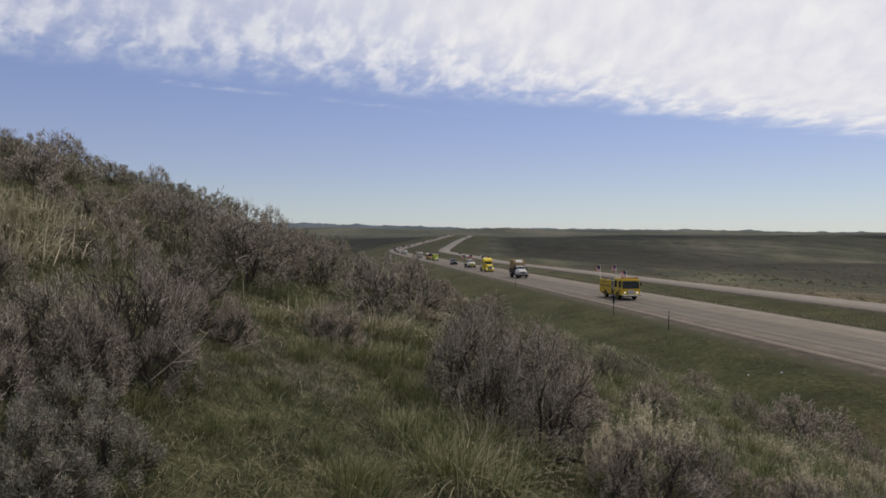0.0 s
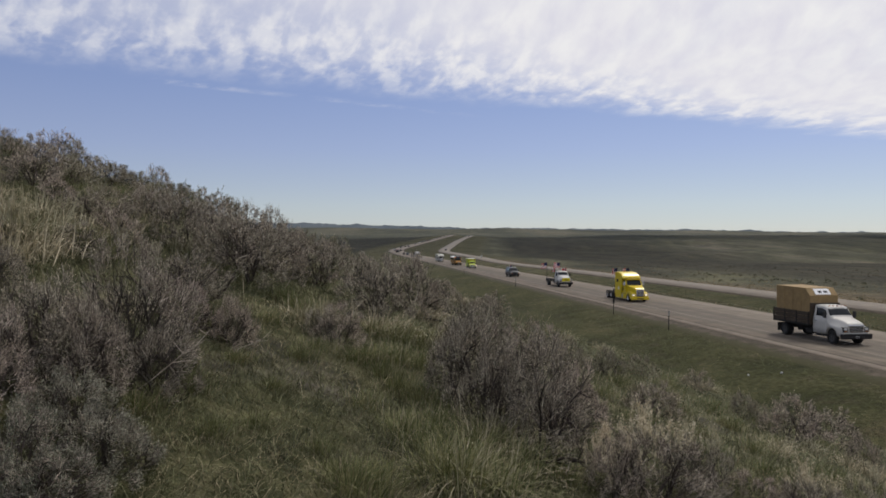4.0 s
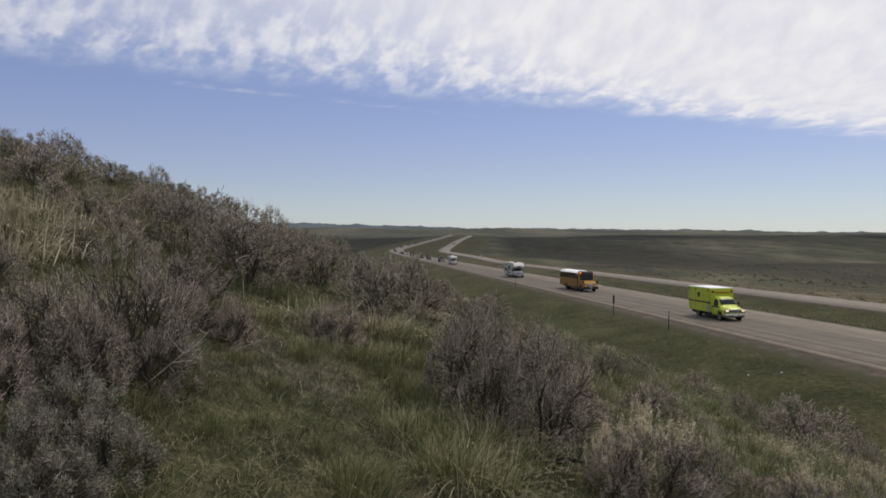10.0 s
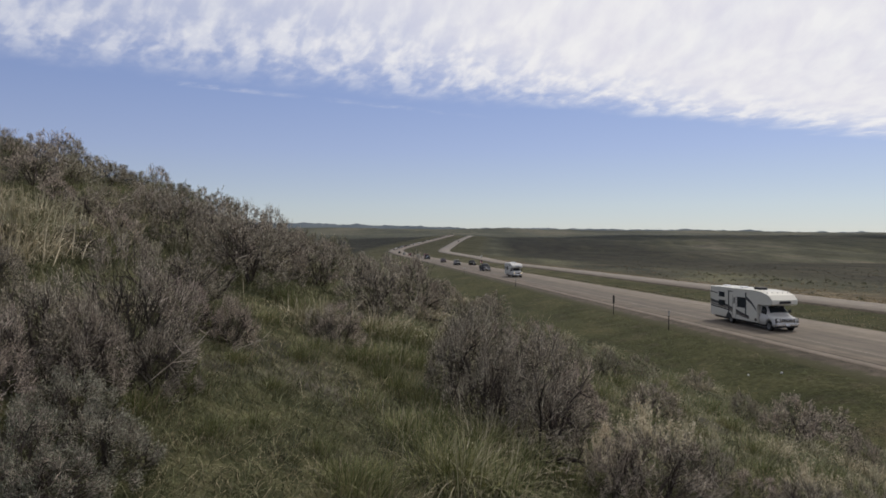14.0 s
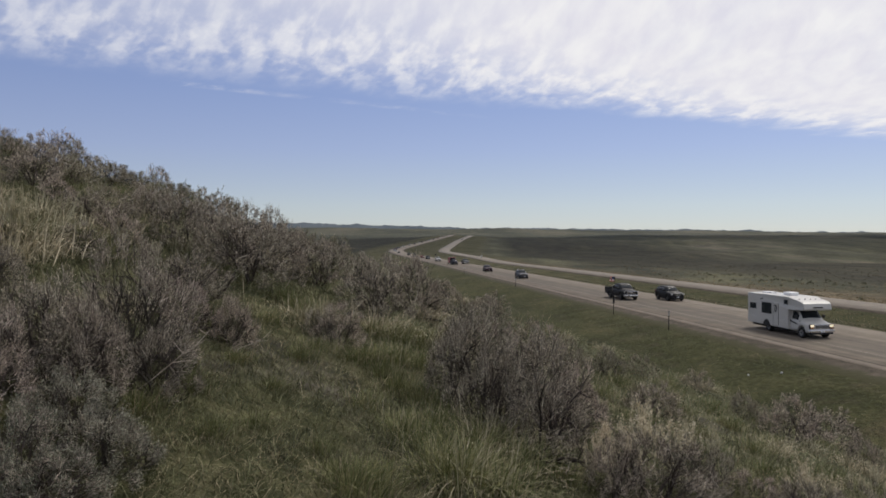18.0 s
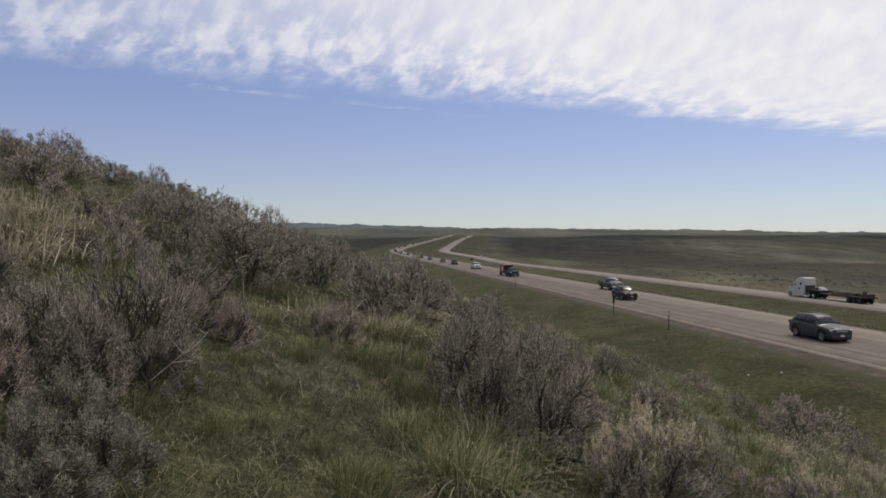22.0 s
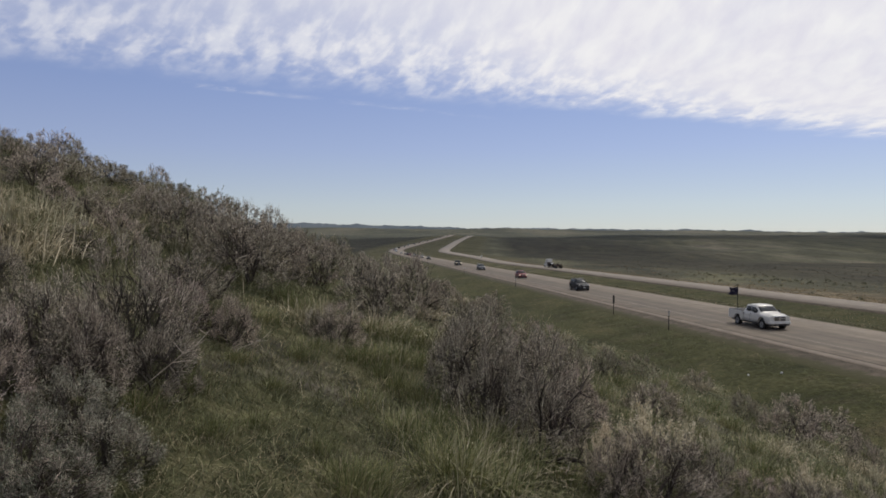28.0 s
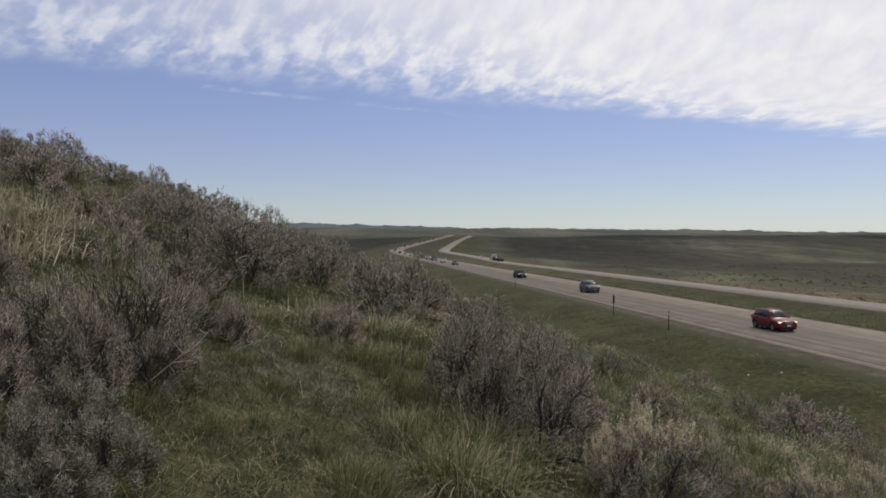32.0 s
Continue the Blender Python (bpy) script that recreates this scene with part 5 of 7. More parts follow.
def car(name, label, category, paint, L, W, H, belt, base, over, r, hood, roof0, roof1, tail, hoodz, spans, rim=ALLOY, lamps=LAMP, bars=3, racks=False, low=0.27, nose=0.95, slots=0, grille_mat=CHROME, bumper=None):
    """A passenger car or crossover: nose at x = 0, tail at -L."""
    ob = thing(name, label, category)
    xs = (-over, -over - base)
    ra, hw = r * 1.17, W / 2
    sh = Shell([(0, hw * 0.80), (-0.10, hw * 0.88), (-0.35, hw * 0.965), (-0.8, hw), (-L + 0.7, hw), (-L + 0.25, hw * 0.95), (-L, hw * 0.84)],
               [(0, nose - 0.06), (-0.08, nose + 0.03), (-0.40, hoodz - 0.05), (hood, hoodz + 0.035), (roof0, H - 0.06), (roof0 - 0.35, H - 0.015), ((roof0 + roof1) / 2, H), (roof1, H - 0.07), (tail, belt + 0.10), (-L, belt - 0.05)],
               [(0, hw * 0.66), (-0.5, hw * 0.76), (hood + 0.1, hw * 0.84), (hood, hw * 0.86), (roof0, hw * 0.735), ((roof0 + roof1) / 2, hw * 0.745), (roof1, hw * 0.70), (-L, hw * 0.74)],
               [(0, nose - 0.14), (-0.4, hoodz - 0.13), (hood, belt - 0.03), (-L, belt + 0.05)],
               [(0, low + 0.10), (-0.14, low), (-L + 0.3, low + 0.02), (-L, low + 0.16)], xs, ra, r)
    part("body", sh.body(0.0, -L), paint, ob)
    part("underbody", box(-L + 0.3, -0.25, -hw + 0.13, hw - 0.13, 0.21, belt - 0.22, 0.02), FRAME, ob)
    x_at = lambda a: hood + (tail - hood) * a
    cuts = [x_at(spans[0][0])] + [x_at((p[1] + q[0]) / 2) for p, q in zip(spans[:-1], spans[1:])] + [x_at(spans[-1][1])]
    glaze_shell(ob, sh, hood, roof0, roof1, tail, cuts)
    wheels(ob, xs, hw + 0.012, r * 1.02, 0.23, rim)
    lz = nose - 0.10
    lamp_pair(ob, -0.02, hw * 0.68, lz + 0.01, hw * 0.40, 0.15, lamps, 0.40)
    part("lamp_shadow_gap", box(-0.08, 0.004, -hw * 0.80, hw * 0.80, lz - 0.09, lz - 0.07, 0), TRIM, ob)
    if slots:
        g = part("grille", box(-0.06, 0.025, -hw * 0.50, hw * 0.50, lz - 0.12, lz + 0.10, 0.02), CHROME, ob)
        for i in range(slots):
            y = hw * 0.44 * (2 * i / (slots - 1) - 1)
            part("grille_slot", box(0.0, 0.031, y - 0.034, y + 0.034, lz - 0.095, lz + 0.075, 0.004), TRIM, g)
    else:
        grille(ob, 0.02, W * 0.42, lz - 0.11, lz + 0.08, bars, grille_mat)
    lamp_pair(ob, 0.012, hw * 0.60, low + 0.20, 0.15, 0.08, LAMP, 0.06, "fog_light")
    part("bumper", box(-0.30, 0.035, -hw * 0.80, hw * 0.80, low + 0.06, low + 0.26, 0.07), bumper or paint, ob)
    part("air_intake", box(-0.05, 0.045, -W * 0.27, W * 0.27, low + 0.08, low + 0.17, 0.01), TRIM, ob)
    part("chin", box(-0.5, -0.03, -hw * 0.80, hw * 0.80, low - 0.05, low + 0.08, 0.03), TRIM, ob)
    number_plate(ob, 0.06, low + 0.19)
    mirrors(ob, hood - 0.38, hw * 0.93, belt + 0.01, 0.19, 0.15, paint)
    handles(ob, (hood - 1.05, hood - 1.95), hw * 0.985, belt - 0.14, TRIM)
    seams(ob, (hood - 0.22, hood - 1.22, hood - 2.12), hw * 0.992, low + 0.14, belt - 0.06)
    lamp_pair(ob, -L + 0.14, hw * 0.80, belt - 0.08, 0.20, 0.24, REDLENS, 0.14, "tail_light")
    for s in (-1, 1):
        part("sill", box(-over - base + ra, -over - ra, *sorted((s * hw * 0.8, s * (hw - 0.004))), low - 0.03, low + 0.10, 0.02), TRIM, ob)
        if racks:
            part("roof_rail", box(roof1 + 0.1, roof0 - 0.2, s * hw * 0.64 - 0.02, s * hw * 0.64 + 0.02, H - 0.02, H + 0.06, 0.01), STEEL, ob)
    return ob


def pickup(name, label, paint, bed="box", L=6.0, W=2.02, H=1.95, rim=ALLOY, lamps=LAMP, grille_mat=CHROME, bumper=CHROME, r=0.42, grille_back=TRIM):
    """A crew-cab pickup: nose at x = 0."""
    ob = thing(name, label, "pickup truck")
    hw, over, base = W / 2, 0.98, 3.62
    xs = (-over, -over - base)
    ra = r * 1.22
    sh = Shell([(0, hw * 0.88), (-0.10, hw * 0.93), (-0.4, hw * 0.985), (-0.8, hw), (-3.75, hw * 0.985)],
               [(0, 1.17), (-0.08, 1.23), (-0.4, 1.29), (-1.30, 1.36), (-2.02, H - 0.07), (-2.35, H - 0.015), (-3.0, H), (-3.45, H - 0.06), (-3.66, 1.50), (-3.75, 1.36)],
               [(0, hw * 0.72), (-1.2, hw * 0.82), (-1.32, hw * 0.88), (-2.02, hw * 0.755), (-3.45, hw * 0.745), (-3.75, hw * 0.80)],
               [(0, 1.06), (-0.4, 1.15), (-1.3, 1.25), (-3.75, 1.27)],
               [(0, 0.60), (-0.15, 0.50), (-3.75, 0.48)], xs[:1], ra, r + 0.04)
    part("body", sh.body(0.0, -3.75), paint, ob)
    glaze_shell(ob, sh, -1.30, -2.02, -3.45, -3.64, (-1.66, -2.66, -3.40), band=False)
    part("underbody", box(-L + 0.25, -0.3, -hw + 0.18, hw - 0.18, 0.38, 0.98, 0.02), FRAME, ob)
    for s in (-1, 1):
        part("running_board", box(-over - base + ra + 0.05, -over - ra - 0.05, *sorted((s * hw * 0.8, s * (hw + 0.02))), 0.40, 0.50, 0.02), TRIM, ob)
        part("arch_lining", prism([(-over + (ra - 0.02) * math.cos(a), r + 0.04 + (ra - 0.02) * math.sin(a)) for a in np.linspace(-0.3, math.pi + 0.3, 13)], *sorted((s * 0.45, s * (hw - 0.14))), 0), FRAME, ob)
    if bed == "box":
        prof = arch_line(xs[1:], ra, 0.52, -L + 0.02, -3.80) + [(-3.80, 1.30), (-L, 1.32), (-L, 0.7)]
        part("cargo_bed", prism(prof, -hw * 0.985, hw * 0.985, 0.04), paint, ob)
        # the bed is solid: a dark slab stands in for its shaded hollow
        part("bed_liner", box(-L + 0.10, -3.88, -hw + 0.13, hw - 0.13, 1.24, 1.325, 0), FRAME, ob)
        for s in (-1, 1):
            part("bed_rail", box(-L + 0.04, -3.82, s * (hw - 0.09) - 0.05, s * (hw - 0.09) + 0.05, 1.30, 1.345, 0.01), TRIM, ob)
            part("arch_lining", prism([(xs[1] + (ra - 0.02) * math.cos(a), 0.52 + (ra - 0.02) * math.sin(a)) for a in np.linspace(0, math.pi, 11)], *sorted((s * 0.45, s * (hw - 0.14))), 0), FRAME, ob)
        part("rear_bumper", box(-L - 0.14, -L + 0.02, -hw * 0.92, hw * 0.92, 0.55, 0.76, 0.03), bumper, ob)
    else:
        part("flatbed", box(-L - 0.1, -3.82, -hw - 0.06, hw + 0.06, 0.98, 1.10, 0.02), FRAME, ob)
        part("headboard", box(-3.92, -3.84, -hw * 0.9, hw * 0.9, 1.10, 1.72, 0.02), FRAME, ob)
        for s in (-1, 1):
            part("under_box", box(-over - base + 0.52, -3.86, *sorted((s * 0.5, s * (hw + 0.02))), 0.52, 0.97, 0.03), FRAME, ob)
            part("rear_box", box(-L - 0.05, -over - base - 0.54, *sorted((s * 0.5, s * (hw + 0.02))), 0.55, 0.97, 0.03), FRAME, ob)
            part("mud_flap", box(-over - base - 0.55, -over - base - 0.52, *sorted((s * 0.6, s * (hw + 0.03))), 0.22, 0.6, 0), TRIM, ob)
        part("tail_board", box(-L - 0.12, -L - 0.05, -hw, hw, 0.60, 1.40, 0.02), FRAME, ob)
        for s in (-1, 1):
            part("side_rail", box(-L - 0.1, -3.9, s * hw - 0.03, s * hw + 0.03, 1.10, 1.42, 0.02), FRAME, ob)
            part("fender", box(-over - base - 0.52, -over - base + 0.52, s * hw * 0.82 - 0.16, s * hw * 0.82 + 0.2, 0.80, 0.97, 0.05), FRAME, ob)
    wheels(ob, xs, hw if bed == "box" else hw + 0.05, r, 0.28, rim)
    lamp_pair(ob, -0.03, hw * 0.76, 1.03, hw * 0.30, 0.20, lamps, 0.32)
    g = part("grille", box(-0.06, 0.045, -W * 0.27, W * 0.27, 0.78, 1.17, 0.05), grille_mat, ob)
    for y0, y1 in ((-W * 0.235, -0.045), (0.045, W * 0.235)):
        for z0, z1 in ((0.82, 0.955), (0.99, 1.125)):
            part("grille_opening", box(0.0, 0.05, y0, y1, z0, z1, 0.02), grille_back, g)
    part("bumper", box(-0.22, 0.10, -hw * 0.93, hw * 0.93, 0.52, 0.75, 0.06), bumper, ob)
    part("air_dam", box(-0.4, 0.05, -hw * 0.84, hw * 0.84, 0.38, 0.53, 0.03), TRIM, ob)
    lamp_pair(ob, 0.106, hw * 0.62, 0.63, 0.18, 0.08, LAMP, 0.04, "fog_light")
    number_plate(ob, 0.12, 0.56)
    mirrors(ob, -1.72, hw * 0.94, 1.30, 0.24, 0.26, TRIM)
    handles(ob, (-2.52, -3.48), hw * 0.985, 1.12, TRIM)
    seams(ob, (-1.58, -2.66, -3.60), hw * 0.99, 0.60, 1.24)
    lamp_pair(ob, (-L if bed == "box" else -3.75) + 0.06, hw * 0.90, 1.05, 0.12, 0.30, REDLENS, 0.09, "tail_light")
    return ob


def cargo_van():
    ob = thing("cargo_van", "dull grey cargo van with pale side windows and a small flag", "van")
    W, L, H = 2.0, 5.7, 2.08
    hw, xs, r = W / 2, (-0.92, -0.92 - 3.43), 0.37
    sh = Shell([(0, hw * 0.88), (-0.10, hw * 0.94), (-0.4, hw * 0.99), (-0.8, hw), (-L + 0.3, hw), (-L, hw * 0.93)],
               [(0, 1.02), (-0.08, 1.11), (-0.35, 1.18), (-0.82, 1.28), (-1.52, H - 0.08), (-2.0, H - 0.01), (-3.5, H), (-L + 0.25, H - 0.03), (-L, H - 0.35)],
               [(0, hw * 0.74), (-0.82, hw * 0.88), (-1.52, hw * 0.77), (-L, hw * 0.80)],
               [(0, 0.88), (-0.4, 0.99), (-0.95, 1.12), (-L, 1.16)],
               [(0, 0.50), (-0.12, 0.40), (-L + 0.2, 0.40), (-L, 0.55)], xs, r * 1.18, r)
    part("body", sh.body(0.0, -L), PAINT["grey"], ob)
    part("underbody", box(-L + 0.3, -0.3, -hw + 0.15, hw - 0.15, 0.25, 0.95, 0.02), FRAME, ob)
    glaze_shell(ob, sh, -0.82, -1.52, -L, None, (-1.22, -2.10), band=False)
    # two cargo windows in an opaque pale blue-green
    cargo_pane = m_plain("pale_cargo_pane", (0.30, 0.42, 0.44), 0.5, vary=0.2)
    for s in (-1, 1):
        for x0, x1 in ((-2.52, -3.00), (-3.12, -3.60)):
            part("cargo_window", sh.side_pane(x0, x1, 6.20, 6.80, s, 0.014), cargo_pane, ob, "pale side window")
    wheels(ob, xs, hw - 0.01, r, 0.25, DULLRIM)
    lamp_pair(ob, 0.015, hw * 0.77, 0.90, 0.30, 0.16, LAMP, 0.1)
    lamp_pair(ob, 0.012, hw * 0.77, 0.78, 0.30, 0.07, AMBER, 0.1, "turn_signal")
    grille(ob, 0.03, W * 0.52, 0.74, 0.99, 3, TRIM)
    part("bumper", box(-0.15, 0.10, -hw * 0.96, hw * 0.96, 0.40, 0.66, 0.05), TRIM, ob)
    mirrors(ob, -1.30, hw * 0.96, 1.28, 0.20, 0.22)
    handles(ob, (-2.05, -2.60), hw * 0.995, 1.05, TRIM)
    seams(ob, (-1.02, -2.15, -3.25), hw * 0.995, 0.5, 1.75)
    pole(ob, -L + 0.1, hw * 0.55, 1.6, 2.40, 0.012)
    flag(ob, -L + 0.1, hw * 0.55, 2.38, 0.75, 0.50, "striped", 0.4)
    return ob


def cutaway(ob, paint, lamps, W=2.03, trim=CHROME, cab_end=-2.35):
    """The van nose that carries an ambulance box or a camper."""
    hw, r = W / 2, 0.39
    sh = Shell([(0, hw * 0.88), (-0.10, hw * 0.94), (-0.4, hw * 0.99), (-0.8, hw), (cab_end, hw)],
               [(0, 1.06), (-0.10, 1.15), (-0.4, 1.22), (-0.98, 1.34), (-1.62, 2.06), (-1.95, 2.14), (cab_end, 2.15)],
               [(0, hw * 0.72), (-0.95, hw * 0.86), (-1.62, hw * 0.76), (cab_end, hw * 0.80)],
               [(0, 0.95), (-0.4, 1.08), (-1.0, 1.20), (cab_end, 1.22)],
               [(0, 0.52), (-0.12, 0.42), (cab_end, 0.40)], (-0.90,), r * 1.18, r + 0.02)
    part("nose", sh.body(0.0, cab_end), paint, ob)
    glaze_shell(ob, sh, -0.98, -1.62, cab_end, None, (-1.36, cab_end + 0.18), band=False)
    for s in (-1, 1):
        part("arch_lining", prism([(-0.90 + 0.43 * math.cos(a), 0.41 + 0.43 * math.sin(a)) for a in np.linspace(0, math.pi, 11)], *sorted((s * 0.45, s * (hw - 0.13))), 0), FRAME, ob)
    lamp_pair(ob, 0.02, hw * 0.77, 0.98, 0.30, 0.17, lamps, 0.1)
    lamp_pair(ob, 0.018, hw * 0.77, 0.82, 0.30, 0.06, LAMP if lamps is LAMP else AMBER, 0.1, "turn_signal")
    part("grille_shell", box(-0.05, 0.025, -W * 0.29, W * 0.29, 0.76, 1.10, 0.04), trim, ob)
    grille(ob, 0.035, W * 0.50, 0.80, 1.05, 3, STEEL)
    lamp_pair(ob, 0.010, hw * 0.77, 0.92, 0.40, 0.34, TRIM, 0.12, "lamp_surround")
    part("bumper", box(-0.16, 0.11, -hw * 0.95, hw * 0.95, 0.48, 0.70, 0.05), trim, ob)
    part("air_dam", box(-0.3, 0.06, -hw * 0.85, hw * 0.85, 0.36, 0.49, 0.02), TRIM, ob)
    number_plate(ob, 0.125, 0.50)
    mirrors(ob, -1.36, hw * 0.98, 1.42, 0.24, 0.26)
    handles(ob, (-2.1,), hw * 0.995, 1.16, TRIM)
    seams(ob, (-1.12, -2.25), hw * 0.995, 0.58, 1.30)
    return r


def ambulance():
    ob = thing("ambulance", "lime yellow ambulance with a dark stripe and amber light bar", "ambulance")
    p = PAINT["lime"]
    r = cutaway(ob, p, LIT, 2.03, CHROME, -2.30)
    part("box_body", box(-6.55, -2.25, -1.16, 1.16, 0.62, 2.92, 0.06), p, ob)
    part("roof", box(-6.50, -2.30, -1.12, 1.12, 2.90, 2.96, 0.02), WHITEROOF, ob, "white roof of the box")
    part("underbody", box(-6.4, -0.3, -0.85, 0.85, 0.32, 0.85, 0.02), FRAME, ob)
    wheels(ob, (-0.90, -0.90 - 4.0), 1.02, r, 0.28, ALLOY)
    for s in (-1, 1):
        y0, y1 = sorted((s * 1.155, s * 1.172))
        part("side_stripe", box(-6.50, -2.28, y0, y1, 1.48, 1.60, 0), STRIPEDARK, ob, "dark side stripe")
        part("side_window", box(-4.72, -4.30, y0, y1, 1.98, 2.42, 0.01), GLASS, ob)
        part("step_guard", box(-2.95, -2.30, y0, y1, 0.64, 1.34, 0.01), STEEL, ob)
        for x in (-6.35, -5.1, -2.75):
            part("scene_light", box(x - 0.13, x + 0.13, y0, y1 + (0.02 if s > 0 else 0), 2.62, 2.80, 0.01), AMBER if x > -3 else TRIM, ob)
        for x in (-2.45, -3.6, -5.2, -6.1):
            part("door_seam", box(x - 0.008, x + 0.008, y0, y1, 0.70, 2.45, 0), TRIM, ob)
        y0, y1 = sorted((s * 0.995, s * 1.022))
        part("door_stripe", box(-2.28, -0.95, y0, y1, 1.18, 1.30, 0), STRIPEDARK, ob, "dark door stripe")
    part("light_bar", box(-2.28, -2.20, -0.72, 0.72, 2.45, 2.58, 0.02), AMBER, ob, "amber light bar over the cab")
    for s in (-1, 1):
        part("corner_light", box(-2.28, -2.20, s * 0.95 - 0.12, s * 0.95 + 0.12, 2.50, 2.70, 0.02), REDLENS, ob)
    return ob


def camper(name, label, L, H, paint, lamps, newer):
    """A motorhome on a van nose, with a bunk over the cab."""
    ob = thing(name, label, "motorhome")
    r = cutaway(ob, PAINT["white"], lamps, 2.05, CHROME, -2.30)
    hw = 1.22
    if newer:
        prof = [(-L, 0.55), (-2.25, 0.50), (-2.25, 2.12), (-0.55, 2.10), (-0.28, 2.22), (-0.30, 2.55), (-0.75, H - 0.30), (-1.7, H - 0.06), (-2.9, H), (-L, H)]
    else:
        prof = [(-L, 0.52), (-2.25, 0.50), (-2.25, 2.10), (-0.55, 2.08), (-0.42, 2.20), (-0.52, H - 0.42), (-0.80, H - 0.28), (-2.2, H), (-L, H)]
    part("coach_body", prism(prof, -hw, hw, 0.07, lambda x, z: 1 - 0.10 * max(0.0, (x + 1.2) / 1.2)), paint, ob)
    part("underbody", box(-L + 0.2, -0.3, -0.85, 0.85, 0.30, 0.75, 0.02), FRAME, ob)
    rear = -0.90 - (5.65 if newer else 4.1)
    wheels(ob, (-0.90, rear), 1.04, r, 0.28, ALLOY)
    for s in (-1, 1):
        part("wheel_well", prism([(rear + 0.48 * math.cos(a), 0.50 + 0.48 * math.sin(a)) for a in np.linspace(0, math.pi, 9)], *sorted((s * 1.10, s * 1.228)), 0), TRIM, ob)
        y0, y1 = sorted((s * 1.21, s * 1.234))
        if newer:
            panes = ((-8.3, -7.3, 2.35, 2.72), (-8.3, -7.2, 1.55, 1.98), (-5.25, -4.0, 1.62, 2.45))
            doors = ((-5.95, -5.45, 0.62, 2.55),)
        else:
            panes = ((-7.35, -6.45, 1.75, 2.15), (-5.7, -4.35, 1.50, 2.32), (-2.75, -2.30, 2.45, 2.72))
            doors = ((-4.1, -3.45, 0.62, 2.42),)
        for x0, x1, z0, z1 in panes:
            wd = part("window", box(x0, x1, y0, y1, z0, z1, 0.012), GLASS, ob)
            part("window_frame", joined(box(x0 - 0.04, x1 + 0.04, y0, y1 - 0.004 * s, z1, z1 + 0.04, 0), box(x0 - 0.04, x1 + 0.04, y0, y1 - 0.004 * s, z0 - 0.04, z0, 0)), TRIM, wd)
        for x0, x1, z0, z1 in doors:
            d = part("entry_door", box(x0, x1, y0, y1 - 0.006 * s, z0, z1, 0.012), paint, ob)
            part("door_window", box(x0 + 0.12, x1 - 0.12, y0, y1 + 0.004, z1 - 0.75, z1 - 0.15, 0.01), GLASS, d)
            for xx in (x0 - 0.02, x1 + 0.02):
                part("door_seam", box(xx - 0.012, xx + 0.012, y0, y1, z0, z1, 0), TRIM, d)
        for x0, x1 in ((-L + 0.3, -L + 1.1), (-3.4, -2.6)):
            part("locker_door", box(x0, x1, y0, y1 - 0.008 * s, 0.66, 1.10, 0.01), paint, ob)
        if newer:
            part("slide_out_edge", joined(box(-6.70, -6.54, y0, y1 + 0.01, 0.75, 2.95, 0), box(-6.62, -5.98, y0, y1 + 0.008, 2.86, 2.95, 0)), TRIM, ob)
            part("upper_decal", prism([(-9.7, 2.78), (-8.5, 2.62), (-8.45, 2.54), (-9.7, 2.66)], *sorted((s * 1.215, s * 1.231)), 0), STRIPEDARK, ob, "dark sweeping stripe")
            part("awning", box(-4.0, -3.84, y0, y1 + 0.03, 0.9, 2.95, 0.01), TRIM, ob)
            # sweeping decals
            for k, (mat, z_off, thick) in enumerate(((STRIPEDARK, 0.0, 0.26), (STRIPEBROWN, 0.34, 0.13), (STRIPEDARK, 0.55, 0.12))):
                pts = []
                for t in np.linspace(0, 1, 12):
                    x = -L + 0.1 + t * (L - 2.4)
                    z = 2.05 - 1.05 * t ** 0.7 + 0.16 * math.sin(t * 5.0) - z_off * (1 - 0.7 * t)
                    pts.append((x, z))
                shape = pts + [(x, z - thick * (1 - 0.5 * i / 11)) for i, (x, z) in reversed(list(enumerate(pts)))]
                part("decal", prism(shape, *sorted((s * 1.215, s * (1.226 + 0.002 * k))), 0), mat, ob, "dark sweeping stripe")
            part("cab_decal", prism([(-3.8, 2.62), (-3.1, 2.28), (-2.45, 1.72), (-2.30, 1.45), (-3.0, 1.98), (-3.8, 2.34)], *sorted((s * 1.215, s * 1.232)), 0), STRIPEDARK, ob, "dark sweeping stripe")
        else:
            part("decal", prism([(-5.9, 2.62), (-5.5, 2.70), (-5.45, 2.62), (-5.8, 2.54)], *sorted((s * 1.215, s * 1.230)), 0), STRIPEDARK, ob, "small dark stripe")
            part("door_decal", prism([(-2.2, 1.22), (-1.15, 0.98), (-1.2, 0.90), (-2.2, 1.10)], *sorted((s * 1.0, s * 1.032)), 0), STRIPEDARK, ob, "dark stripe on the cab door")
    # roof furniture
    part("air_conditioner", box(-4.1, -3.2, -0.38, 0.38, H - 0.02, H + (0.20 if newer else 0.26), 0.07), TRIM if newer else WHITEROOF, ob)
    part("roof_vent", box(-6.4, -5.9, -0.30, 0.30, H - 0.01, H + 0.12, 0.04), WHITEROOF, ob)
    part("roof_hatch", box(-L + 0.6, -L + 1.1, -0.28, 0.28, H - 0.01, H + 0.10, 0.03), WHITEROOF, ob)
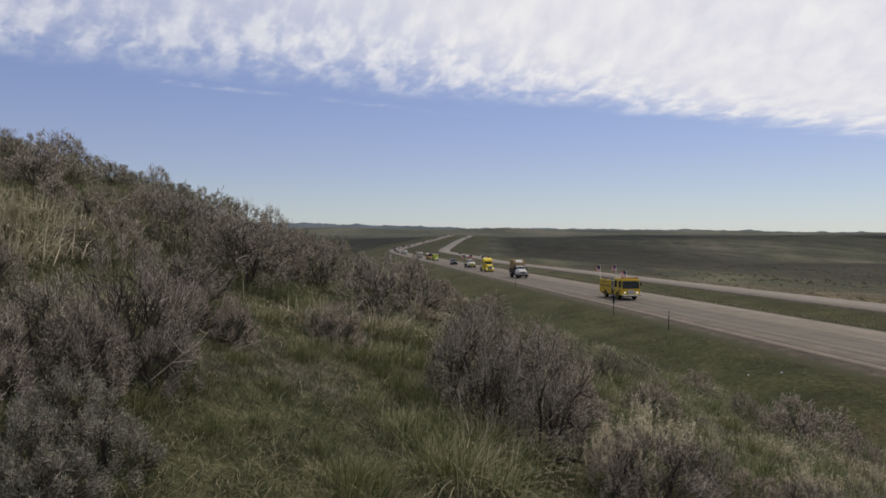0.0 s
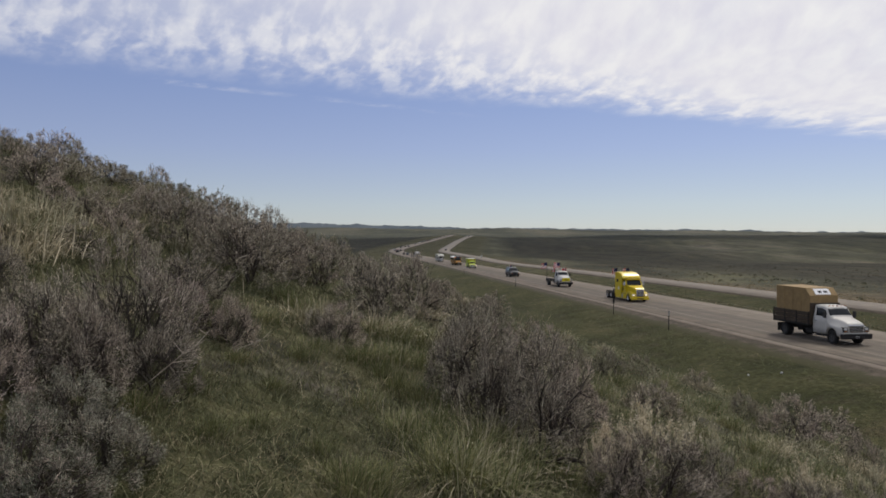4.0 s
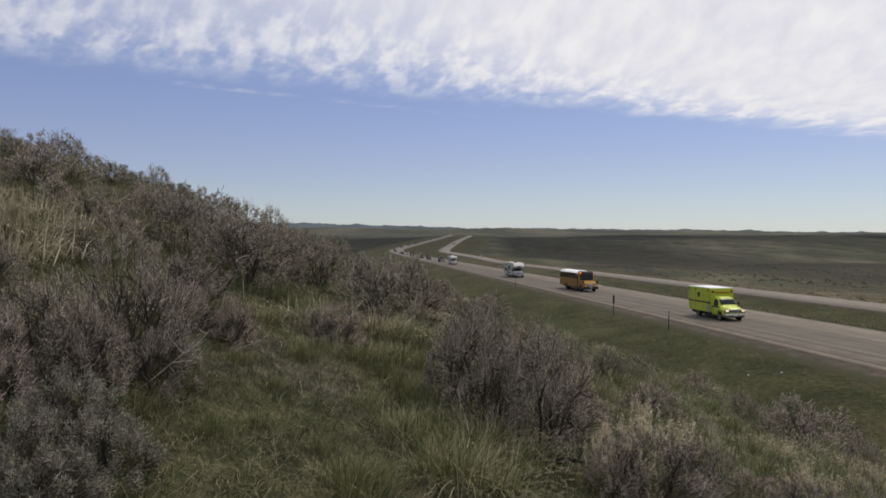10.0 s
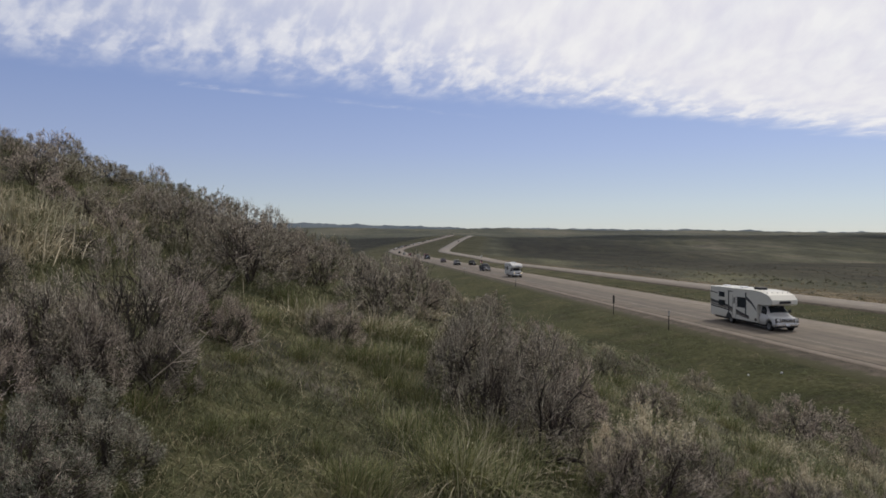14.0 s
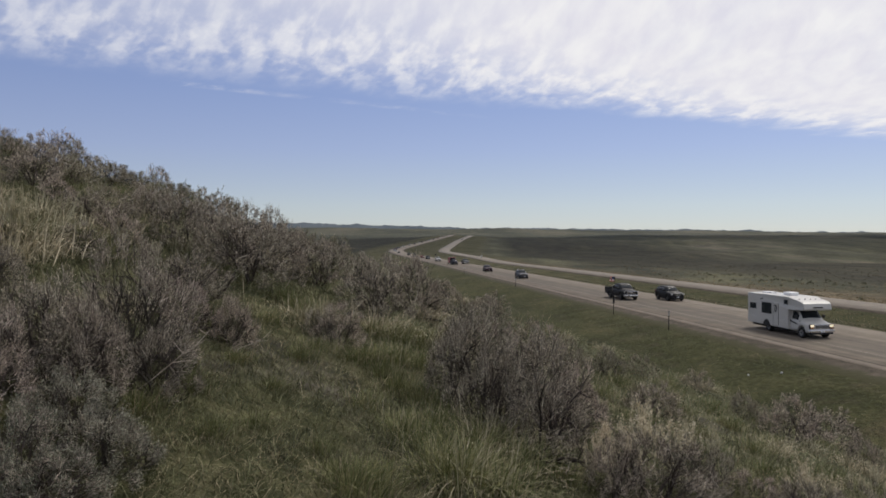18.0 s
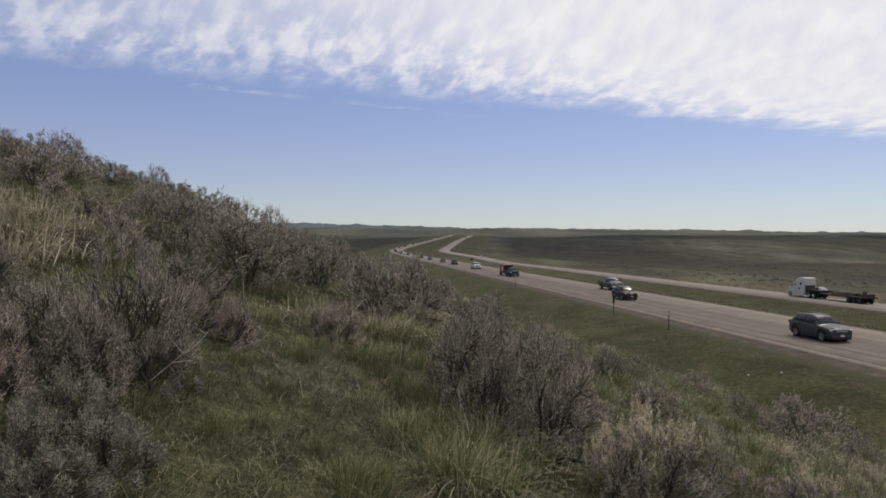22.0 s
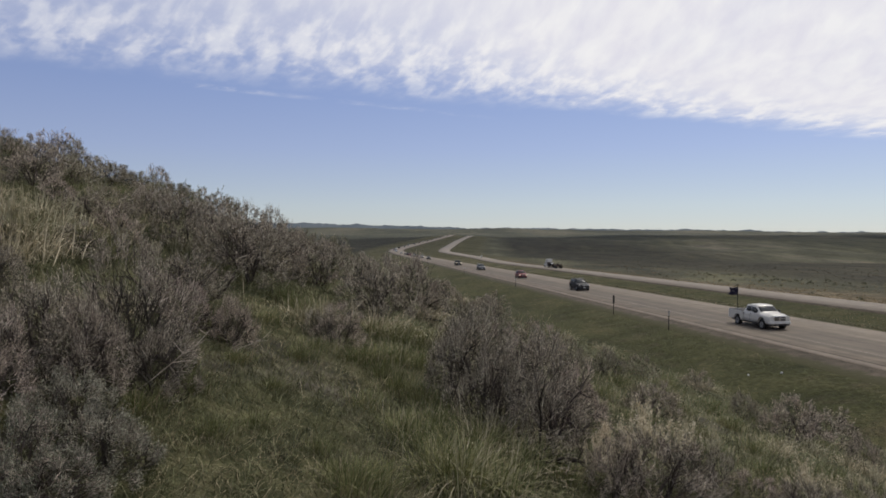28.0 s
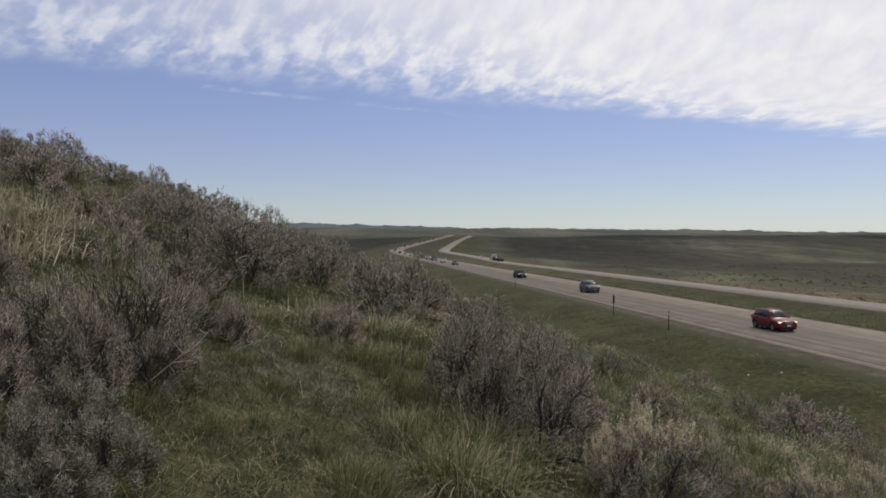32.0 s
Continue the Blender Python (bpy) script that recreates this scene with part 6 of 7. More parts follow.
    if newer:
        part("brand_bar", prism([(-0.32, 2.26), (-0.32, 2.46), (-0.262, 2.46), (-0.262, 2.26)], -0.50, 0.50, 0), STRIPEDARK, ob, "dark plain bar on the bunk")
        part("emblem", prism([(-0.72, 2.74), (-0.95, 2.90), (-0.94, 2.93), (-0.69, 2.77)], -0.25, 0.25, 0), STRIPEDARK, ob)
    else:
        part("brand_bar", box(-0.60, -0.42, -0.40, 0.40, 2.26, 2.36, 0), STRIPEDARK, ob, "dark plain bar under the bunk")
    for i in range(5):
        part("clearance_light", box(-1.35, -1.27, -0.9 + i * 0.45 - 0.03, -0.9 + i * 0.45 + 0.03, H - 0.16, H - 0.10, 0.01), TRIM, ob)
    part("ladder", joined(*[box(-L - 0.10, -L - 0.07, -0.95, -0.60, 0.9 + 0.33 * i, 0.93 + 0.33 * i, 0) for i in range(7)], box(-L - 0.10, -L, -0.97, -0.94, 0.8, H, 0), box(-L - 0.10, -L, -0.61, -0.58, 0.8, H, 0)), STEEL, ob)
    return ob


def fire_engine():
    ob = thing("fire_engine", "yellow fire engine with a flat cab and flags at its rear", "fire engine")
    p = PAINT["fire_yellow"]
    hw, r = 1.22, 0.50
    prof = arch_line((-1.55,), r * 1.15, 0.62, -2.80, -0.02) + [(0.0, 0.70), (0.0, 1.45), (-2.80, 1.45)]
    part("cab_lower", prism(prof, -hw, hw, 0.05), p, ob)
    c = Cabin(ob, 0.0, -2.80, hw, 1.42, -0.22, -2.76, hw * 0.95, 2.72, p, "cab_upper", 0.07)
    c.glaze(((0.08, 0.38), (0.60, 0.90)), lo=0.14, hi=0.78, screen=(0.03, 0.97, 0.05, 0.80), rear=False)
    part("windshield_post", slab([c.front(0.48, 0.05), c.front(0.52, 0.05), c.front(0.52, 0.80), c.front(0.48, 0.80)], (1, 0, 0.15), off=0.02), TRIM, ob)
    part("roof_cap", box(-2.65, -0.32, -1.05, 1.05, 2.70, 2.80, 0.04), p, ob)
    part("pump_panel", box(-3.72, -2.82, -1.16, 1.16, 0.62, 2.45, 0.03), STEEL, ob, "steel pump panel")
    for s in (-1, 1):
        for k in range(4):
            part("gauge", box(-3.5 + 0.2 * k, -3.38 + 0.2 * k, *sorted((s * 1.15, s * 1.19)), 1.5, 1.62, 0.01), TRIM, ob)
        part("pump_cover", box(-3.68, -2.88, *sorted((s * 1.15, s * 1.175)), 0.66, 1.2, 0.02), FRAME, ob)
    rear = arch_line((-5.72,), r * 1.15, 0.60, -7.95, -3.72) + [(-3.72, 2.42), (-7.95, 2.42)]
    part("rear_body", prism(rear, -hw, hw, 0.04), p, ob)
    part("hose_bed", box(-7.7, -4.0, -0.9, 0.9, 2.40, 2.52, 0.02), FRAME, ob)
    part("underbody", box(-7.7, -0.2, -0.95, 0.95, 0.42, 0.9, 0.02), FRAME, ob)
    for s in (-1, 1):
        y0, y1 = sorted((s * (hw - 0.01), s * (hw + 0.012)))
        part("side_stripe", box(-7.9, -3.77, y0, y1, 1.52, 1.66, 0), STRIPEDARK, ob, "black side stripe")
        part("lettering_bar", box(-7.1, -4.9, y0, y1, 2.04, 2.14, 0), STRIPEDARK, ob, "dark plain bar of writing")
        for x in (-4.7, -6.5, -7.88):
            part("locker_seam", box(x - 0.01, x + 0.01, y0, y1, 0.75, 2.3, 0), TRIM, ob)
        part("door_badge", prism([(-1.2, 1.18), (-0.85, 1.40), (-0.65, 1.25), (-0.9, 1.02)], y0, y1, 0), STRIPEDARK, ob, "dark badge on the cab door")
    wheels(ob, (-1.55, -5.72), hw, r, 0.30, DARKGOLD)
    for s in (-1, 1):
        part("running_board", box(-3.7, -2.2, *sorted((s * 1.0, s * 1.30)), 0.42, 0.52, 0.02), STEEL, ob)
        part("arch_lining", prism([(-1.55 + 0.54 * math.cos(a), 0.62 + 0.54 * math.sin(a)) for a in np.linspace(0, math.pi, 11)], *sorted((s * 0.5, s * 0.92)), 0), FRAME, ob)
        for k in range(3):
            part("hose_outlet", box(-3.55 + 0.22 * k, -3.43 + 0.22 * k, *sorted((s * 1.15, s * 1.24)), 1.28, 1.40, 0.02), CHROME, ob)
        part("pump_recess", box(-3.62, -2.92, *sorted((s * 1.15, s * 1.168)), 1.75, 2.30, 0.02), PAINT["grey"], ob)
        part("chevron_badge", prism([(-2.72, 1.05), (-2.5, 1.30), (-2.25, 1.30), (-2.47, 1.05)], *sorted((s * 1.21, s * 1.232)), 0), STRIPEDARK, ob)
    part("bumper", box(-0.08, 0.42, -1.22, 1.22, 0.56, 0.76, 0.04), CHROME, ob)
    grille(ob, 0.03, 0.86, 0.84, 1.34, 6, CHROME, STEEL)
    lamp_pair(ob, 0.03, 0.80, 1.02, 0.42, 0.24, STEEL, 0.08, "lamp_bezel")
    lamp_pair(ob, 0.05, 0.80, 1.00, 0.26, 0.14, LIT, 0.05)
    for k, (y, m) in enumerate(((-0.85, REDLENS), (-0.3, AMBER), (0.3, AMBER), (0.85, REDLENS))):
        part("beacon", box(-0.62, -0.38, y - 0.22, y + 0.22, 2.78, 2.92, 0.03), m, ob)
    part("siren", box(-1.0, -0.7, -0.15, 0.15, 2.78, 2.94, 0.05), CHROME, ob)
    mirrors(ob, -0.12, 1.20, 1.85, 0.24, 0.42, TRIM)
    handles(ob, (-1.05, -2.65), hw, 1.32, TRIM)
    for x, y, ph in ((-7.85, -1.15, 0.2), (-7.85, 1.15, 1.4), (-4.2, 1.1, 2.0)):
        pole(ob, x, y, 1.2, 4.25 if x < -6 else 3.6, 0.035, FLAGWHITE)
        flag(ob, x, y, 4.15 if x < -6 else 3.55, 0.85, 0.72, "striped", ph)
    return ob


def hood_truck(ob, paint, lamps, big=1.0, face=None, end=-3.05):
    """The bonneted cab of a medium truck."""
    hw, r = 1.10, 0.48
    sh = Shell([(0, hw * 0.84), (-0.12, hw * 0.92), (-0.5, hw * 1.0), (-1.5, hw), (-1.75, hw * 0.95), (end, hw * 0.95)],
               [(0, 1.44), (-0.10, 1.56), (-0.5, 1.68), (-1.42, 1.86), (-1.95, 2.55), (-2.3, 2.64), (end, 2.64)],
               [(0, hw * 0.56), (-0.6, hw * 0.62), (-1.30, hw * 0.76), (-1.45, hw * 0.86), (-1.95, hw * 0.76), (end, hw * 0.78)],
               [(0, 1.20), (-0.5, 1.30), (-1.3, 1.42), (-1.6, 1.76), (end, 1.76)],
               [(0, 0.66), (-0.1, 0.60), (end, 0.58)], (-1.05,), r * 1.24, r + 0.04)
    part("hood", sh.body(0.0, end), paint, ob)
    glaze_shell(ob, sh, -1.42, -1.95, end, None, (-1.72, -2.85), band=False)
    for i in range(5):
        part("cab_light", box(-1.95, -1.82, -0.6 + 0.3 * i - 0.05, -0.6 + 0.3 * i + 0.05, 2.61, 2.67, 0.01), AMBER, ob)
    if face:
        part("banner", box(-0.02, 0.05, -0.66, 0.66, 0.98, 1.56, 0.01), face, ob, "yellow banner over the grille")
        for z in (1.14, 1.32):
            part("banner_bar", box(0.045, 0.056, -0.30, 0.30, z, z + 0.07, 0), STRIPEDARK, ob)
    else:
        part("grille_shell", box(-0.1, 0.02, -0.60, 0.60, 0.92, 1.46, 0.05), CHROME, ob)
        grille(ob, 0.035, 1.02, 0.98, 1.40, 4, STEEL, TRIM)
    lamp_pair(ob, 0.012, 0.80, 1.12, 0.34, 0.36, TRIM, 0.30, "lamp_surround")
    lamp_pair(ob, 0.02, 0.80, 1.18, 0.24, 0.17, lamps, 0.14)
    lamp_pair(ob, 0.02, 0.80, 1.01, 0.22, 0.07, AMBER, 0.12, "turn_signal")
    for s in (-1, 1):
        part("arch_lining", prism([(-1.05 + 0.56 * math.cos(a), 0.60 + 0.56 * math.sin(a)) for a in np.linspace(0, math.pi, 11)], *sorted((s * 0.5, s * 0.98)), 0), FRAME, ob)
    part("tow_hook_bar", box(0.14, 0.20, -0.55, 0.55, 0.58, 0.66, 0.02), TRIM, ob)
    part("bumper", box(-0.12, 0.16, -1.14, 1.14, 0.48, 0.84, 0.04), FRAME, ob)
    number_plate(ob, 0.175, 0.56)
    mirrors(ob, -1.62, 1.02, 1.80, 0.26, 0.46)
    handles(ob, (-2.75,), hw * 0.945, 1.50, TRIM)
    seams(ob, (-1.66, -2.92), hw * 0.945, 0.8, 1.72)
    part("step", box(-2.7, -1.75, -1.12, 1.12, 0.46, 0.58, 0.02), FRAME, ob)
    return r


def load_truck():
    ob = thing("crate_truck", "white truck carrying a big tan wooden crate", "truck")
    r = hood_truck(ob, PAINT["white"], LAMP)
    part("chassis", box(-7.3, -0.4, -0.45, 0.45, 0.62, 0.90, 0.02), FRAME, ob)
    part("bed_floor", box(-7.6, -3.15, -1.22, 1.22, 1.02, 1.18, 0.02), FRAME, ob)
    for s in (-1, 1):
        for z in (1.19, 1.49, 1.79):
            part("side_board", box(-7.6, -3.2, *sorted((s * 1.18, s * 1.24)), z, z + 0.275, 0.008), WOODDARK, ob)
        for x in (-7.5, -6.1, -4.7, -3.3):
            part("stake", box(x - 0.04, x + 0.04, *sorted((s * 1.23, s * 1.27)), 1.05, 2.10, 0), FRAME, ob)
        part("fuel_tank", box(-3.9, -3.1, *sorted((s * 0.6, s * 1.05)), 0.5, 0.88, 0.06), FRAME, ob)
        part("mud_flap", box(-7.15, -7.1, *sorted((s * 0.62, s * 1.15)), 0.25, 0.9, 0), TRIM, ob)
    part("head_board", box(-3.22, -3.12, -1.2, 1.2, 1.15, 2.75, 0.02), WOODDARK, ob)
    crate = part("crate", prism([(-7.3, 1.20), (-3.28, 1.20), (-3.28, 3.28), (-3.80, 3.84), (-7.3, 3.88)], -1.15, 1.15, 0.03), PLY, ob, "big tan plywood crate")
    part("sign", slab([(-3.34, -0.62, 3.345), (-3.34, 0.62, 3.345), (-3.72, 0.62, 3.754), (-3.72, -0.62, 3.754)], (0.75, 0, 0.64), off=0.03), WHITEROOF, crate, "white sign board")
    for y in (-0.35, 0.1):
        part("sign_bar", slab([(-3.45, y, 3.463), (-3.45, y + 0.3, 3.463), (-3.58, y + 0.3, 3.603), (-3.58, y, 3.603)], (0.75, 0, 0.64), off=0.04), STRIPEDARK, crate)
    for x in (-6.3, -5.3, -4.3):
        for s in (-1, 1):
            part("batten", box(x - 0.05, x + 0.05, *sorted((s * 1.145, s * 1.172)), 1.25, 3.84, 0), PLY, crate)
    wheels(ob, (-1.05,), 1.08, r, 0.28, DULLRIM)
    wheels(ob, (-6.25,), 1.16, r, 0.50, DULLRIM)
    return ob


def bare_truck():
    ob = thing("chassis_truck", "white truck with a bare black frame and four flags", "truck")
    r = hood_truck(ob, PAINT["white"], LAMP, 1.0, BANNER)
    for s in (-1, 1):
        part("frame_rail", box(-7.9, -0.4, *sorted((s * 0.36, s * 0.50)), 0.78, 1.06, 0.02), FRAME, ob)
        part("fuel_tank", box(-4.1, -3.2, *sorted((s * 0.55, s * 1.0)), 0.55, 1.0, 0.05), FRAME, ob)
    part("deck", box(-8.0, -3.9, -0.52, 0.52, 1.06, 1.12, 0.02), FRAME, ob)
    part("tool_chest", box(-3.9, -3.2, -0.95, 0.95, 0.72, 1.22, 0.03), FRAME, ob)
    part("rear_beam", box(-8.1, -7.9, -1.15, 1.15, 0.62, 1.16, 0.02), FRAME, ob)
    part("headache_rack", joined(box(-3.3, -3.2, -1.0, 1.0, 1.1, 1.2, 0), box(-3.3, -3.2, -1.0, -0.9, 1.1, 2.0, 0), box(-3.3, -3.2, 0.9, 1.0, 1.1, 2.0, 0)), FRAME, ob)
    part("winch", prism([(-5.1, 1.15), (-4.7, 1.15), (-4.6, 1.75), (-4.72, 1.80)], -0.12, 0.12, 0.02), FRAME, ob)
    for y, ph in ((-1.0, 0.3), (1.0, 1.9)):
        pole(ob, -7.98 if y < 0 else -6.6, y, 1.0, 3.95, 0.045)
        flag(ob, -7.98 if y < 0 else -6.6, y, 3.92, 1.35, 1.0, "striped", ph)
    for y, ph in ((-1.0, 1.0), (1.0, 2.4)):
        pole(ob, -3.12, y, 1.1, 3.12, 0.018)
        flag(ob, -3.12, y, 3.12, 0.62, 0.66, "banded", ph)
    wheels(ob, (-1.05,), 1.10, r, 0.28, DULLRIM)
    wheels(ob, (-6.9,), 1.16, r, 0.50, DULLRIM)
    return ob


def tractor(ob, paint, wrap, lamps):
    """A road tractor with a raised sleeper: nose at x = 0."""
    hw, r = 1.02, 0.51
    prof = [(-2.6, 0.9), (-0.05, 0.85), (0.02, 0.95), (0.02, 1.60), (-0.20, 1.73), (-1.6, 1.97), (-2.6, 2.02)]
    part("hood", prism(prof, -hw, hw, 0.10, lambda x, z: 1 - 0.44 * max(0.0, (x + 2.0) / 2.0)), paint, ob)
    for s in (-1, 1):
        prof = arch_line((-1.15,), r * 1.17, 0.42, -2.15, -0.12) + [(-0.06, 0.56), (-0.06, 0.98), (-0.25, 1.12), (-0.85, 1.26), (-1.55, 1.22), (-2.15, 0.98)]
        part("fender", prism(prof, *sorted((s * 0.45, s * 1.10)), 0.07), paint, ob)
    c = Cabin(ob, -1.65, -3.05, 1.02, 1.95, -2.20, -3.05, 0.92, 2.72, paint, "cab", 0.06)
    c.glaze(((0.36, 0.86),), lo=0.10, hi=0.82, screen=(0.04, 0.96, 0.06, 0.94), rear=False)
    part("cab_lower", box(-3.05, -1.9, -1.04, 1.04, 0.62, 2.0, 0.04), paint, ob)
    part("sleeper", prism([(-5.25, 0.62), (-3.02, 0.62), (-3.02, 2.66), (-2.50, 2.84), (-2.75, 3.10), (-3.3, 3.42), (-4.0, 3.58), (-4.9, 3.60), (-5.25, 3.50)], -1.20, 1.20, 0.12, lambda x, z: 1 - 0.06 * max(0.0, z - 2.7)), paint, ob)
    part("sun_visor", box(-2.35, -1.95, -0.95, 0.95, 2.66, 2.76, 0.03), paint, ob)
    for i in range(5):
        part("cab_light", box(-2.66, -2.52, -0.7 + 0.35 * i - 0.05, -0.7 + 0.35 * i + 0.05, 2.92, 3.0, 0.02), AMBER, ob)
    for s in (-1, 1):
        y0, y1 = sorted((s * 1.185, s * 1.212))
        part("sleeper_window", box(-4.55, -4.05, y0, y1, 2.30, 2.68, 0.01), GLASS, ob)
        part("side_skirt", box(-5.2, -1.95, *sorted((s * 0.9, s * 1.16)), 0.32, 0.95, 0.06), paint, ob)
        part("skirt_seam", box(-5.2, -1.95, *sorted((s * 1.1, s * 1.168)), 0.96, 1.01, 0), STRIPEDARK, ob)
        part("battery_step", box(-3.1, -2.55, *sorted((s * 1.1, s * 1.172)), 0.38, 0.85, 0.02), STEEL, ob)
        part("badge", box(-4.1, -3.75, y0, y1, 1.35, 1.72, 0), FLAGWHITE if wrap else TRIM, ob)
        part("air_cleaner", box(-2.9, -2.72, *sorted((s * 1.02, s * 1.10)), 1.25, 1.75, 0.03), TRIM, ob)
    part("chassis", box(-8.0, -1.0, -0.42, 0.42, 0.70, 1.02, 0.02), FRAME, ob)
    part("fifth_wheel", prism([(-7.75, 1.02), (-6.5, 1.02), (-6.6, 1.22), (-7.5, 1.22)], -0.5, 0.5, 0.03), FRAME, ob)
    part("deck_plate", box(-6.2, -5.3, -0.7, 0.7, 1.03, 1.08, 0), STEEL, ob)
    part("rear_wall", box(-5.32, -5.24, -1.0, 1.0, 0.9, 2.2, 0.02), STRIPEDARK if wrap else RUST, ob)
    part("rear_fairing", box(-5.30, -5.24, -1.0, 1.0, 2.22, 3.35, 0.02), STRIPEDARK if wrap else paint, ob)
    wheels(ob, (-1.15,), 1.12, r, 0.28, CHROME)
    wheels(ob, (-6.45, -7.75), 1.22, r, 0.52, CHROME)
    for x in (-8.3,):
        for s in (-1, 1):
            part("mud_flap", box(x, x + 0.04, *sorted((s * 0.65, s * 1.2)), 0.25, 1.0, 0), TRIM, ob)
    part("grille_surround", box(-0.12, 0.045, -0.50, 0.50, 0.70, 1.58, 0.06), CHROME, ob)
    grille(ob, 0.055, 0.84, 0.76, 1.52, 2, CHROME, TRIM)
    for i in range(9):
        part("grille_rib", box(0.03, 0.075, -0.40 + 0.10 * i - 0.018, -0.40 + 0.10 * i + 0.018, 0.78, 1.50, 0), CHROME, ob)
    lamp_pair(ob, -0.045, 0.82, 0.88, 0.44, 0.28, CHROME, 0.3, "lamp_bezel")
    lamp_pair(ob, -0.03, 0.80, 0.88, 0.28, 0.16, lamps, 0.2)
    part("bumper", box(-0.30, 0.14, -1.12, 1.12, 0.30, 0.64, 0.06), paint, ob)
    part("bumper_vent", box(0.0, 0.147, -0.45, 0.45, 0.38, 0.50, 0.01), TRIM, ob)
    mirrors(ob, -1.95, 1.05, 1.95, 0.32, 0.50, CHROME)
    handles(ob, (-2.8,), 1.04, 1.55, TRIM)


def yellow_tractor():
    ob = thing("semi_tractor", "bright yellow road tractor with sleeper and no trailer", "truck")
    tractor(ob, PAINT["semi_yellow"], True, LIT)
    for y, ph in ((-0.8, 0.5), (0.8, 2.2)):
        pole(ob, -5.4, y, 2.5, 4.05, 0.02)
        flag(ob, -5.4, y, 4.0, 0.85, 0.75, "striped", ph)
    return ob


def school_bus():
    ob = thing("school_bus", "yellow school bus with a white roof and black rub rails", "bus")
    p, hw, r = PAINT["bus"], 1.20, 0.50
    prof = arch_line((-1.35,), r * 1.15, 0.55, -2.55, -0.06) + [(0.0, 0.70), (0.0, 1.28), (-0.16, 1.42), (-1.5, 1.66), (-2.55, 1.70)]
    part("hood", prism(prof, -1.04, 1.04, 0.08, lambda x, z: 1 - 0.12 * max(0.0, (x + 1.6) / 1.6) * (1 if z > 1.0 else 0)), p, ob)
    L = 11.5
    shell = arch_line((-8.1,), r * 1.15, 0.62, -L, -1.85) + [(-1.75, 1.55), (-2.05, 2.62), (-2.25, 2.78), (-L, 2.78)]
    part("body", prism(shell, -hw, hw, 0.05), p, ob)
    roof = [(-hw, 2.74), (hw, 2.74)] + [(hw * math.cos(a), 2.74 + 0.38 * math.sin(a)) for a in np.linspace(0.12, math.pi - 0.12, 9)]
    n = len(roof)
    vs = [(-2.45, y, z) for y, z in roof] + [(-L + 0.05, y, z) for y, z in roof]
    part("roof", solid(vs, [tuple(range(n)), tuple(range(2 * n - 1, n - 1, -1))] + [(i, i + n, (i + 1) % n + n, (i + 1) % n) for i in range(n)]), WHITEROOF, ob, "white curved roof")
    part("front_cap", prism([(-2.50, 2.60), (-1.98, 2.60), (-2.08, 2.95), (-2.50, 3.10)], -1.10, 1.10, 0.06), STRIPEDARK, ob, "black front cap over the windshield")
    for k, y in enumerate((-0.92, -0.62, 0.62, 0.92)):
        part("warning_light", box(-2.10, -1.98, y - 0.10, y + 0.10, 2.74, 2.90, 0.02), AMBER_LIT if k == 0 else REDLENS, ob)
    part("windshield", slab([(-1.76, -1.05, 1.68), (-1.76, 1.05, 1.68), (-2.04, 1.05, 2.58), (-2.04, -1.05, 2.58)], (0.95, 0, 0.3), off=0.02), GLASS, ob)
    part("windshield_post", slab([(-1.76, -0.03, 1.68), (-1.76, 0.03, 1.68), (-2.04, 0.03, 2.58), (-2.04, -0.03, 2.58)], (0.95, 0, 0.3), off=0.03), STRIPEDARK, ob)
    for s in (-1, 1):
        y0, y1 = sorted((s * 1.19, s * 1.214))
        for i in range(12):
            x = -3.02 - 0.70 * i
            w = part("side_window", box(x - 0.61, x, y0, y1, 1.90, 2.64, 0.012), GLASS, ob)
            part("window_bar", box(x - 0.61, x, y0, y1 + 0.004 * s, 2.27, 2.30, 0), PAINT["bus"], w)
        part("arch_lining", prism([(-1.35 + 0.60 * math.cos(a), 0.55 + 0.60 * math.sin(a)) for a in np.linspace(0, math.pi, 11)], *sorted((s * 0.6, s * 1.075)), 0), FRAME, ob)
        part("crossing_arm", joined(box(-0.1, 0.26, *sorted((s * 1.0, s * 1.06)), 0.72, 0.78, 0), box(-L - 0.35, -L, *sorted((s * 1.0, s * 1.05)), 1.0, 1.06, 0), box(-L - 0.35, -L - 0.30, *sorted((s * 1.0, s * 1.05)), 1.0, 1.6, 0), box(-L - 0.35, -L, *sorted((s * 1.0, s * 1.05)), 1.55, 1.6, 0)), TRIM, ob)
        for z in (1.74, 1.40, 1.08, 0.80):
            part("rub_rail", box(-L + 0.05, -3.0, *sorted((s * 1.19, s * 1.225)), z, z + 0.055, 0.008), STRIPEDARK, ob)
        part("door", box(-2.85, -2.22, y0, y1, 0.66, 2.50, 0.012), STRIPEDARK if s < 0 else p, ob, "dark folding door" if s < 0 else "")
        part("front_window", box(-2.85, -2.22, *sorted((s * 1.2, s * 1.222)), 1.80, 2.50, 0.01), GLASS, ob)
        part("mirror_arm", joined(box(-0.30, -0.12, *sorted((s * 0.98, s * 1.22)), 1.35, 1.70, 0.04), box(-0.6, -0.25, *sorted((s * 1.0, s * 1.04)), 1.3, 1.35, 0)), TRIM, ob)
        part("skirt_box", box(-6.9, -5.9, *sorted((s * 0.8, s * 1.17)), 0.42, 0.66, 0.03), FRAME, ob)
    part("underbody", box(-L + 0.5, -0.5, -0.9, 0.9, 0.40, 0.85, 0.02), FRAME, ob)
    wheels(ob, (-1.35,), 1.10, r, 0.28, DULLRIM)
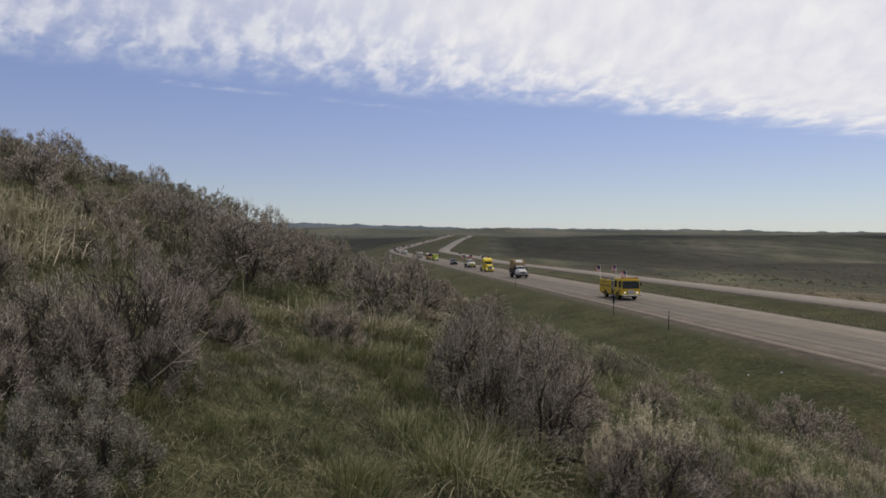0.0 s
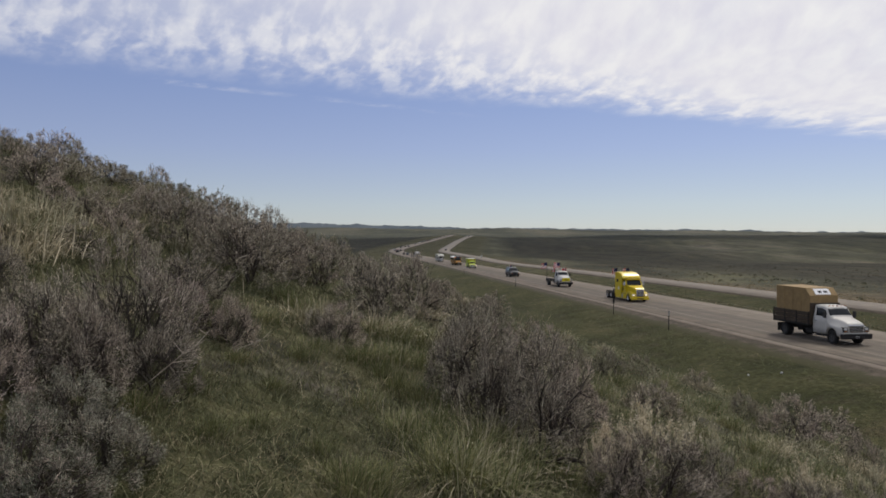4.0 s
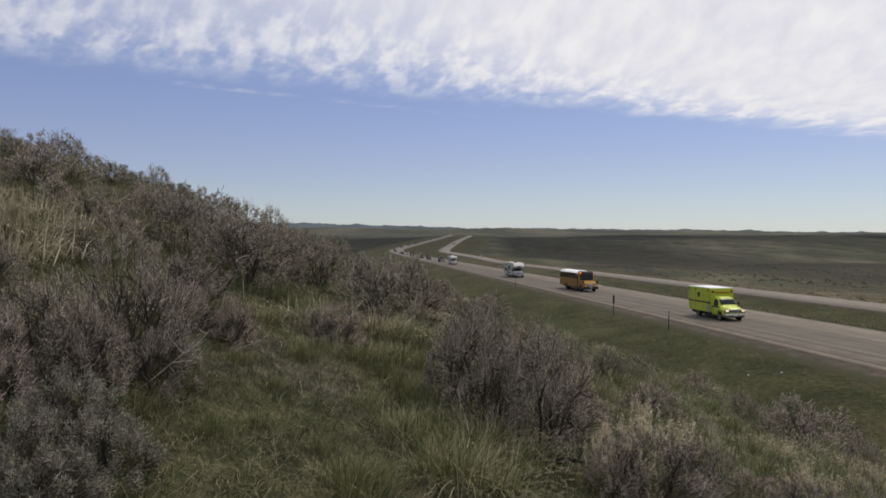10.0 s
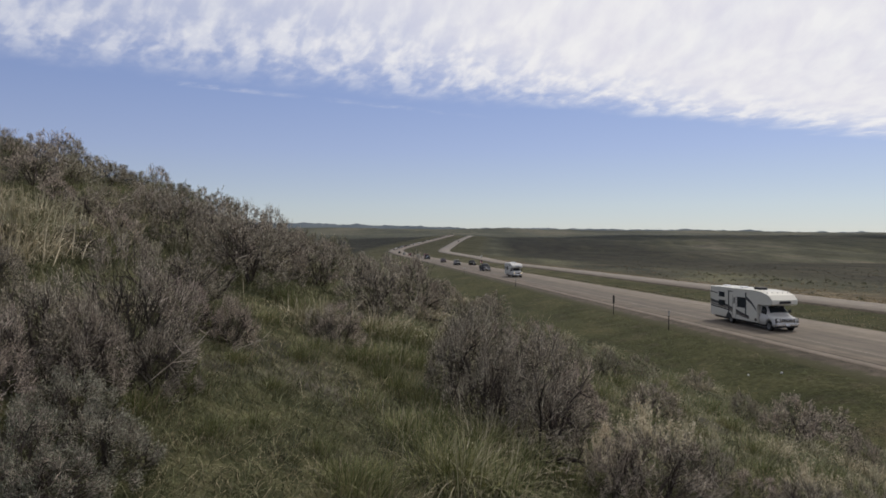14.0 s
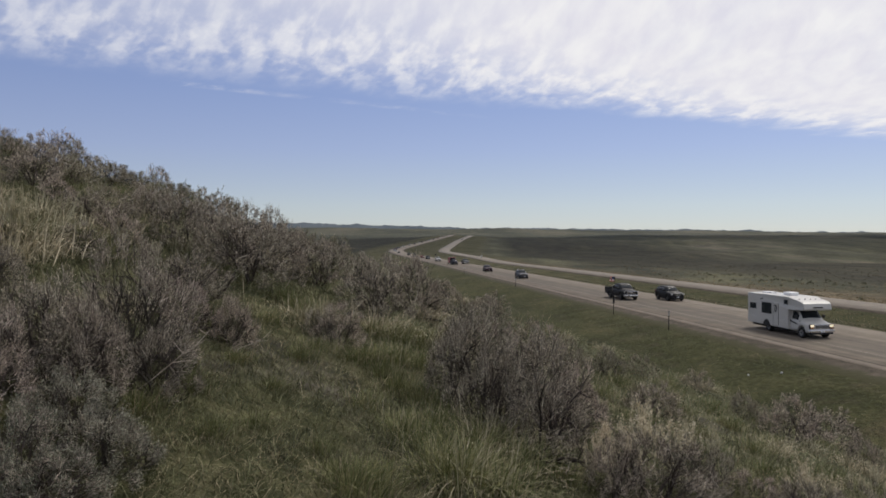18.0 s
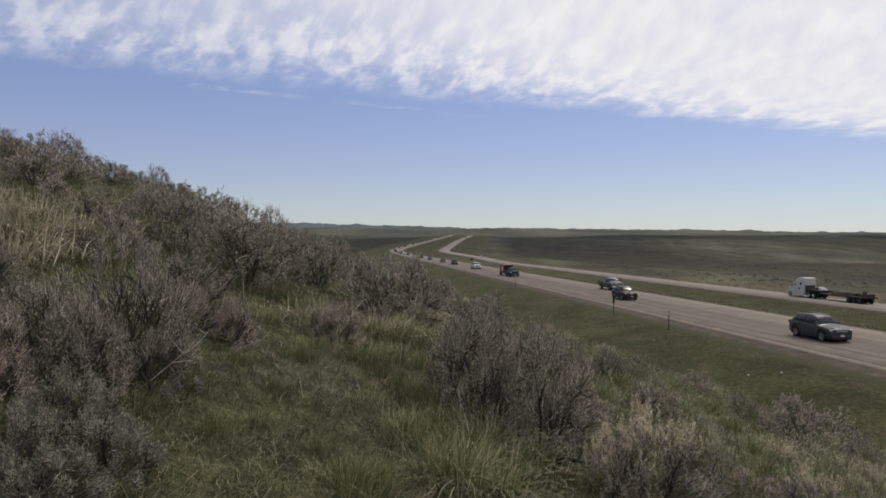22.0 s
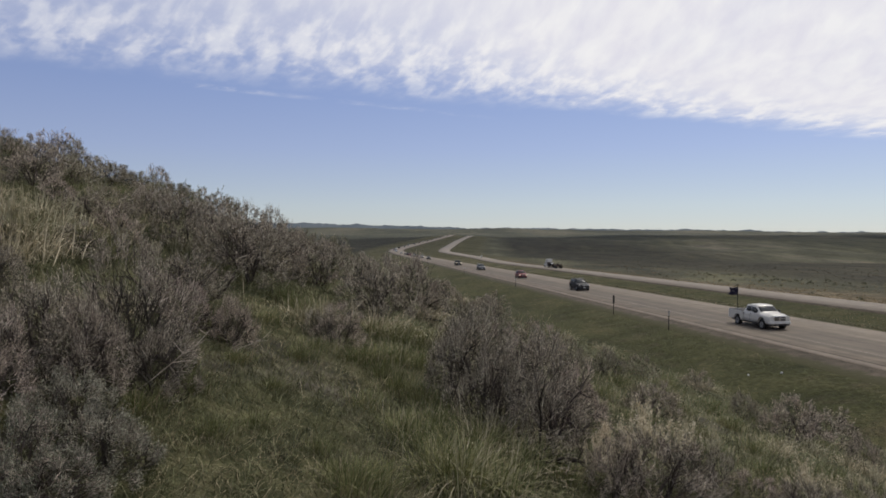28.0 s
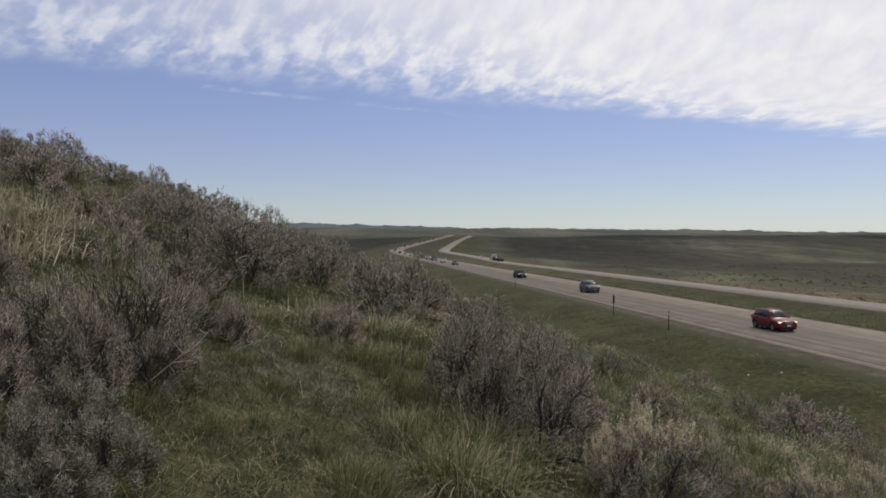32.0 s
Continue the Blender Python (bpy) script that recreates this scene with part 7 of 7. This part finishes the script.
    wheels(ob, (-8.1,), 1.18, r, 0.50, DULLRIM)
    grille(ob, 0.03, 0.80, 0.86, 1.28, 4, CHROME, STEEL)
    lamp_pair(ob, 0.02, 0.72, 1.02, 0.26, 0.22, LAMP, 0.1)
    lamp_pair(ob, -0.03, 0.93, 1.12, 0.12, 0.16, AMBER, 0.1, "turn_signal")
    part("bumper", box(-0.14, 0.18, -1.14, 1.14, 0.50, 0.80, 0.04), FRAME, ob)
    number_plate(ob, 0.20, 0.60)
    part("rear_bumper", box(-L - 0.22, -L + 0.02, -1.15, 1.15, 0.55, 0.80, 0.03), FRAME, ob)
    part("rear_ladder", joined(*[box(-L - 0.14, -L - 0.10, -1.1, -0.75, 0.9 + 0.35 * i, 0.94 + 0.35 * i, 0) for i in range(5)], box(-L - 0.14, -L, -1.12, -1.08, 0.85, 2.6, 0)), FRAME, ob)
    return ob


def lowboy_rig():
    ob = thing("semi_trailer_truck", "white semi truck pulling a loaded dark drop-deck trailer", "truck", "vehicles going the other way")
    tractor(ob, PAINT["white"], False, LAMP)
    part("gooseneck", box(-9.6, -6.4, -1.1, 1.1, 1.24, 1.52, 0.03), FRAME, ob)
    part("deck", box(-20.0, -9.3, -1.25, 1.25, 0.86, 1.06, 0.02), FRAME, ob)
    part("deck_ramp", prism([(-9.7, 0.88), (-9.2, 0.88), (-9.2, 1.5), (-9.5, 1.5)], -1.2, 1.2, 0.02), FRAME, ob)
    for i in range(15):
        part("deck_plank", box(-19.9 + i * 0.69, -19.28 + i * 0.69, -1.22, 1.22, 1.062, 1.10, 0.006), WOODDARK, ob)
    for k, (y, z, half) in enumerate(((-0.85, 1.22, 3.2), (-0.4, 1.22, 2.4), (0.1, 1.22, 2.9), (0.6, 1.22, 2.2), (-0.6, 1.42, 1.6), (0.25, 1.42, 2.0))):
        b = lathe([(0.13, -half * 1.25), (0.13, half * 1.25), (0.09, half * 1.25), (0.09, -half * 1.25), (0.13, -half * 1.25)], 14)
        bmesh.ops.rotate(b, cent=(0, 0, 0), matrix=Matrix.Rotation(math.pi / 2, 3, "Z"), verts=b.verts)
        bmesh.ops.translate(b, vec=(-14.4 - 0.5 * (k % 3), y, z), verts=b.verts)
        part("pipe", b, RUST, ob, "rusty steel pipe")
    part("tool_box", box(-19.8, -19.2, -0.9, 0.3, 1.10, 1.60, 0.05), RUST, ob)
    part("ramp", prism([(-19.9, 1.12), (-19.2, 1.12), (-19.5, 2.05), (-19.8, 2.05)], 0.5, 1.1, 0.02), RUST, ob, "folded loading ramp")
    for i, x in enumerate((-10.6, -13.0, -16.0, -18.4)):
        for y in (-1.18, 1.18):
            part("stake", box(x, x + 0.09, y - 0.04, y + 0.04, 1.08, 1.62 + 0.1 * (i % 2), 0.01), FRAME, ob)
    part("wrapped_load", joined(box(-8.5, -7.8, -0.7, 0.3, 1.52, 2.05, 0.2), box(-9.3, -8.6, -0.5, 0.6, 1.50, 1.8, 0.15)), PLATE, ob, "white tarped bundle behind the cab")
    part("chain_rack", joined(*[box(-6.0 - 0.3 * i, -5.9 - 0.3 * i, -1.0, 1.0, 1.1, 1.6 + 0.2 * (i % 2), 0.02) for i in range(4)]), RUST, ob)
    wheels(ob, (-16.4, -17.6, -18.8), 1.24, 0.46, 0.50, DULLRIM)
    for x in (-16.4, -17.6, -18.8):
        part("fender", box(x - 0.5, x + 0.5, -1.26, 1.26, 0.94, 0.98, 0), FRAME, ob)
    lamp_pair(ob, -19.98, 1.0, 0.95, 0.30, 0.12, REDLENS, 0.06, "tail_light")
    return ob


def cargo_trailer(ob, x0):
    """The red trailer behind a pickup, hitched as one rig."""
    part("drawbar", prism([(x0 - 1.3, -0.5), (x0 + 0.25, -0.05), (x0 + 0.25, 0.05), (x0 - 1.3, 0.5)], 0, 0.1, 0), FRAME, ob).matrix_basis = Matrix.Translation((0, 0, 0.62)) @ Matrix.Rotation(math.pi / 2, 4, "X")
    part("trailer_floor", box(x0 - 5.6, x0 - 1.1, -1.02, 1.02, 0.55, 0.72, 0.02), FRAME, ob)
    for s in (-1, 1):
        part("trailer_side", box(x0 - 5.6, x0 - 1.1, *sorted((s * 0.96, s * 1.02)), 0.70, 2.45, 0.02), PAINT["trailer_red"], ob, "red trailer side")
        part("side_panel", box(x0 - 3.3, x0 - 1.9, *sorted((s * 1.0, s * 1.035)), 1.2, 2.0, 0.01), FLAGWHITE, ob, "white panel on the side")
        part("trailer_fender", box(x0 - 4.6, x0 - 2.6, *sorted((s * 1.0, s * 1.28)), 0.80, 0.86, 0.02), FRAME, ob)
    part("trailer_roof", box(x0 - 5.6, x0 - 1.1, -1.04, 1.04, 2.43, 2.52, 0.03), PAINT["trailer_red"], ob, "red trailer roof")
    part("trailer_front", box(x0 - 1.16, x0 - 1.08, -0.9, 0.9, 0.72, 2.40, 0.02), FRAME, ob)
    part("front_post", joined(*[box(x0 - 1.15, x0 - 1.05, s * 0.98 - 0.05, s * 0.98 + 0.05, 0.7, 2.48, 0.01) for s in (-1, 1)]), PAINT["trailer_red"], ob)
    wheels(ob, (x0 - 3.15, x0 - 4.05), 1.25, 0.35, 0.22, DULLRIM)


# ---- traffic: who drives where ----
MOVERS = []


def drive(track, s, lateral, sign):
    """The pose of a vehicle, nose along +x of its own space; sign -1 travels to smaller s."""
    p, w = track.place(s, lateral)
    w = w * sign
    yaw, pitch = math.atan2(w[1], w[0]), math.asin(w[2])
    return Matrix.Translation((p[0], p[1], p[2] + 0.045)) @ Euler((0, -pitch, yaw)).to_matrix().to_4x4()


def oncoming(ob, t0, speed, lane=-1.8):
    """Passes abreast of the eye at t0 seconds."""
    t0 -= 0.035 if lane < 0 else 0.0
    times = [t for t in range(33) if t % 4 == 0 or (t0 - t) * speed > 460]
    MOVERS.append((ob, NEAR, lane, -1, [(float(t), (t0 - t) * speed) for t in times]))


SUV_SPANS = ((0.17, 0.43), (0.46, 0.69), (0.72, 0.92))
oncoming(fire_engine(), 3.945, 22.2)
oncoming(load_truck(), 6.03, 23.9)
oncoming(yellow_tractor(), 7.58, 23.7)
oncoming(bare_truck(), 8.94, 23.2)
oncoming(cargo_van(), 10.52, 23.2)
oncoming(ambulance(), 12.69, 23.7)
oncoming(school_bus(), 14.64, 22.1)
oncoming(camper("motorhome", "white motorhome with dark sweeping stripes and cab bunk", 9.8, 3.22, PAINT["cream"], LAMP, True), 16.46, 22.8)
oncoming(camper("motorhome", "older plain white motorhome with a cab bunk", 7.7, 3.02, PAINT["white"], LIT, False), 20.15, 24.2)
ob = pickup("pickup_truck", "black crew-cab pickup with a flatbed and a flag", PAINT["black"], "flat", L=6.4, H=2.03, rim=DULLRIM)
pole(ob, -4.05, -0.62, 1.1, 2.85, 0.02)
flag(ob, -4.05, -0.62, 2.82, 0.80, 0.62, "striped", 1.1)
for y in (-0.7, -0.3):
    part("gas_bottle", box(-4.3, -4.05, y - 0.12, y + 0.12, 1.10, 1.75, 0.08), STEEL, ob)
oncoming(ob, 21.65, 24.0)
oncoming(car("suv", "black mid-size suv in the passing lane", "suv", PAINT["black"], 4.75, 1.93, 1.78, 1.15, 2.8, 0.90, 0.39, -1.28, -2.0, -4.15, -4.66, 1.10, SUV_SPANS, DULLRIM), 20.256, 37.4, 3.3)
oncoming(car("suv", "grey suv with a slotted chrome grille", "suv", PAINT["dark_grey"], 4.82, 1.94, 1.79, 1.17, 2.915, 0.90, 0.40, -1.28, -2.02, -4.15, -4.68, 1.13, SUV_SPANS, ALLOY, racks=True, nose=0.99, slots=7), 24.14, 23.3)
oncoming(car("crossover", "dark maroon crossover with chrome trim", "suv", PAINT["maroon"], 4.80, 1.90, 1.70, 1.12, 2.85, 0.95, 0.38, -1.26, -2.12, -3.95, -4.70, 1.07, SUV_SPANS, ALLOY), 25.75, 23.3)
oncoming(pickup("pickup_truck", "pewter grey full-size pickup in the passing lane", PAINT["pewter"], lamps=LAMP), 24.87, 36.3, 3.4)
ob = pickup("pickup_truck", "black pickup with bluish headlights towing a red trailer", PAINT["navy"], rim=DULLRIM, lamps=LIT_BLUE, grille_mat=TRIM, bumper=TRIM)
cargo_trailer(ob, -5.95)
oncoming(ob, 28.59, 22.95)
ob = pickup("pickup_truck", "white crew-cab pickup with a dark flag on a pole", PAINT["white"], rim=ALLOY, bumper=PAINT["white"])
pole(ob, -5.3, -0.55, 1.2, 3.5, 0.03)
flag(ob, -5.3, -0.55, 3.25, 0.90, 0.72, "dark", 0.9)
oncoming(ob, 30.43, 23.5)
oncoming(car("suv", "dark grey full-size suv", "suv", PAINT["charcoal"], 4.75, 1.94, 1.78, 1.12, 2.80, 0.93, 0.38, -1.15, -2.02, -4.20, -4.64, 1.05, SUV_SPANS, ALLOY, racks=True, nose=0.93), 32.605, 22.9)
oncoming(car("hatchback", "dark red compact hatchback with lit headlights", "car", PAINT["red"], 3.98, 1.76, 1.64, 1.03, 2.44, 0.84, 0.33, -0.96, -1.74, -3.55, -3.92, 0.98, ((0.14, 0.42), (0.46, 0.74), (0.79, 0.93)), ALLOY, LIT, racks=True, nose=0.86), 34.54, 22.0)
oncoming(car("crossover", "blue-grey crossover with roof rails", "suv", PAINT["blue_grey"], 4.60, 1.84, 1.70, 1.09, 2.67, 0.92, 0.36, -1.16, -1.95, -3.95, -4.48, 1.05, SUV_SPANS, ALLOY, racks=True), 36.50, 22.4)
black_suv = car("suv", "black suv with lit headlights", "suv", PAINT["black"], 4.85, 1.92, 1.76, 1.06, 2.85, 0.92, 0.38, -1.32, -2.10, -4.45, -4.78, 1.08, SUV_SPANS, DULLRIM, LIT)
oncoming(black_suv, 38.45, 22.4)

# the tail of the convoy, still far down the road
dark_sedan = car("sedan", "dark sedan in the convoy", "car", PAINT["dark_grey"], 4.75, 1.82, 1.46, 0.92, 2.75, 0.95, 0.33, -1.30, -2.10, -3.35, -4.15, 0.86, ((0.16, 0.48), (0.52, 0.86)), ALLOY, nose=0.76)
white_suv = car("suv", "white suv with lit headlights", "suv", PAINT["white"], 4.8, 1.9, 1.74, 1.05, 2.8, 0.92, 0.37, -1.30, -2.05, -4.40, -4.72, 1.06, SUV_SPANS, DULLRIM, LIT)
silver_pickup = pickup("pickup_truck", "silver pickup in the convoy", PAINT["silver"], rim=DULLRIM, lamps=LIT)
dark_pickup = pickup("pickup_truck", "dark blue pickup in the convoy", PAINT["navy"], rim=DULLRIM)
red_suv = car("suv", "dark red suv in the convoy", "suv", PAINT["red"], 4.7, 1.88, 1.70, 1.04, 2.75, 0.92, 0.37, -1.28, -2.05, -4.25, -4.62, 1.06, SUV_SPANS, DULLRIM)
tail = [(dark_sedan, 42.7), (white_suv, 44.2), (dark_pickup, 45.6), (silver_pickup, 46.7), (red_suv, 48.0), (black_suv, 48.7), (dark_sedan, 49.9), (white_suv, 51.7), (silver_pickup, 54.0),
        (dark_pickup, 56.2), (white_suv, 58.0), (black_suv, 59.6), (dark_sedan, 62.0), (silver_pickup, 63.5), (dark_pickup, 66.0), (red_suv, 68.5), (white_suv, 70.2), (dark_sedan, 72.6), (black_suv, 75.0), (silver_pickup, 77.5), (dark_pickup, 80.0), (white_suv, 83.0), (dark_sedan, 86.0)]
driven = {black_suv.name}
for src, t0 in tail:
    if src.name in driven:
        src = copy_thing(src, Matrix())
    driven.add(src.name)
    oncoming(src, t0, 22.5)

# the other roadway, going away
rig = lowboy_rig()
MOVERS.append((rig, FAR, 1.6, 1, [(float(t), 129.0 + 28.0 * (t - 22.0)) for t in range(0, 33, 2)]))
away = copy_thing(dark_sedan, Matrix())
MOVERS.append((tagged(away, "dark car driving away on the other carriageway", "car", "vehicles going the other way"), FAR, 1.6, 1, [(float(t), 505.0 + 27.0 * t) for t in range(33)]))
away = copy_thing(dark_pickup, Matrix())
MOVERS.append((tagged(away, "dark pickup driving away on the other carriageway", "pickup truck", "vehicles going the other way"), FAR, 1.6, 1, [(float(t), 1120.0 + 27.0 * t) for t in range(33)]))


# ---- roadside ----
def delineator(x, y, z, tall, bold):
    ob = tagged(new("delineator_post"), "dark steel roadside delineator post in the grass" if bold else "thin dark steel marker post in the grass", "post", "roadside posts")
    part("post", box(-0.035, 0.035, -0.02, 0.02, -0.2, tall, 0.006), FRAME, ob)
    part("reflector", box(-0.10 if bold else -0.06, 0.10 if bold else 0.06, -0.045, -0.021, tall - (0.85 if bold else 0.42), tall - 0.02, 0.01), FRAME if bold else STEEL, ob)
    ob.matrix_basis = pose(x, y, z, 0, 0, 6)


def roadside(s, lateral, tall, bold, track=NEAR):
    p, _ = track.place(s, lateral)
    delineator(p[0], p[1], float(ground_height(p[:1], p[1:2])[0]), tall, bold)


roadside(61.1, -9.13, 1.70, False)
roadside(74.5, -8.95, 2.05, True)
roadside(121.0, -8.73, 1.65, False)
roadside(178.5, -8.73, 1.6, False)
p, _ = FAR.place(402.0, -7.0)
sign = tagged(new("road_sign"), "small grey roadside sign on a post in the median", "sign")
part("post", box(-0.05, 0.05, -0.05, 0.05, -0.3, 3.4, 0), STEEL, sign)
part("plate", box(-0.35, 0.35, -0.08, -0.05, 2.4, 3.4, 0.02), PLATE, sign)
sign.matrix_basis = pose(p[0], p[1], float(ground_height(p[:1], p[1:2])[0]))
for k, (x, y) in enumerate(((18.79, 41.39), (20.46, 40.63))):
    bm = bmesh.new()
    bmesh.ops.create_icosphere(bm, subdivisions=2, radius=0.075)
    for vtx in bm.verts:
        vtx.co *= 0.75 + 0.5 * noise.noise(vtx.co * 9 + Vector((k * 3, 0, 0)))
    me = bpy.data.meshes.new("stone")
    bm.to_mesh(me)
    bm.free()
    me.materials.append(PLATE)
    st = tagged(new("stone", me), "pale stone lying in the verge grass", "stone", "pale stones in the verge")
    st.matrix_basis = pose(x, y, float(ground_height(np.array([x]), np.array([y]))[0]) + 0.05)



def motions():
    walk(cloud, [(0.0, pose(0, 0, EYE + 400)), (16.0, pose(43, 30.5, EYE + 400)), (32.0, pose(86, 61, EYE + 400))])
    for ob, track, lateral, sign, rows in MOVERS:
        walk(ob, [(t, drive(track, s, lateral, sign)) for t, s in rows])


motions()
